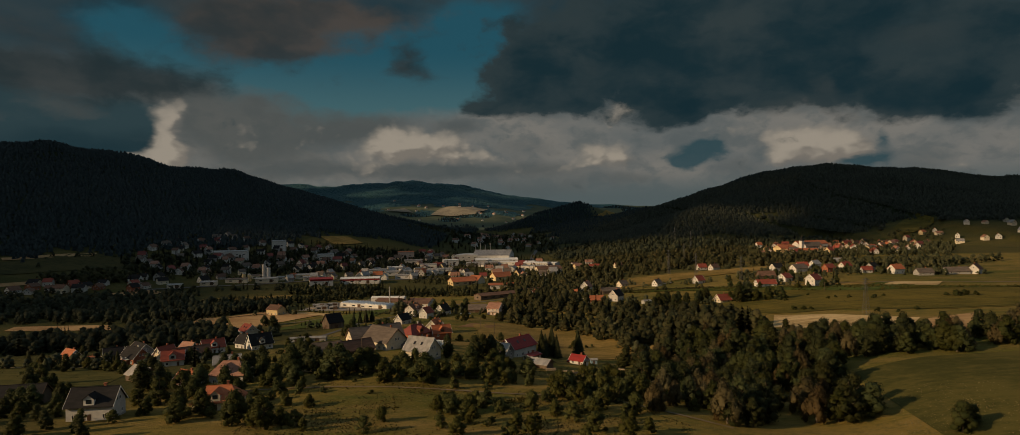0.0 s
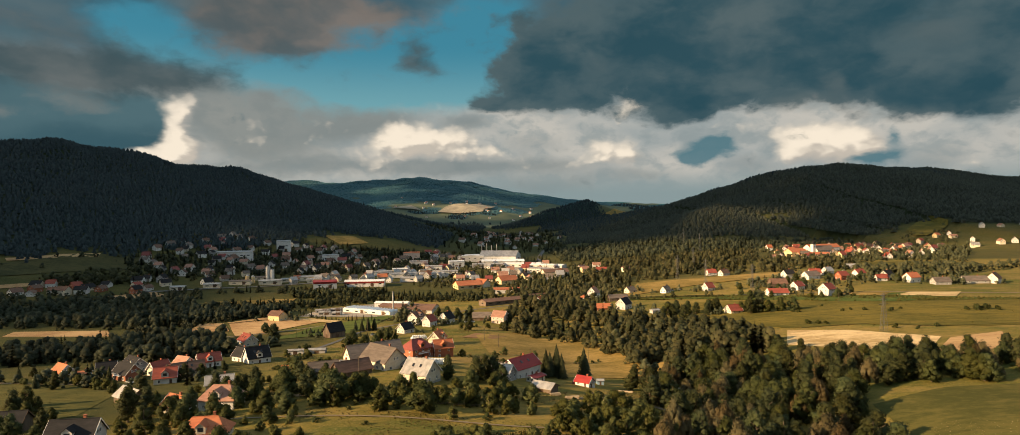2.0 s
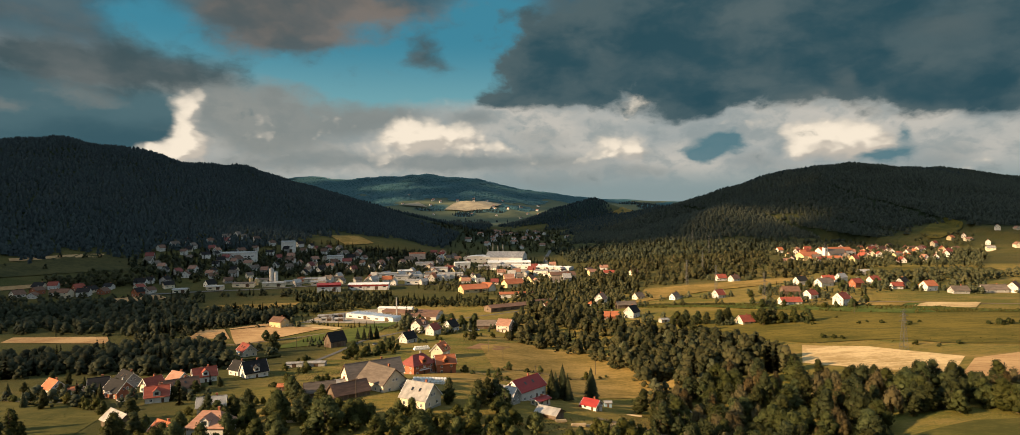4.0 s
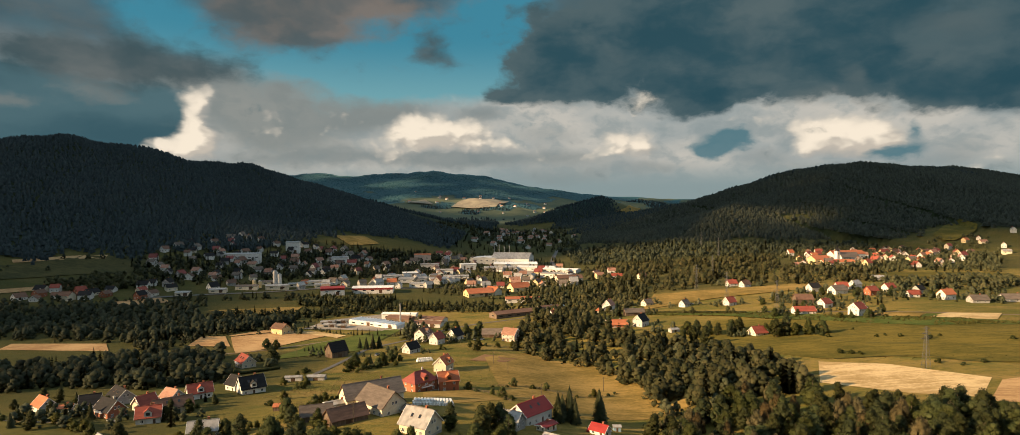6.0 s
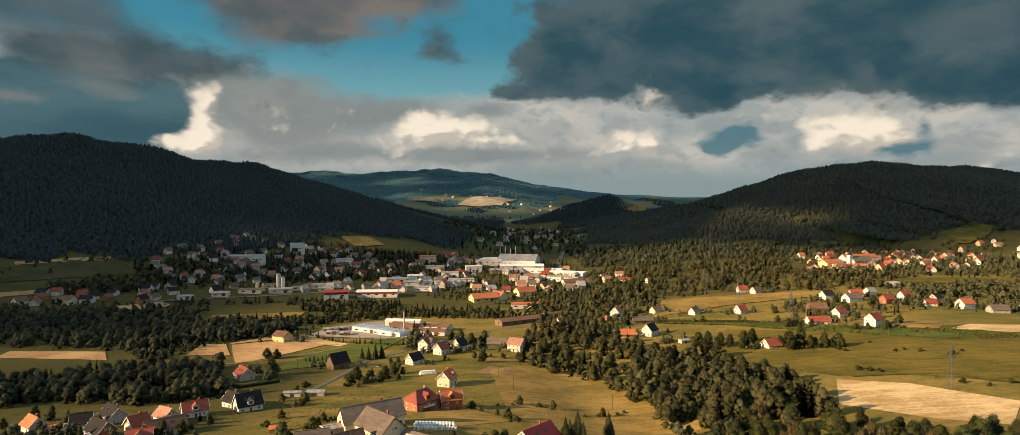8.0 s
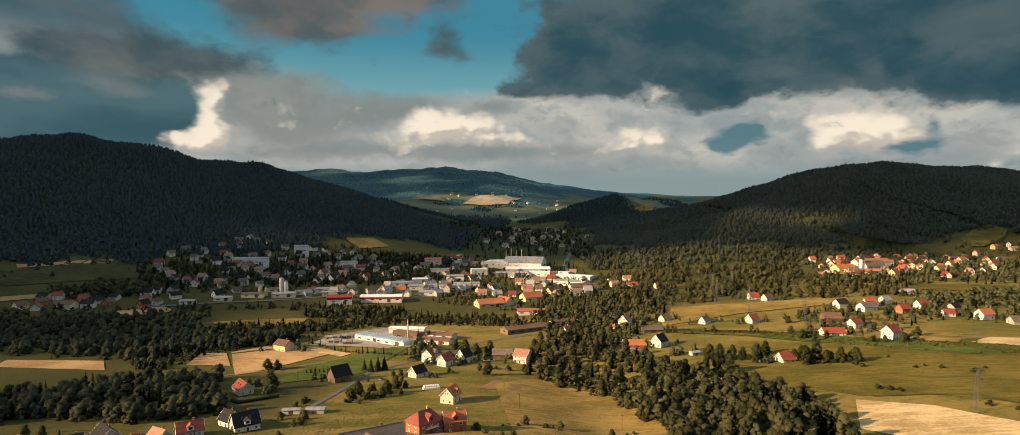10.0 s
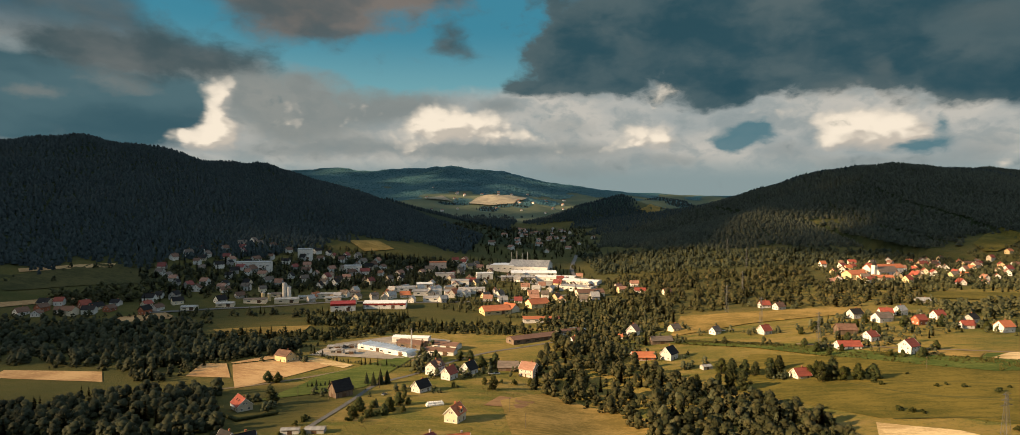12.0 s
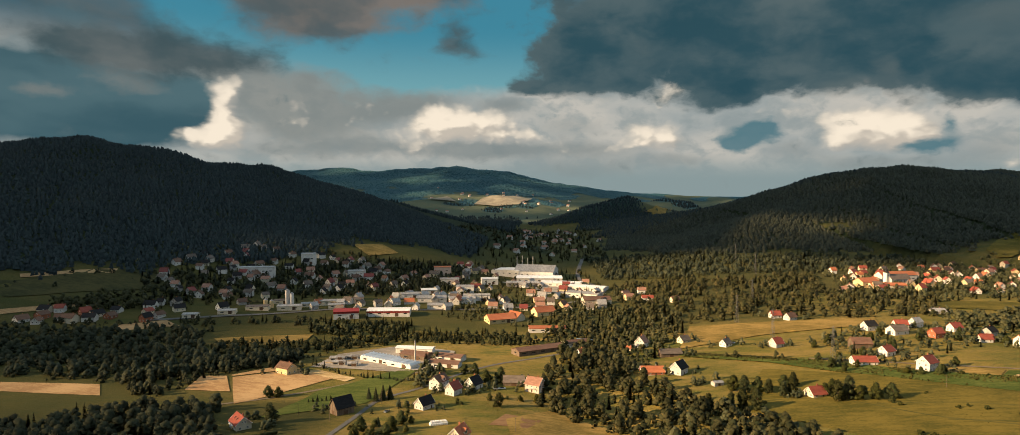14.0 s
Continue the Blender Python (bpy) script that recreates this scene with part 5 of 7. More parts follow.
# the sawmill and glasshouse works in the middle of the valley
hall(-140, 582, 14, 32, 3.4, -28, W_, MEMBRANE, "long pale sheet-metal hall with rows of roof ridges", bays=9, rise=1.4)
hall(-117, 566, 12, 24, 3.4, -28, W_, MEMBRANE, "pale sheet-metal hall beside the gravel yard", bays=7, rise=1.3)
hall(-118, 612, 10, 32, 5.0, -4, W_, MEMBRANE, "low white works building with flat pale roof", rise=0.8)
hall(-113, 594, 14, 24, 4.2, -20, WALLS["timber"], ROOFS["brown"], "low brown-roofed workshop beside the chimney")
hall(-84, 588, 12, 24, 4.0, -15, W_, ROOFS["brown"], "brown-roofed workshop beside the lane")
hall(-84, 566, 10, 24, 3.6, -10, W_, ROOFS["brown"], "white-walled store with brown roof")
for x, y, l in ((-176, 583, 12), (-165, 588, 9), (-170, 570, 10), (-158, 566, 7)):
    hall(x, y, 6, l, 2.8, 4, G_, T_, "small pale store on the timber yard", "stores on the yard", rise=0.6)
# halls beside the town
hall(-222, 741, 22, 26, 7.5, 18, W_, ROOFS["scarlet"], "white store with red fascia and red roof", "stores by the town", band=RED_BAND, rise=1.2)
hall(-180, 760, 22, 46, 6, 8, W_, MEMBRANE, "long white store with red fascia", "stores by the town", band=RED_BAND, rise=1.2)
hall(-56, 742, 18, 30, 4.0, 26, WALLS["yellow"], ROOFS["orange"], "yellow store with broad orange tiled roof", "stores by the town", rise=4.5)
hall(-40, 752, 12, 16, 4.5, -40, WALLS["cream"], ROOFS["orange"], "yellow store wing with steep orange roof", "stores by the town", rise=4.5)
hall(-11, 783, 16, 24, 4.5, 30, WALLS["yellow"], ROOFS["orange"], "yellow building with broad orange tiled roof", "stores by the town", rise=5.0)
hall(-12, 618, 14, 46, 3.6, 32, WALLS["timber"], ROOFS["brown"], "long low brown-roofed shed along the railway", "sheds by the railway", rise=2.0)
hall(20, 640, 9, 24, 3.6, 28, W_, ROOFS["brown"], "low brown-roofed shed with white wall", "sheds by the railway", rise=1.6)
hall(30, 648, 7, 16, 3.2, 10, WALLS["blue"], WALLS["blue"], "low shed with blue sheet roof", "sheds by the railway", rise=0.8)
hall(-6, 700, 12, 36, 3.8, 5, W_, ROOFS["orange"], "long low building with orange roof", "sheds by the railway", rise=1.6)
# the large pale works at the mouth of the valley
hall(-28, 1112, 60, 64, 12, -8, W_, T_, "very large pale hall with stepped roof above the town", "great works", rise=8.0)
hall(-72, 1105, 40, 34, 10, 80, W_, MEMBRANE, "pale flat-roofed works wing", "great works", rise=1.0)
hall(-22, 1060, 36, 70, 7, 2, W_, MEMBRANE, "low pale works hall in front of the great hall", "great works", rise=2.0)
hall(12, 1010, 26, 60, 6, -6, W_, MEMBRANE, "long low white works hall", "great works", rise=1.0)
hall(48, 960, 24, 52, 6, -22, W_, MEMBRANE, "long low white works hall beside the road", "great works", rise=1.0)
hall(-45, 1005, 22, 48, 6, 6, T_, T_, "low grey-white works hall", "great works", rise=1.0)
hall(40, 905, 20, 44, 6, -25, W_, T_, "white flat-roofed hall with pale roof", "great works", rise=0.8)
hall(52, 850, 16, 34, 6, 14, WALLS["cream"], ROOFS["brown"], "cream building with broad brown roof", "great works", rise=3.5)
for x, y, w, l, h in ((-182, 870, 18, 30, 6), (-150, 850, 22, 44, 6), (-112, 846, 20, 40, 7), (-92, 868, 16, 30, 8), (-132, 808, 16, 36, 5), (-165, 905, 18, 26, 6), (-120, 930, 20, 30, 9), (-150, 980, 14, 34, 10), (-95, 1010, 16, 30, 10)):
    hall(x, y, w, l * 0.8, h * 0.85, 6 + (x * 7) % 12, W_, MEMBRANE if x % 2 else T_, "white industrial hall with pale flat roof", "industrial halls", rise=0.9)
for x, y, w, l, h in ((-330, 762, 12, 24, 4), (-298, 772, 12, 26, 4.5), (-266, 806, 14, 30, 5), (-318, 798, 10, 18, 4), (-240, 824, 14, 22, 5), (-352, 737, 10, 18, 3.6), (-380, 715, 10, 15, 3.6), (-284, 792, 9, 16, 3.6), (-250, 790, 10, 18, 4)):
    hall(x, y, w, l, h, 10 + (x * 5) % 14, G_ if x % 2 else WALLS["cream"], T_ if x % 3 else ROOFS["oldtile"], "low grey and cream depot hall", "depot halls", rise=1.1)
# blocks of flats among the trees
for x, y, l, h in ((-400, 905, 46, 11), (-362, 990, 20, 15), (-171, 1041, 26, 12), (-280, 960, 24, 9)):
    hall(x, y, 12, l, h, 12, WALLS["white"] if l != 26 else WALLS["pink"], G_ if l != 26 else ROOFS["orange"], "plain block of flats under the hill", "flats", rise=1.2, name="apartment_block")


def drum(r0, r1, z0, z1, sides=12):
    ring = [(math.cos(6.28319 * i / sides), math.sin(6.28319 * i / sides)) for i in range(sides)]
    v = [(a * r0, b * r0, z0) for a, b in ring] + [(a * r1, b * r1, z1) for a, b in ring]
    f = [(i, (i + 1) % sides, sides + (i + 1) % sides, sides + i) for i in range(sides)]
    return v, f + [tuple(range(sides, 2 * sides)), tuple(range(sides))[::-1]]


def chimney_stack(x, y, tall, r):
    base = new("factory_chimney")
    base.matrix_basis = pose(x, y, ground_z(x, y))
    piece("shaft", mesh_from("shaft", *drum(r, r * 0.7, -1, tall), CONCRETE), base)
    piece("rim", mesh_from("rim", *drum(r * 0.85, r * 0.85, tall - 0.8, tall + 0.1), STEEL), base)
    tagged(base, "slender pale factory chimney beside the workshops", "chimney", "works")


chimney_stack(-110, 575, 19, 0.75)
for i in range(4):
    chimney_stack(-62 + i * 9, 1150, 27 + (i % 2) * 3, 0.9)


def silo(x, y, tall, r, label, mat):
    base = new("silo")
    base.matrix_basis = pose(x, y, ground_z(x, y))
    piece("shell", mesh_from("shell", *drum(r, r, -1, tall, 16), mat), base)
    piece("cap", mesh_from("cap", *drum(r, r * 0.2, tall + 0.01, tall + r * 0.6, 16), T_), base)
    tagged(base, label, "silo", "silos at the depot")


for dx, dy, tall, r in ((0, 0, 20, 2.4), (5, 1, 16, 2.4), (-1, 5, 18, 2.2)):
    silo(-305 + dx, 782 + dy, tall, r, "tall white concrete-plant silo", W_)
silo(-326, 772, 9, 2.2, "squat yellow silo at the depot", WALLS["yellow"])
silo(-320, 774, 8, 2.2, "squat yellow silo at the depot", WALLS["yellow"])


def church():
    base = new("church")
    base.matrix_basis = pose(446, 930, ground_z(446, 930), 0, 0, 18) @ Matrix.Diagonal((0.75, 0.75, 0.75, 1))
    piece("nave", mesh_from("nave", *gable_body(16, 40, 10, 8), W_), base)
    piece("nave_roof", mesh_from("nave_roof", *gable_roof(16, 40, 10, 8), ROOFS["oldtile"]), base)
    tower = piece("tower", mesh_from("tower", *box(-26.5, -3.6, -3, -20.2, 3.6, 21), W_), base)
    tiers = [drum(r0, r1, z0, z1, 8) for r0, r1, z0, z1 in ((4.2, 3.4, 21, 22.5), (3.4, 2.0, 22.5, 24), (1.6, 1.6, 24, 26), (2.2, 1.2, 26, 27.5), (0.9, 0.1, 27.5, 33))]
    v, f = joined(*tiers)
    piece("spire", mesh_from("spire", [(a - 23.3, b, c) for a, b, c in v], f, ROOFS["slate"]), tower, label="dark onion spire")
    for i in range(5):
        piece("window", PANE, base, pose(-15 + i * 7.4, -8.02, 6) @ Matrix.Diagonal((1.6, 1, 4.2, 1)))
    piece("window", PANE, base, pose(-23.3, -3.63, 16.5) @ Matrix.Diagonal((1.4, 1, 2.6, 1)))
    tagged(base, "white village church with tower and dark spire", "church")
    hall(455, 952, 14, 52, 10, 14, W_, ROOFS["orange"], "long white parish building with orange roof", "church buildings", rise=4.5)
    hall(395, 905, 16, 26, 7, 20, WALLS["yellow"], ROOFS["orange"], "school with orange walls and orange roof", "church buildings", rise=4.5)
    hall(415, 895, 12, 44, 4, 4, WALLS["cream"], ROOFS["orange"], "long low building with orange roof", "church buildings", rise=2.5)


church()


# ---- fields: thin sheets that follow the ground ----


def field(name, label, ring, mat, lift=0.12, category="field", step=9.0):
    """A crop or mown field within a ring of corners, draped over the ground."""
    bm = bmesh.new()
    bm.faces.new([bm.verts.new((x, y, 0)) for x, y in ring])
    for axis in (0, 1):
        lo, hi = min(p[axis] for p in ring), max(p[axis] for p in ring)
        k = lo + step
        while k < hi:
            at, no = [0, 0, 0], [0, 0, 0]
            at[axis], no[axis] = k, 1
            bmesh.ops.bisect_plane(bm, geom=bm.verts[:] + bm.edges[:] + bm.faces[:], plane_co=at, plane_no=no)
            k += step
    bmesh.ops.triangulate(bm, faces=bm.faces[:])
    corners = bm.verts[:]
    for v, z in zip(corners, height([v.co.x for v in corners], [v.co.y for v in corners])):
        v.co.z = float(z) + lift + 0.0015 * max(0.0, v.co.y - 300)
    if bm.faces and sum(f.normal.z for f in bm.faces) < 0:
        bmesh.ops.reverse_faces(bm, faces=bm.faces[:])
    bm.normal_update()
    me = bpy.data.meshes.new(name)
    for f in bm.faces:
        f.smooth = True
    bm.to_mesh(me)
    bm.free()
    me.materials.append(mat)
    tagged(new(name, me), label, category, kind="structure")


field("field_1", "ripe pale grain field", [(141, 338), (160, 382), (189, 366), (213, 327), (187, 296), (166, 309)], WHEAT)
field("field_2", "ripe pale grain field, partly cut", [(214, 322), (245, 330), (232, 306), (202, 282), (186, 290)], STUBBLE)
field("field_3", "strip of ripe grain", [(282, 492), (314, 514), (354, 514), (332, 488), (286, 482)], WHEAT)
field("field_4", "mown yellow meadow strip", [(244, 504), (262, 524), (297, 513), (272, 486)], DRY)
field("field_5", "dark green crop strip", [(272, 486), (297, 511), (308, 511), (281, 482)], LUSH)
field("field_6", "tall dark green maize strip", [(100, 600), (163, 570), (183, 559), (245, 514), (340, 480), (420, 470), (420, 462), (272, 466), (228, 498), (194, 522), (158, 556), (100, 588)], LUSH, 0.3)
field("field_7", "reddish stubble field", [(-256, 499), (-262, 531), (-243, 532), (-222, 497)], STUBBLE)
field("field_8", "golden stubble field", [(-241, 534), (-211, 564), (-195, 555), (-238, 532)], STUBBLE)
field("field_9", "golden stubble field beside the farmhouse", [(-237, 529), (-194, 552), (-160, 529), (-204, 468), (-220, 497)], STUBBLE)
field("field_10", "small golden grain field", [(-191, 546), (-181, 553), (-144, 530), (-149, 521)], WHEAT)
field("field_11", "pale stubble field", [(-392, 487), (-398, 506), (-323, 506), (-305, 482)], STUBBLE)
field("field_12", "pale stubble field before the village", [(-434, 669), (-396, 698), (-372, 682), (-414, 657)], STUBBLE)
field("field_13", "green mown meadow", [(-172, 436), (-119, 471), (-104, 550), (-116, 561), (-143, 518), (-160, 500)], LUSH)
field("field_14", "broad mown meadow", [(108, 458), (150, 540), (236, 500), (345, 470), (420, 440), (400, 330), (245, 350), (200, 384), (165, 388)], HAY)
field("field_15", "dry yellow meadow", [(-27, 442), (0, 470), (50, 430), (75, 390), (80, 330), (60, 318), (12, 300), (-10, 340)], DRY)
field("field_16", "yellow meadow strip between the woods", [(-313, 640), (-229, 665), (-226, 639), (-286, 609)], DRY)
field("field_17", "bare strip on the shaded slope", [(-635, 787), (-546, 834), (-541, 822), (-625, 777)], STUBBLE)
field("field_18", "grass strip on the slope, its shade put into the colour", [(-660, 730), (-560, 830), (-457, 845), (-457, 800), (-590, 720)], SHADED_PASTURE)
field("field_19", "bare strip on the shaded slope", [(-585, 675), (-515, 722), (-505, 712), (-570, 665)], STUBBLE)
field("field_20", "yellow hillside meadow on the knoll", [(-345, 1140), (-300, 1170), (-262, 1130), (-300, 1085)], DRY)
field("field_21", "yellow meadow between hamlet and wood", [(105, 610), (130, 690), (300, 690), (290, 660), (180, 640)], DRY)
field("field_22", "meadow before the village", [(360, 760), (420, 800), (560, 790), (540, 720)], HAY)
field("field_23", "grazed brown-green pasture below the houses", [(-330, 300), (-250, 318), (-205, 292), (-160, 262), (-150, 225), (-175, 190), (-240, 170), (-330, 200)], PASTURE)
field("field_24", "rough green pasture beyond the lane", [(-250, 336), (-200, 345), (-150, 330), (-130, 345), (-170, 375), (-205, 352)], PASTURE)
field("field_25", "sunlit pale stubble beyond the gap", [(-394, 3144), (-358, 3258), (-218, 3408), (-115, 3450), (-169, 3162), (-278, 3114)], PALE_STUBBLE, 2.5, step=30.0)
field("field_26", "pale stubble patch beyond the gap", [(-623, 3156), (-539, 3240), (-479, 3174)], PALE_STUBBLE, 2.5, step=30.0)
field("field_27", "clearing on the low wooded hill", [(326, 2442), (375, 2520), (515, 2880), (427, 2532)], DRY, 2.0, step=25.0)
field("field_28", "meadow at the foot of the rounded hill", [(743, 1218), (790, 1262), (821, 1276), (825, 1221), (805, 1201), (743, 1158), (727, 1166)], HAY, 1.0, step=15.0)
field("field_29", "rough meadow beyond the brook wood", [(108, 150), (120, 222), (150, 230), (222, 222), (262, 190), (230, 140)], PASTURE)
field("yard_1", "gravel timber yard of the works", [(-190, 560), (-182, 600), (-130, 640), (-85, 620), (-80, 560), (-120, 548), (-155, 556)], GRAVEL, category="yard")
field("yard_2", "paved yard of the great works", [(-80, 1030), (-20, 1040), (70, 920), (50, 890), (-20, 960)], GRAVEL, category="yard")
field("yard_4", "trodden dry grass of the farmyard", [(-40, 285), (-30, 300), (-8, 322), (-30, 345), (-48, 330)], DRY, category="yard")
field("yard_5", "scar of bare red earth in the meadow", [(-36, 430), (-28, 452), (-6, 446), (-14, 428)], SOIL, category="bare earth")


def road(name, label, line, width, mat, lift=0.25):
    """A lane laid along a line, smoothed and draped."""
    pts = [Vector((x, y, 0)) for x, y in line]
    fine = []
    for i in range(len(pts) - 1):
        p0, p1, p2, p3 = pts[max(i - 1, 0)], pts[i], pts[i + 1], pts[min(i + 2, len(pts) - 1)]
        k = max(3, int((p2 - p1).length / 8))
        for j in range(k):
            t = j / k
            fine.append(0.5 * ((2 * p1) + (p2 - p0) * t + (2 * p0 - 5 * p1 + 4 * p2 - p3) * t * t + (3 * p1 - p0 - 3 * p2 + p3) * t ** 3))
    fine.append(pts[-1])
    verts, faces = [], []
    for i, p in enumerate(fine):
        d = (fine[min(i + 1, len(fine) - 1)] - fine[max(i - 1, 0)]).normalized()
        n = Vector((-d.y, d.x, 0)) * width / 2
        for q in (p - n, p + n):
            verts.append((q.x, q.y, max(ground_z(q.x, q.y), ground_z(p.x, p.y)) + lift))
        if i:
            faces.append((2 * i - 2, 2 * i - 1, 2 * i + 1, 2 * i)[::-1])
    tagged(new(name, mesh_from(name, verts, faces, mat)), label, "road", kind="structure")


road("road_1", "narrow grey lane past the farmhouses", [(-122, 380), (-116, 441), (-112, 480), (-92, 505), (-70, 540), (-46, 571), (-20, 590), (20, 615), (90, 640)], 3.2, ASPHALT)
road("road_2", "field track along the stubble", [(-230, 455), (-165, 499), (-136, 523), (-103, 547), (-85, 556)], 3.2, DIRT)
road("road_3", "pale dirt track across the meadow", [(-95, 215), (-40, 212), (0, 205), (28, 200), (60, 170)], 1.1, DIRT)
road("road_4", "rutted track along the wood", [(30, 262), (52, 250), (70, 225), (86, 205)], 2.2, DIRT)
road("road_5", "field path beside the houses", [(-260, 300), (-215, 290), (-185, 285)], 1.6, DIRT)
road("road_6", "main road through the town", [(-420, 690), (-330, 735), (-240, 780), (-150, 790), (-60, 815), (30, 870), (70, 960), (40, 1100), (60, 1400)], 7.0, ASPHALT, 0.5)
road("road_7", "lane between the fields", [(190, 560), (262, 528), (345, 510), (460, 500)], 3.0, DIRT)

# ---- woods and single trees ----
grove([(50, 284), (52, 218), (58, 176), (76, 172), (104, 182), (118, 226), (150, 234), (222, 226), (228, 256), (174, 272), (146, 277), (136, 302), (121, 310), (88, 318)], 7.4, 11, ["broad", "dark", "broad", "willow", "dark"], "trees of the brook wood", (0.65, 1.1), 0.92)
wood("brook_wood", "deep green broadleaf wood in the brook gully", spots_in([(45, 415), (100, 415), (128, 425), (142, 352), (133, 318), (88, 318), (62, 330), (58, 371)], 7.2, 12, 0.97), 12, ["fine"] * 8 + ["spruce"], (0.7, 1.15))
wood("brook_wood", "broadleaf wood along the brook", spots_in([(-12, 474), (1, 578), (37, 618), (61, 528), (99, 455), (124, 426), (45, 420), (18, 450)], 7.6, 20, 0.94), 14, ["fine"] * 6 + ["bush", "spruce"], (0.6, 1.05))
wood("far_wood", "broadleaf wood between town and village", spots_in([(79, 987), (187, 1000), (302, 991), (382, 1033), (333, 880), (438, 836), (374, 705), (283, 690), (212, 720), (140, 700), (90, 680), (79, 784)], 9.5, 21, 0.9), 1, ["broad", "broad", "broad", "bush", "broad", "broad", "broad", "spruce"], (0.45, 1.05))
wood("far_wood", "broadleaf wood below the dark hill", spots_in([(60, 1401), (289, 1300), (340, 1215), (461, 1270), (640, 1290), (640, 1190), (560, 1180), (382, 1043), (189, 1012), (80, 1060)], 11.0, 22, 0.9), 2, ["broad", "broad", "broad", "broad", "broad", "spruce"], (0.7, 1.1))
wood("brook_wood", "bushes and small trees round the edge of the meadow", spots_in([(52, 420), (90, 330), (60, 318), (84, 312), (110, 330), (132, 420), (112, 452), (60, 455)], 6.5, 61, 0.7), 61, ["bush", "fine", "bush"], (0.5, 0.95))
wood("far_wood", "trees between railway and lane", spots_in([(-27, 640), (7, 709), (90, 709), (76, 640), (74, 560), (36, 530), (5, 600), (0, 650)], 9, 23, 0.75), 3, ["broad", "broad", "bush"])
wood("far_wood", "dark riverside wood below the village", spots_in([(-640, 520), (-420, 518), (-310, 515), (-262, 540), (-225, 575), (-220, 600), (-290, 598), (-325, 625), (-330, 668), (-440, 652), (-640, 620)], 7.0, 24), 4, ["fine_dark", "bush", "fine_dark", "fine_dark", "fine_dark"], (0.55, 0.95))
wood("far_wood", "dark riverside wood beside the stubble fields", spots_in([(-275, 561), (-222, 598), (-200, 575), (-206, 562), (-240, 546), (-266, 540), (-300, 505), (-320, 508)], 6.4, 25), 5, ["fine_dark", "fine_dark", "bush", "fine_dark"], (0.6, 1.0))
# young mixed stands, broadleaf crowns with some spruces
wood("spruce_plantation", "young mixed trees beside the stores", spots_in([(-250, 699), (-205, 715), (-140, 714), (-150, 673), (-229, 663)], 5.5, 26, 0.95), 6, ["spruce", "broad", "broad"], (0.55, 0.85))
wood("spruce_plantation", "band of young mixed trees along the river", spots_in([(-303, 622), (-212, 640), (-133, 690), (-30, 680), (-28, 640), (-126, 652), (-196, 609), (-268, 575)], 5.5, 27, 0.9), 7, ["spruce", "broad", "broad"], (0.45, 0.8))
wood("far_wood", "trees in front of the depot halls", spots_in([(-380, 700), (-250, 730), (-160, 728), (-160, 718), (-250, 716), (-380, 690)], 9, 60, 0.7), 30, ["broad", "spruce"], (0.4, 0.7))
wood("far_wood", "trees behind the hamlet by the woods", spots_in([(364, 688), (470, 740), (560, 720), (430, 634), (340, 645)], 9, 28, 0.85), 8, ["broad", "broad"])
wood("far_wood", "trees among the houses of the village", spots_in([(-560, 880), (-459, 1060), (-215, 1100), (-180, 940), (-300, 810), (-433, 715)], 11, 29, 0.85), 9, ["broad", "broad", "spruce"], (0.5, 0.85))
wood("far_wood", "trees among the houses of the town", spots_in([(-211, 1036), (-108, 1234), (60, 1180), (75, 747), (0, 800), (-63, 770), (-176, 900)], 13, 30, 0.75), 10, ["broad", "spruce"], (0.5, 0.8))
wood("far_wood", "trees among the houses round the church", spots_in([(376, 1032), (340, 835), (438, 855), (560, 840), (820, 1180), (655, 1204), (529, 1188)], 12, 31, 0.7), 11, ["broad", "broad"], (0.5, 0.85))
wood("far_wood", "orchard trees and hedges on the shaded fields", spots_in([(-540, 715), (-482, 768), (-431, 723), (-489, 690)], 9, 32, 0.9), 12, ["broad", "broad"], (0.8, 1.3))
wood("far_wood", "hedges and trees along the valley bottom", spots_in([(-160, 1250), (-60, 1250), (110, 1400), (120, 2200), (-160, 2200), (-260, 1500)], 16, 33, 0.6), 13, ["broad", "spruce"], (0.7, 1.1))
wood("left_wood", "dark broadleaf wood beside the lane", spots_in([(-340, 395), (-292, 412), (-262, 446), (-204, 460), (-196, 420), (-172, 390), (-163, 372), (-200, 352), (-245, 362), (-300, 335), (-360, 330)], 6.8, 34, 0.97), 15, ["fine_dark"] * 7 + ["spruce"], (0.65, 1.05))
grove([(-98, 258), (-78, 246), (-60, 236), (-35, 228), (-6, 232), (12, 236), (10, 218), (-32, 216), (-79, 226)], 6.4, 36, ["fruit", "fruit", "broad"], "orchard trees", (0.55, 1.2), 0.8)
grove([(-140, 250), (-96, 282), (-70, 258), (-60, 190), (-66, 166), (-98, 176), (-112, 200), (-124, 215)], 7.4, 37, ["broad", "fruit", "fruit", "dark"], "garden trees", (0.5, 0.85), 0.8)
grove([(-190, 218), (-165, 196), (-140, 176), (-118, 172), (-108, 160), (-160, 158), (-200, 180)], 8.0, 40, ["dark", "broad", "dark"], "garden trees", (0.4, 0.62), 0.8)
grove([(-24, 182), (7, 198), (34, 226), (44, 185), (36, 150), (-20, 150)], 6.6, 38, ["fruit", "fruit", "bush"], "orchard trees", (0.6, 1.15), 0.75)
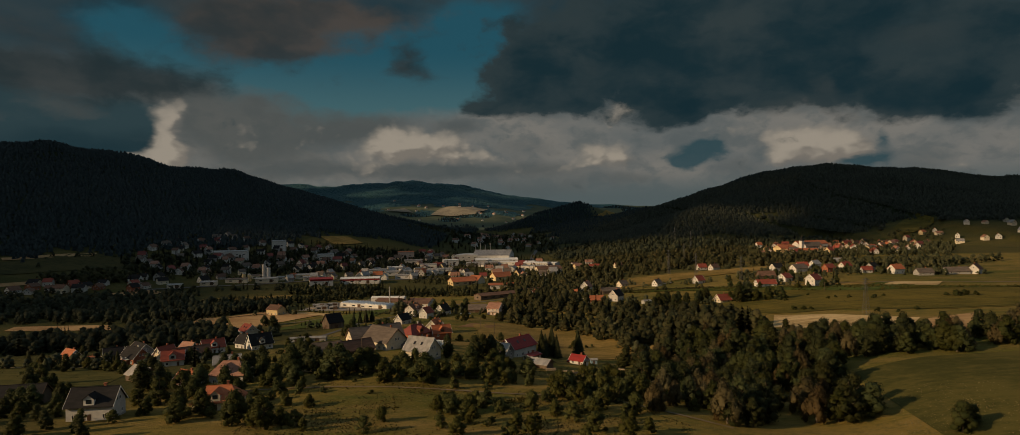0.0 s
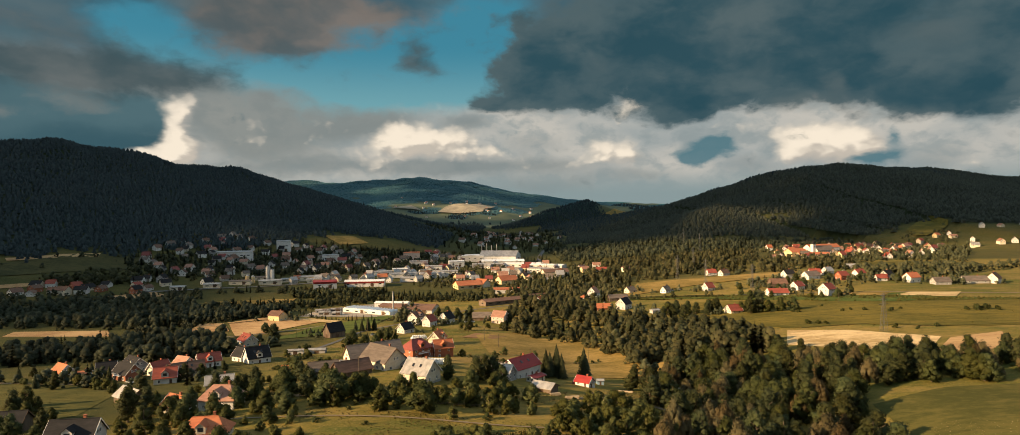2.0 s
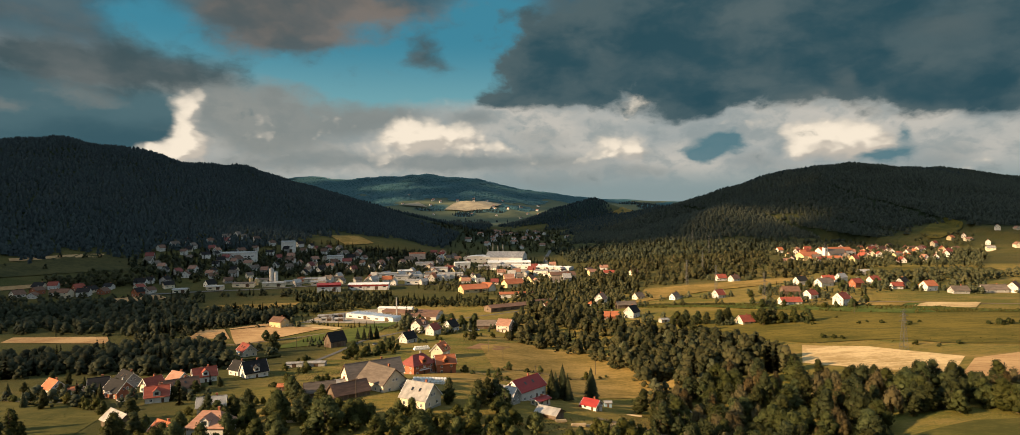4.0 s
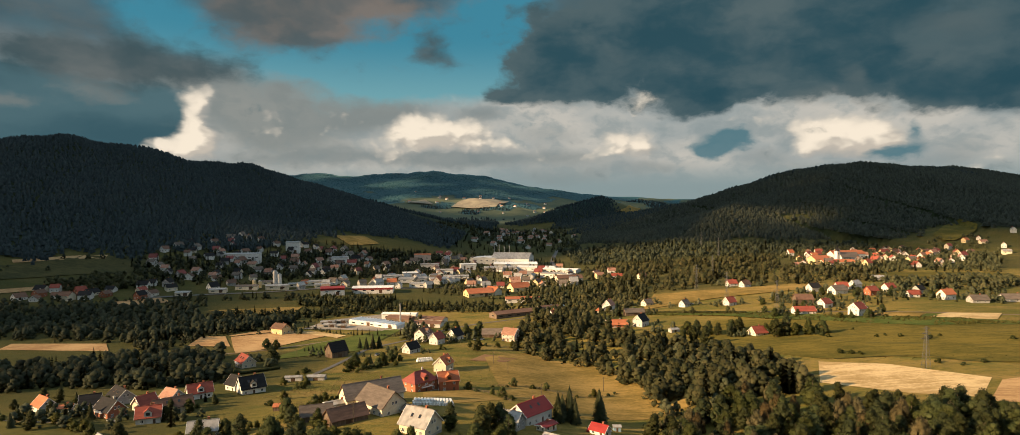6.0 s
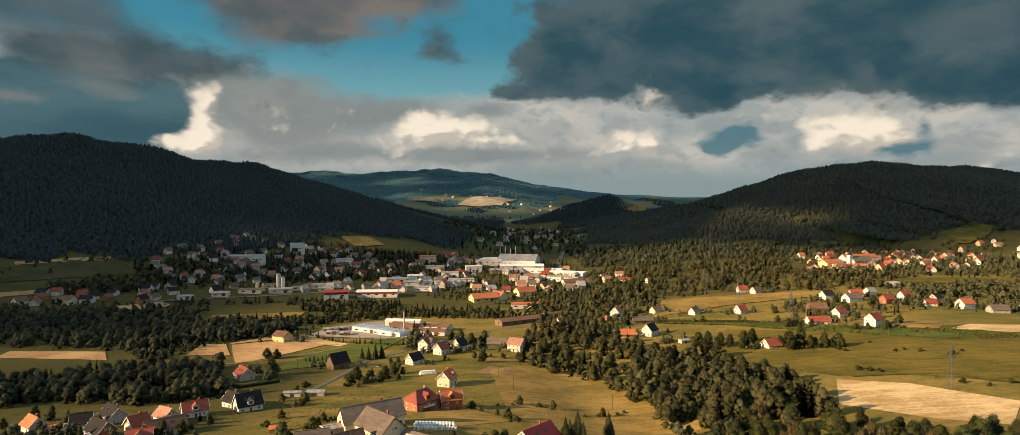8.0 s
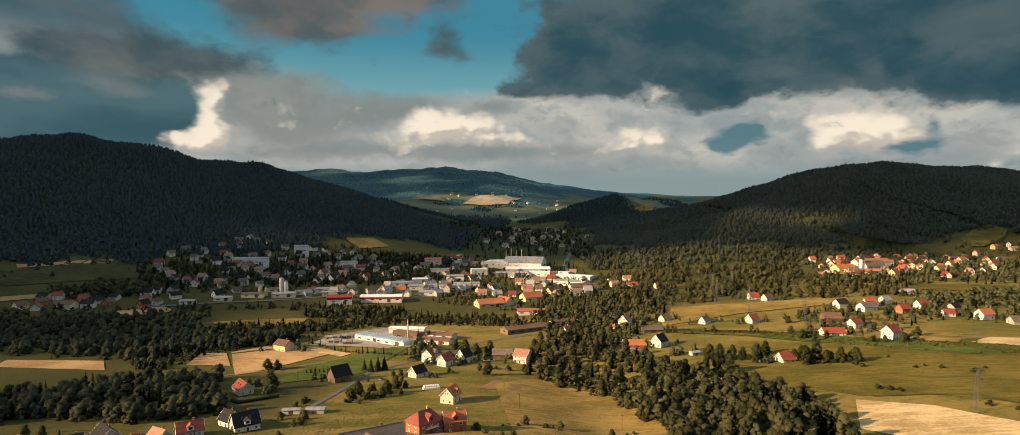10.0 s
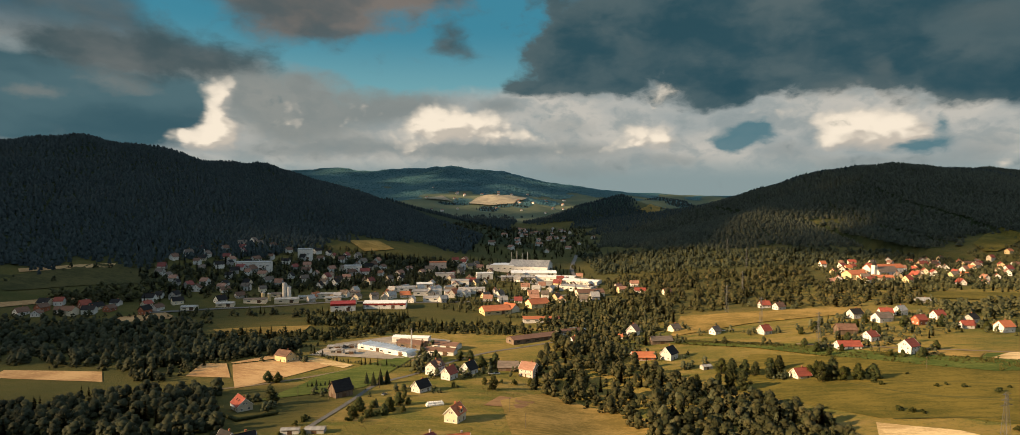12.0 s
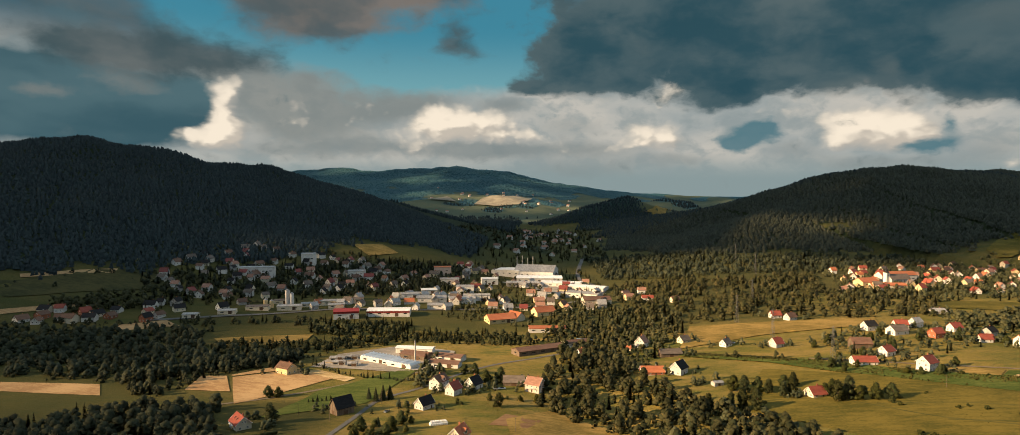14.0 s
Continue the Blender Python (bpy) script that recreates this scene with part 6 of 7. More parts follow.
grove([(-66, 176), (-30, 178), (-30, 160), (-66, 160)], 8.0, 42, ["fruit", "bush"], "orchard trees", (0.6, 1.0), 0.6)
grove([(-240, 325), (-150, 335), (-125, 320), (-130, 285), (-160, 262), (-210, 270), (-245, 300)], 11, 39, ["dark", "fruit", "spruce", "bush"], "garden trees", (0.35, 0.65), 0.6)
grove([(-115, 418), (-80, 438), (-76, 400), (-108, 392)], 7.0, 41, ["fruit", "spruce", "broad", "fruit"], "trees by the lane", (0.5, 0.9), 0.75)
for ring, step, seed, kinds, group, size, keep in (
        ([(-67, 235), (-42, 224), (-20, 224), (9, 229), (11, 247), (-22, 242), (-46, 241), (-71, 251)], 5.4, 81, ["fruit"], "orchard trees", (0.7, 1.25), 0.9),
        ([(-22, 181), (-22, 197), (-6, 203), (0, 185), (-1, 179)], 5.5, 82, ["fruit", "fruit", "bush"], "orchard trees", (0.7, 1.2), 0.9),
        ([(10, 217), (17, 236), (44, 251), (50, 235), (42, 203), (27, 191), (14, 199)], 5.8, 83, ["fruit", "fruit", "bush"], "orchard trees", (0.8, 1.3), 0.9),
        ([(46, 205), (61, 241), (81, 256), (59, 187), (40, 181)], 6.4, 84, ["fruit", "fruit", "willow"], "trees of the brook wood", (0.6, 1.0), 0.85),
        ([(-162, 203), (-182, 239), (-172, 244), (-143, 206), (-136, 185), (-147, 185)], 6.5, 85, ["dark", "broad", "dark", "fruit"], "garden trees", (0.45, 0.75), 0.6)):
    grove(ring, step, seed, kinds, group, size, keep)
# gardens round the farther houses
garden = []
garden_rng = random.Random(77)
for district, rows in HAMLETS.items():
    for x, y, w, l, *_ in rows:
        if y > 410:
            for _ in range(11):
                a = garden_rng.uniform(-0.6, 3.6)
                r = l * 0.5 + garden_rng.uniform(4.5, 13)
                garden.append((x + math.cos(a) * r, y + math.sin(a) * r * 0.9))
wood("garden_trees", "fruit and shade trees in the gardens", np.array(garden), 16, ["town", "bush", "town"], (0.32, 0.72))
wood("field_hedge", "line of bushes and trees between the fields", np.array([(100 + i * 3.4, 596 - i * 1.72 + garden_rng.uniform(-2, 2)) for i in range(24)]), 17, ["bush", "bush", "fine"], (0.3, 0.7))
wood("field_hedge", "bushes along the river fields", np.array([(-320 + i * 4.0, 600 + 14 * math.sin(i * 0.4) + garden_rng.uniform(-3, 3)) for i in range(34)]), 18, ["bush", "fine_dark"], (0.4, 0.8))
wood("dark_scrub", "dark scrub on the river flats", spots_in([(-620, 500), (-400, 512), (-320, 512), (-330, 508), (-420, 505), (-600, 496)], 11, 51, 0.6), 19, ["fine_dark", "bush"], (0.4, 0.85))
wood("dark_scrub", "dark scrub between river and village", spots_in([(-560, 640), (-430, 655), (-330, 690), (-250, 700), (-250, 720), (-380, 690), (-540, 660)], 8, 52, 0.75), 20, ["broad", "bush"], (0.4, 0.8))
wood("dark_scrub", "dark trees on the shaded slope", spots_in([(-700, 800), (-500, 880), (-460, 840), (-560, 760), (-700, 700)], 26, 53, 0.4), 21, ["broad", "bush"], (0.4, 0.9))


def infill(label, ring, step, seed, keep, size, front=26.0):
    """Trees between houses, leaving the house fronts open."""
    homes = np.array(TAKEN + [(r[0], r[1]) for rows in HAMLETS.values() for r in rows], dtype=float)
    p = spots_in(ring, step, seed, keep)
    dx = np.abs(p[:, None, 0] - homes[None, :, 0])
    dy = homes[None, :, 1] - p[:, None, 1]
    rng = np.random.default_rng(seed)
    blocked = ((dx < 7.5) & (dy > -9) & (dy < front)).any(1) & (rng.uniform(0, 1, len(p)) < 0.88)
    near = ((dx < 8.5) & (np.abs(dy) < 8.5)).any(1)
    wood("garden_trees", label, p[~blocked & ~near], seed, ["town", "town", "town", "spruce"], size)


infill("dark trees crowding the village on the shaded slope", [(-514, 831), (-398, 945), (-202, 1118), (-134, 1113), (-120, 932), (-223, 866), (-323, 831), (-419, 750), (-445, 737)], 6.6, 71, 0.95, (0.5, 0.9), 9.0)
infill("trees among sheds and houses by the railway", [(-14, 752), (34, 867), (129, 738), (122, 665), (79, 582), (42, 537), (7, 591)], 8.5, 72, 0.9, (0.5, 0.95))
infill("trees and hedges round the hamlet", [(204, 611), (264, 647), (350, 639), (447, 638), (391, 563), (314, 578), (255, 534), (213, 528)], 8.5, 73, 0.8, (0.4, 0.75))
infill("dark trees behind the hamlet", [(-242, 301), (-203, 298), (-179, 299), (-162, 346), (-143, 313), (-131, 281), (-162, 271), (-230, 286)], 7.0, 79, 0.85, (0.45, 0.8), 12.0)
infill("dark trees by the stubble fields", [(-294, 483), (-314, 522), (-282, 558), (-244, 590), (-229, 561), (-255, 521), (-258, 485)], 6.5, 74, 0.95, (0.5, 0.85))
infill("trees beside the works", [(-95, 506), (-74, 498), (-90, 587), (-104, 603)], 7.0, 75, 0.95, (0.6, 0.95), 0.0)
infill("trees in front of the yellow store", [(-147, 830), (-89, 903), (-25, 845), (-20, 702), (-71, 734), (-126, 758)], 8.0, 76, 0.85, (0.45, 0.8))
infill("trees among the houses below the church", [(312, 792), (456, 797), (563, 801), (752, 1059), (616, 1098), (406, 996)], 10.0, 77, 0.8, (0.5, 0.9))
wood("yard_hedge", "bushy hedge in front of the timber yard", np.array([(x0 + (x1 - x0) * s / 14 + garden_rng.uniform(-1, 1), y0 + (y1 - y0) * s / 14 + garden_rng.uniform(-1.5, 1.5)) for (x0, y0), (x1, y1) in
     ((((-192, 569), (-155, 540)), ((-155, 540), (-109, 524)), ((-109, 524), (-90, 531)))) for s in range(14)]), 78, ["bush", "bush", "spruce"], (0.35, 0.6))
for kind, size, places in (('dark', 1.0, [(93, 458), (103, 453), (111, 455), (119, 453), (142, 476), (148, 479), (168, 461), (175, 464), (-34, 467)]), ('broad', 0.85, [(166, 474), (180, 461), (189, 461), (199, 461), (-66, 543), (-58, 542), (-46, 518), (-37, 522), (-183, 486), (-189, 486)]), ('spruce', 0.75, [(-120, 482), (-114, 477), (-110, 480), (-106, 482), (-92, 542)])):
    for i, (x, y) in enumerate(places):
        plant(kind, x, y, size * (0.85 + 0.09 * (i % 4)), i * 3 + 1, i * 71, "trees by the fields")
for i, (x, y) in enumerate([(-55, 220), (-45, 221), (-19, 211), (-8, 212), (1, 221), (7, 223), (56, 262), (67, 272), (-44, 262)]):
    plant("fruit" if i % 3 else "bush", x, y, 0.5 + 0.12 * (i % 4), i, i * 50, "orchard trees")
scrub_rng = random.Random(5)
for line in ([(-18, 356), (2, 362), (28, 352), (46, 366)], [(-30, 345), (-12, 330), (-2, 312)], [(-116, 300), (-112, 330), (-118, 372)], [(-100, 288), (-88, 305), (-86, 330)], [(-108, 392), (-92, 408), (-84, 430), (-90, 460)],
             [(-235, 297), (-205, 286), (-178, 276), (-160, 268)], [(-60, 470), (-40, 484), (-4, 484)], [(30, 262), (44, 250), (52, 236)], [(-128, 360), (-130, 385), (-126, 410)], [(-12, 300), (6, 300), (24, 312)]):
    for (ax, ay), (bx, by) in zip(line, line[1:]):
        for k in range(max(2, int(math.hypot(bx - ax, by - ay) / 5.5))):
            f = scrub_rng.random()
            plant(scrub_rng.choice(("bush", "bush", "fruit")), ax + (bx - ax) * f + scrub_rng.uniform(-2, 2), ay + (by - ay) * f + scrub_rng.uniform(-2, 2), scrub_rng.uniform(0.45, 1.0), scrub_rng.randrange(60), scrub_rng.uniform(0, 360), "bushes along the lanes")
# unmown strips between the meadows
for i, line in enumerate(([(112, 468), (165, 466), (205, 424), (252, 402), (330, 382)], [(170, 386), (215, 380), (232, 358), (300, 352)], [(185, 452), (228, 448), (268, 436), (330, 436)], [(205, 420), (238, 412)],
                          [(240, 505), (300, 470), (380, 452)], [(130, 520), (190, 500), (240, 470)])):
    road("strip_%d" % (i + 1), "unmown strip of darker grass between the meadows", line, 1.7 - 0.2 * (i % 3), PASTURE, 0.35)

# ---- single trees, bushes and hedges ----
for i, (x, y, kind, size) in enumerate((
        (-160, 427, "dark", 1.1), (-14, 260, "dark", 0.9), (-9, 268, "dark", 0.8), (-5, 259, "broad", 0.75), (-27, 264, "dark", 0.7), (148, 492, "broad", 0.9), (156, 498, "dark", 0.8),
        (172, 479, "broad", 0.75), (178, 466, "broad", 0.6), (188, 472, "fruit", 1.0), (117, 496, "broad", 1.0), (122, 489, "dark", 1.0), (130, 488, "broad", 0.9), (136, 486, "dark", 0.8),
        (114, 159, "broad", 0.7), (118, 163, "broad", 0.6), (14, 288, "spruce", 0.98), (19, 294, "spruce", 1.06), (16, 293, "spruce", 0.9), (21, 290, "spruce", 0.85), (32, 301, "spruce", 1.22))):
    plant(kind, x, y, size, i, i * 47.0, "single trees")
for i, (x, y, size) in enumerate((
        (194, 453, 1.1), (196, 447, 0.9), (221, 468, 0.7), (180, 399, 1.1), (184, 395, 1.0), (188, 392, 0.9), (221, 438, 0.8), (234, 434, 0.9), (244, 423, 1.2), (290, 408, 1.5), (296, 410, 1.6),
        (301, 405, 1.2), (211, 362, 0.9), (231, 357, 0.9), (218, 354, 0.7), (286, 412, 1.0), (255, 430, 0.7), (228, 440, 0.7), (-130, 399, 1.0), (-128, 396, 0.9), (-46, 205, 0.6), (-62, 208, 0.7))):
    plant("bush", x, y, size, i, i * 61.0, "bushes in the meadow")
for i, (x, y, kind, size) in enumerate((
        (233, 511, "fruit", 1.0), (241, 508, "broad", 0.5), (252, 507, "broad", 0.6), (258, 512, "broad", 0.5), (272, 525, "broad", 0.6), (264, 505, "bush", 1.2), (198, 522, "broad", 0.6), (210, 530, "broad", 0.5),
        (194, 533, "broad", 0.7), (203, 545, "broad", 0.7), (194, 554, "broad", 0.6), (228, 560, "broad", 0.6), (256, 570, "broad", 0.6), (262, 585, "broad", 0.7), (290, 600, "broad", 0.6), (300, 612, "broad", 0.7),
        (320, 600, "broad", 0.6), (350, 590, "broad", 0.6), (385, 585, "broad", 0.6), (330, 615, "broad", 0.7), (255, 605, "broad", 0.7), (270, 620, "broad", 0.7), (220, 600, "broad", 0.7), (205, 590, "broad", 0.6))):
    plant(kind, x, y, size, i, i * 83.0, "trees of the hamlet across the fields")
for i, (x, y, kind, size) in enumerate((
        (-150, 186, "dark", 0.55), (-144, 184, "broad", 0.5), (-138, 183, "dark", 0.45), (-134, 186, "broad", 0.42), (-122, 178, "fruit", 0.7), (-113, 178, "fruit", 0.8), (-109, 186, "broad", 0.5), (-118, 199, "fruit", 1.0),
        (-126, 215, "dark", 0.95), (-131, 224, "broad", 0.9), (-128, 230, "dark", 0.8), (-145, 254, "dark", 0.7), (-164, 265, "broad", 0.5), (-153, 300, "dark", 0.55), (-146, 303, "broad", 0.5), (-161, 296, "fruit", 0.9),
        (-117, 238, "broad", 0.6), (-105, 240, "fruit", 1.0), (-192, 286, "fruit", 0.9), (-186, 283, "fruit", 0.8), (-178, 276, "fruit", 0.9), (-199, 293, "bush", 1.0), (-205, 297, "bush", 0.9),
        (-16, 246, "broad", 0.75), (-12, 266, "dark", 0.8), (-7, 252, "broad", 0.7), (-21, 240, "fruit", 1.1), (-26, 259, "broad", 0.6), (-2, 240, "fruit", 1.1))):
    plant(kind, x, y, size, i + 3, i * 71.0, "garden trees")
# conifers in a row by the grey house
for i in range(7):
    plant("spruce", -157 + i * 2.6, 473 + i * 1.0, 0.24 + 0.05 * (i % 3), i, i * 50.0, "row of small conifers")


def hedge(line, wide, tall, seed):
    """A clipped hedge along a line, rough with leaves."""
    rng = np.random.default_rng(seed)
    parts = []
    for (ax, ay), (bx, by) in zip(line, line[1:]):
        n = max(2, int(math.hypot(bx - ax, by - ay) / 0.9))
        for i in range(n):
            x, y = ax + (bx - ax) * i / n, ay + (by - ay) * i / n
            c = np.array([x, y, ground_z(x, y) + tall * 0.5])
            parts.append(rock(rng, c, np.array([wide, wide, tall * 0.6])))
            d = rng.normal(0, 1, (9, 3))
            d /= np.linalg.norm(d, axis=1, keepdims=True)
            parts.append(leaf_cards(rng, c + d * np.array([wide, wide, tall * 0.6]), d, 0.3))
    v, f = stack(parts)
    tagged(new("hedge", big_mesh("hedge", v, f, LEAF_DARK)), "clipped dark green garden hedge", "hedge", "hedges")


hedge([(-199, 419), (-175, 402), (-165, 394), (-148, 408)], 1.0, 1.8, 1)
hedge([(100, 594), (163, 566), (180, 556)], 1.2, 2.0, 2)

# ---- silage bales ----


def bale_mesh():
    v, f = drum(0.62, 0.62, -0.6, 0.6, 14)
    bm = bmesh.new()
    vs = [bm.verts.new(q) for q in v]
    for g in f:
        bm.faces.new([vs[i] for i in g])
    bmesh.ops.bevel(bm, geom=[e for e in bm.edges if abs(e.verts[0].co.z - e.verts[1].co.z) < 0.01], offset=0.12, segments=2, affect="EDGES")
    me = bpy.data.meshes.new("silage_bale")
    bm.to_mesh(me)
    bm.free()
    me.materials.append(BALE)
    return me


BALE_MESH = bale_mesh()


def bales(x0, y0, columns, rows, layers, yaw, seed):
    rng = random.Random(seed)
    turn = pose(x0, y0, 0, 0, 0, yaw)
    for k in range(layers):
        for i in range(columns - k):
            for j in range(rows - k):
                p = turn @ Vector((i * 1.32 + k * 0.66 + rng.uniform(-0.08, 0.08), j * 1.32 + k * 0.66 + rng.uniform(-0.08, 0.08), 0))
                ob = new("silage_bale", BALE_MESH)
                ob.matrix_basis = pose(p.x, p.y, ground_z(p.x, p.y) + 0.56 + k * 1.1, 0, 0, rng.uniform(0, 90))
                tagged(ob, "white plastic-wrapped silage bale in a stack", "silage bale", "silage bales")


bales(-45, 291, 13, 5, 2, 12, 1)
bales(-68, 426, 8, 3, 2, 20, 2)

# ---- pylons, poles and fences ----


def bar(a, b, r):
    a, b = Vector(a), Vector(b)
    d = (b - a).normalized()
    u = d.orthogonal().normalized() * r
    w = d.cross(u)
    v = [p + s * u + q * w for p in (a, b) for s, q in ((-1, -1), (1, -1), (1, 1), (-1, 1))]
    return [tuple(q) for q in v], [(0, 1, 5, 4), (1, 2, 6, 5), (2, 3, 7, 6), (3, 0, 4, 7), (3, 2, 1, 0), (4, 5, 6, 7)]


def pylon(x, y, tall, yaw):
    """A lattice mast with three cross arms."""
    base = new("power_pylon")
    base.matrix_basis = pose(x, y, ground_z(x, y), 0, 0, yaw)
    half = lambda z: 1.25 * (1 - z / tall) ** 0.9 + 0.22
    corners = [(-1, -1), (1, -1), (1, 1), (-1, 1)]
    for a, b in corners:
        piece("leg", mesh_from("leg", *bar((a * half(-1), b * half(-1), -1), (a * half(tall * 0.98), b * half(tall * 0.98), tall), 0.06), STEEL), base)
    web = []
    z = 0.0
    while z < tall * 0.93:
        up = z + 2.2 * half(z) * 0.8
        for i in range(4):
            (a, b), (c, d) = corners[i], corners[(i + 1) % 4]
            web.append(bar((a * half(z), b * half(z), z), (c * half(up), d * half(up), up), 0.03))
            web.append(bar((c * half(z), d * half(z), z), (a * half(up), b * half(up), up), 0.03))
        z = up
    piece("bracing", mesh_from("bracing", *joined(*web), STEEL), base)
    for f, arm in ((0.72, 3.6), (0.84, 3.0), (0.95, 2.4)):
        piece("cross_arm", mesh_from("cross_arm", *joined(bar((-arm, 0, tall * f), (arm, 0, tall * f), 0.08), bar((-arm, 0, tall * f), (0, 0, tall * f + 1.2), 0.06), bar((arm, 0, tall * f), (0, 0, tall * f + 1.2), 0.06)), STEEL), base)
    tagged(base, "grey steel lattice power pylon in the fields", "power pylon", "power pylons")
    return base


for x, y, tall, yaw in ((199, 352, 21, 20), (200, 544, 27, 20), (182, 615, 28, 20), (176, 697, 27, 20), (219, 790, 26, 30), (296, 1027, 30, 30), (310, 1180, 30, 30)):
    pylon(x, y, tall, yaw)


def pole(x, y, tall):
    base = new("utility_pole")
    base.matrix_basis = pose(x, y, ground_z(x, y), 0, 0, 30)
    piece("post", mesh_from("post", *drum(0.16, 0.11, -1, tall, 8), BARK), base)
    piece("cross_arm", mesh_from("cross_arm", *box(-0.7, -0.05, tall - 0.5, 0.7, 0.05, tall - 0.38), BARK), base)
    tagged(base, "weathered wooden utility pole", "utility pole", "utility poles")


for x, y in ((-62, 262), (-88, 246), (8, 330), (42, 372), (-10, 392), (-150, 440), (-128, 432), (-20, 420), (96, 520), (240, 480), (-108, 470)):
    pole(x, y, 8.0)


def fence(line, gap, tall):
    """Posts and two rails."""
    base = new("fence")
    x0, y0 = line[0]
    post = mesh_from("post", *drum(0.07, 0.06, -0.4, tall, 6), BARK)
    last = None
    for (ax, ay), (bx, by) in zip(line, line[1:]):
        n = max(1, int(math.hypot(bx - ax, by - ay) / gap))
        for i in range(n):
            x, y = ax + (bx - ax) * i / n, ay + (by - ay) * i / n
            p = Vector((x, y, ground_z(x, y)))
            piece("post", post, base, Matrix.Translation(p))
            if last is not None:
                for z in (tall * 0.5, tall * 0.9):
                    piece("rail", mesh_from("rail", *bar(last + Vector((0, 0, z)), p + Vector((0, 0, z)), 0.045), BARK), base)
            last = p
    tagged(base, "weathered wooden post-and-rail fence round the pasture", "fence", "fences")


fence([(-78, 245), (-56, 231), (-37, 226), (-15, 225), (2, 224)], 3.5, 1.2)
fence([(-18, 356), (0, 362), (28, 352), (44, 362)], 4.0, 1.2)
fence([(-30, 345), (-12, 330), (-4, 312)], 3.0, 1.3)

# ---- clutter by the red-roofed shed ----


def timber_pile(x, y, l, rows, yaw, seed):
    base = new("timber_pile")
    base.matrix_basis = pose(x, y, ground_z(x, y), 0, 0, yaw)
    rng = random.Random(seed)
    for k in range(rows):
        for j in range(rows + 2 - k):
            piece("plank", PLANK, base, pose(rng.uniform(-0.2, 0.2), j * 0.34 + k * 0.15, 0.1 + k * 0.2, 0, 0, rng.uniform(-3, 3)) @ Matrix.Diagonal((l, 1, 1, 1)))
    tagged(base, "pile of pale sawn planks on the grass", "timber pile", "timber piles")


PLANK = mesh_from("plank", *box(-0.5, -0.15, -0.09, 0.5, 0.15, 0.09), plain("sawn_timber", (0.30, 0.22, 0.13), (0.50, 0.39, 0.25), 2.0))
for i, (x, y, l, rows, yaw) in enumerate(((16, 250, 4, 4, 15), (22, 246, 5, 5, 5), (27, 248, 4, 4, 30), (32, 249, 5, 3, -10), (36, 254, 4, 3, 20), (-78, 238, 5, 3, 0), (-64, 240, 4, 3, 25), (47, 277, 6, 2, -20),
                                          (-168, 572, 5, 6, 5), (-163, 578, 5, 6, 20), (-173, 577, 5, 5, -5), (-150, 572, 6, 6, 10), (-180, 572, 5, 5, 0))):
    timber_pile(x, y, l, rows, yaw, i)


def car(x, y, yaw, paint, words, long=4.2, tall=1.45):
    """A parked car: body, cabin with glass, four wheels."""
    base = new("car")
    base.matrix_basis = pose(x, y, ground_z(x, y) + 0.02, 0, 0, yaw)
    a, w = long / 2, 0.86
    side = [(-a, 0.35), (-a, 0.85), (-a * 0.55, 0.92), (a * 0.45, 0.9), (a, 0.72), (a, 0.35)]
    v = [(x_, s * w, z_) for s in (-1, 1) for x_, z_ in side]
    f = [tuple(range(6)), tuple(range(11, 5, -1))] + [(i, (i + 6), (i + 1) % 6 + 6, (i + 1) % 6) for i in range(6)]
    piece("body", mesh_from("body", v, f, paint), base)
    c = [(-a * 0.85, 0.86), (-a * 0.62, tall), (a * 0.1, tall), (a * 0.45, 0.88)]
    v = [(x_, s * w * (0.94 if z_ < 1 else 0.76), z_) for s in (-1, 1) for x_, z_ in c]
    piece("cabin", mesh_from("cabin", v, [(0, 1, 2, 3), (7, 6, 5, 4), (0, 4, 5, 1), (1, 5, 6, 2), (2, 6, 7, 3), (3, 7, 4, 0)], GLASS), base, label="dark window glass")
    for x_ in (-a * 0.6, a * 0.6):
        for s in (-1, 1):
            piece("wheel", WHEEL, base, pose(x_, s * w * 0.95, 0.31, 90))
    tagged(base, words, "car", "parked cars")


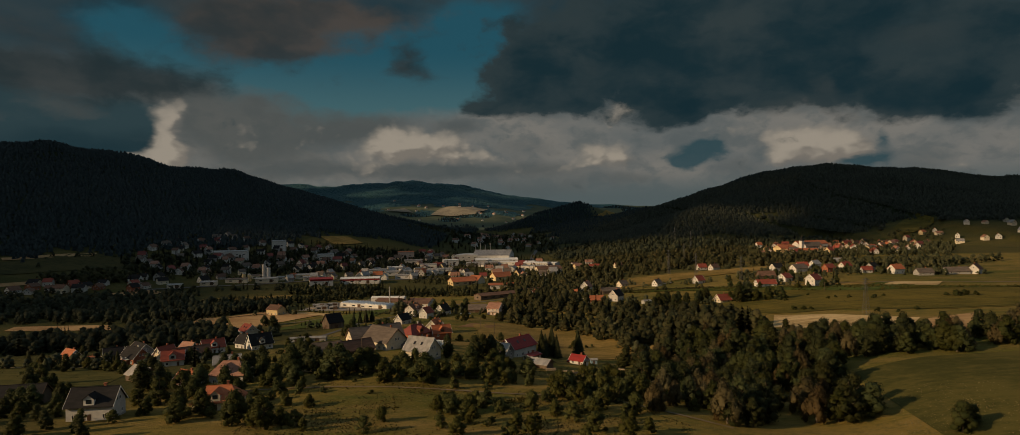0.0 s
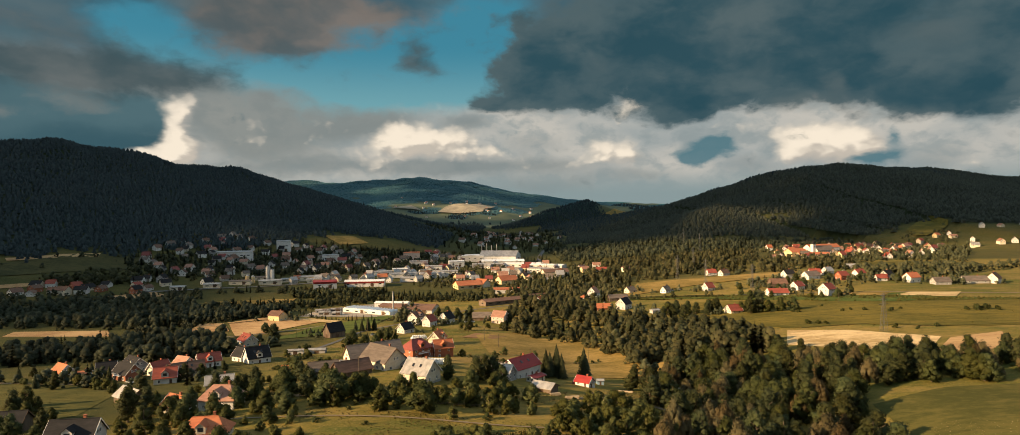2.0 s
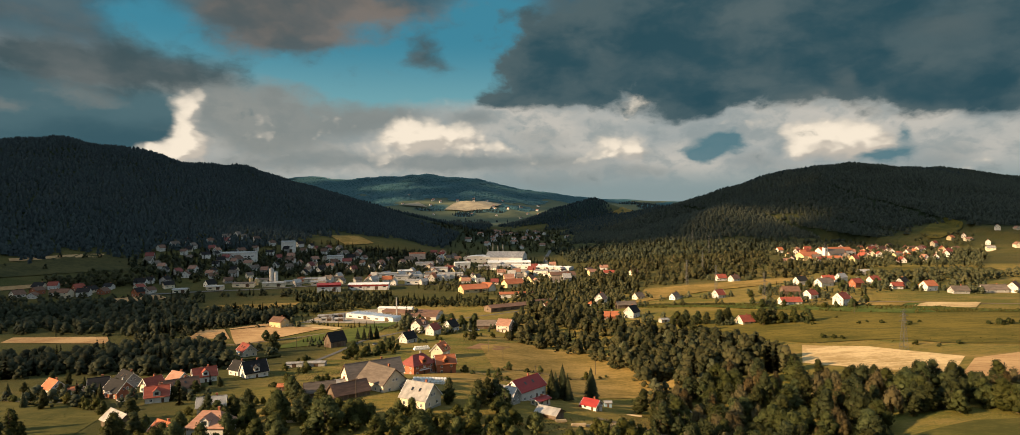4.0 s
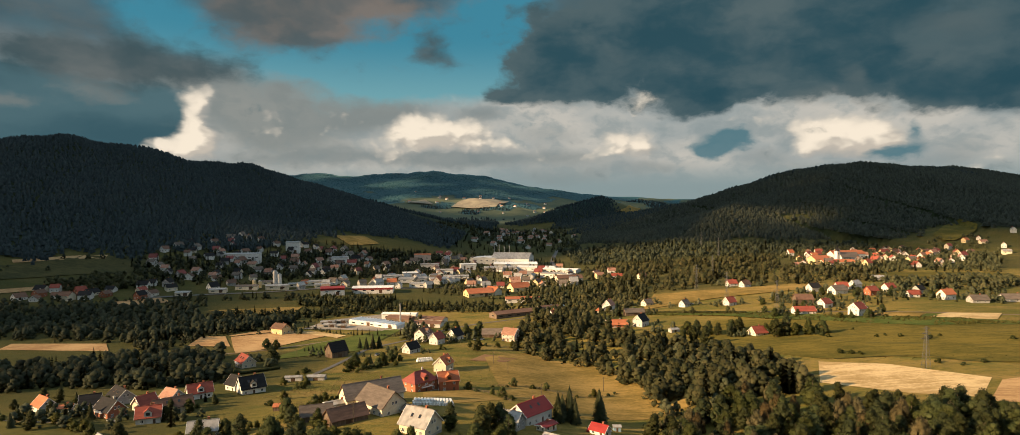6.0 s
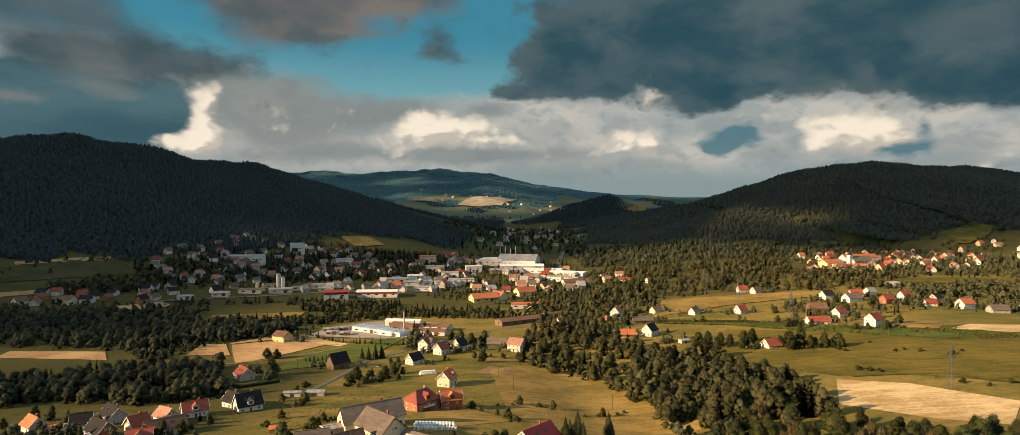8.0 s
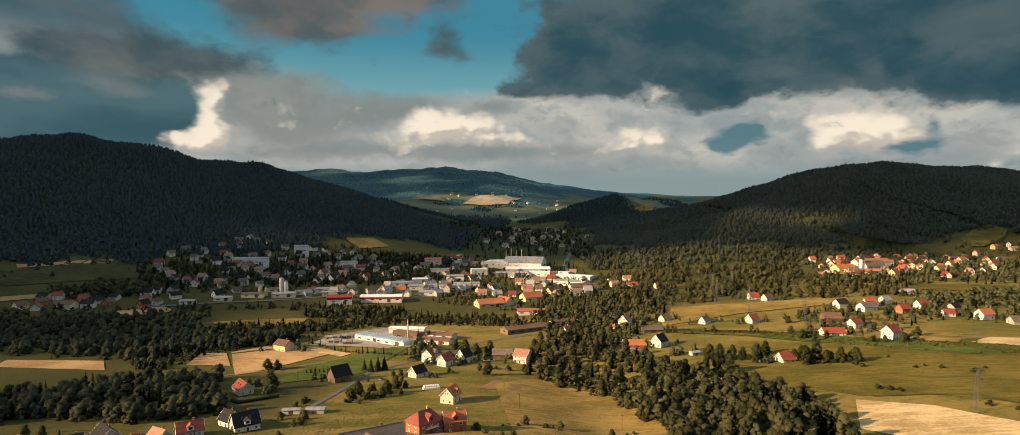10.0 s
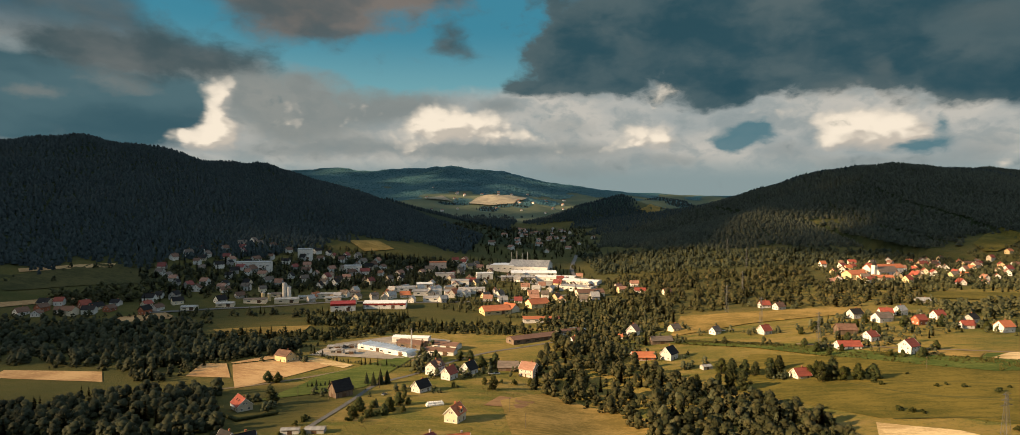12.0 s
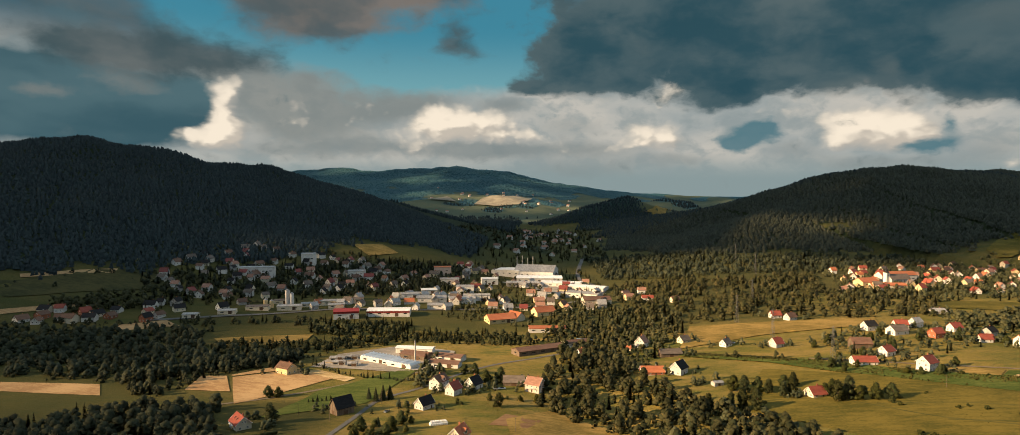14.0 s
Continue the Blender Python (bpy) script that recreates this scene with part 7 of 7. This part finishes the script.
WHEEL = mesh_from("wheel", *drum(0.31, 0.31, -0.1, 0.1, 12), plain("tyre_rubber", (0.02, 0.02, 0.02), (0.04, 0.04, 0.04), 3.0))
SILVER = plain("silver_paint", (0.4, 0.4, 0.4), (0.5, 0.5, 0.5), 1.0, 0.35, 0.0, (1, 1, 1), 0.5)
WHITE_PAINT = plain("white_car_paint", (0.7, 0.7, 0.7), (0.8, 0.8, 0.8), 1.0, 0.3)
RED_PAINT = plain("red_car_paint", (0.3, 0.02, 0.02), (0.38, 0.03, 0.03), 1.0, 0.3)
for x, y, yaw, paint, words in ((12, 288, 20, SILVER, "silver car parked in the farmyard"), (26, 282, 80, RED_PAINT, "red car parked by the shed"), (66, 283, 30, WHITE_PAINT, "white van parked under the trees"),
                                (70, 285, 10, WHITE_PAINT, "white car parked under the trees"), (151, 619, 10, WHITE_PAINT, "white car parked by the house"), (159, 621, 40, SILVER, "silver car parked by the house"),
                                (-38, 505, 15, WHITE_PAINT, "white van parked on the grass"), (-34, 506, 5, WHITE_PAINT, "white car parked on the grass"), (-170, 287, -30, SILVER, "silver car parked by the house"),
                                (-100, 452, 70, SILVER, "silver car on the lane")):
    car(x, y, yaw, paint, words)


# ---- rough grass and weeds standing in the meadows ----


def tufts(name, label, ring, step, seed, mat, size, keep=0.8):
    """Upright sprays of grass or weeds, as one growth."""
    rng = np.random.default_rng(seed)
    p = spots_in(ring, step, seed, keep)
    patch = ripple(p[:, 0] * 1.0, p[:, 1] * 1.0, 9.0) + 0.6 * ripple(p[:, 1], p[:, 0], 3.7)
    p = p[patch > rng.uniform(-0.5, 0.9, len(p))]
    n = len(p)
    z = height(p[:, 0], p[:, 1])
    s = size * rng.uniform(0.5, 1.4, n)
    V, F = [], []
    for k in range(3):
        a = rng.uniform(0, 6.283, n)
        dx, dy = np.cos(a) * s, np.sin(a) * s
        lean = rng.normal(0, 0.35, (n, 2)) * s[:, None]
        V.append(np.stack([np.stack([p[:, 0] - dx, p[:, 1] - dy, z - 0.05], 1), np.stack([p[:, 0] + dx, p[:, 1] + dy, z - 0.05], 1),
                           np.stack([p[:, 0] + lean[:, 0] + dx * 0.4, p[:, 1] + lean[:, 1] + dy * 0.4, z + s * rng.uniform(0.8, 1.6, n)], 1)], 1).reshape(-1, 3))
    v = np.concatenate(V)
    tagged(new(name, big_mesh(name, v, np.arange(len(v)).reshape(-1, 3), mat)), label, "grass", kind="stuff")


NEAR = [(-75, 150), (-70, 222), (-20, 214), (30, 204), (48, 170), (45, 120), (-70, 120)]
tufts("dry_grass", "tall dry grass in the near meadow", NEAR, 0.8, 1, TUFT, 0.2)
tufts("weeds", "dark green weeds in the near meadow", NEAR, 1.0, 2, WEED, 0.22, 0.7)
tufts("dry_grass", "rough grass beside the sheds", [(30, 262), (48, 285), (60, 262), (66, 232), (34, 232), (0, 236), (-4, 250)], 0.8, 3, TUFT, 0.25)
tufts("weeds", "rough grass on the grazed pasture", [(-250, 318), (-205, 292), (-160, 262), (-150, 225), (-175, 190), (-260, 180)], 1.2, 4, WEED, 0.2, 0.7)
tufts("dry_grass", "rough grass in the middle pasture", [(-110, 300), (-70, 310), (-55, 345), (-80, 395), (-125, 400), (-135, 340)], 1.1, 5, TUFT, 0.28, 0.8)
tufts("dry_grass", "rough grass on the dry meadow", [(-30, 350), (-60, 420), (-40, 480), (0, 470), (55, 425), (52, 335), (10, 305)], 1.4, 6, TUFT, 0.25, 0.7)
tufts("weeds", "tall weeds along the field edges", [(108, 458), (150, 540), (236, 500), (345, 470), (345, 380), (245, 352), (165, 390)], 3.0, 7, WEED, 0.35, 0.6)
tufts("dry_grass", "rough grass on the meadow behind the wood", [(105, 200), (150, 195), (175, 175), (150, 140), (100, 150)], 0.9, 8, TUFT, 0.2, 0.7)
tufts("maize", "tall dark green maize in the strip", [(100, 600), (163, 570), (183, 559), (245, 514), (340, 480), (420, 470), (420, 462), (272, 466), (228, 498), (194, 522), (158, 556), (100, 588)], 1.1, 9, WEED, 0.9, 1.0)
tufts("weeds", "rough strip of weeds across the near meadow", [(-40, 188), (-12, 198), (6, 200), (4, 194), (-14, 190), (-38, 182)], 0.6, 10, WEED, 0.35, 1.0)
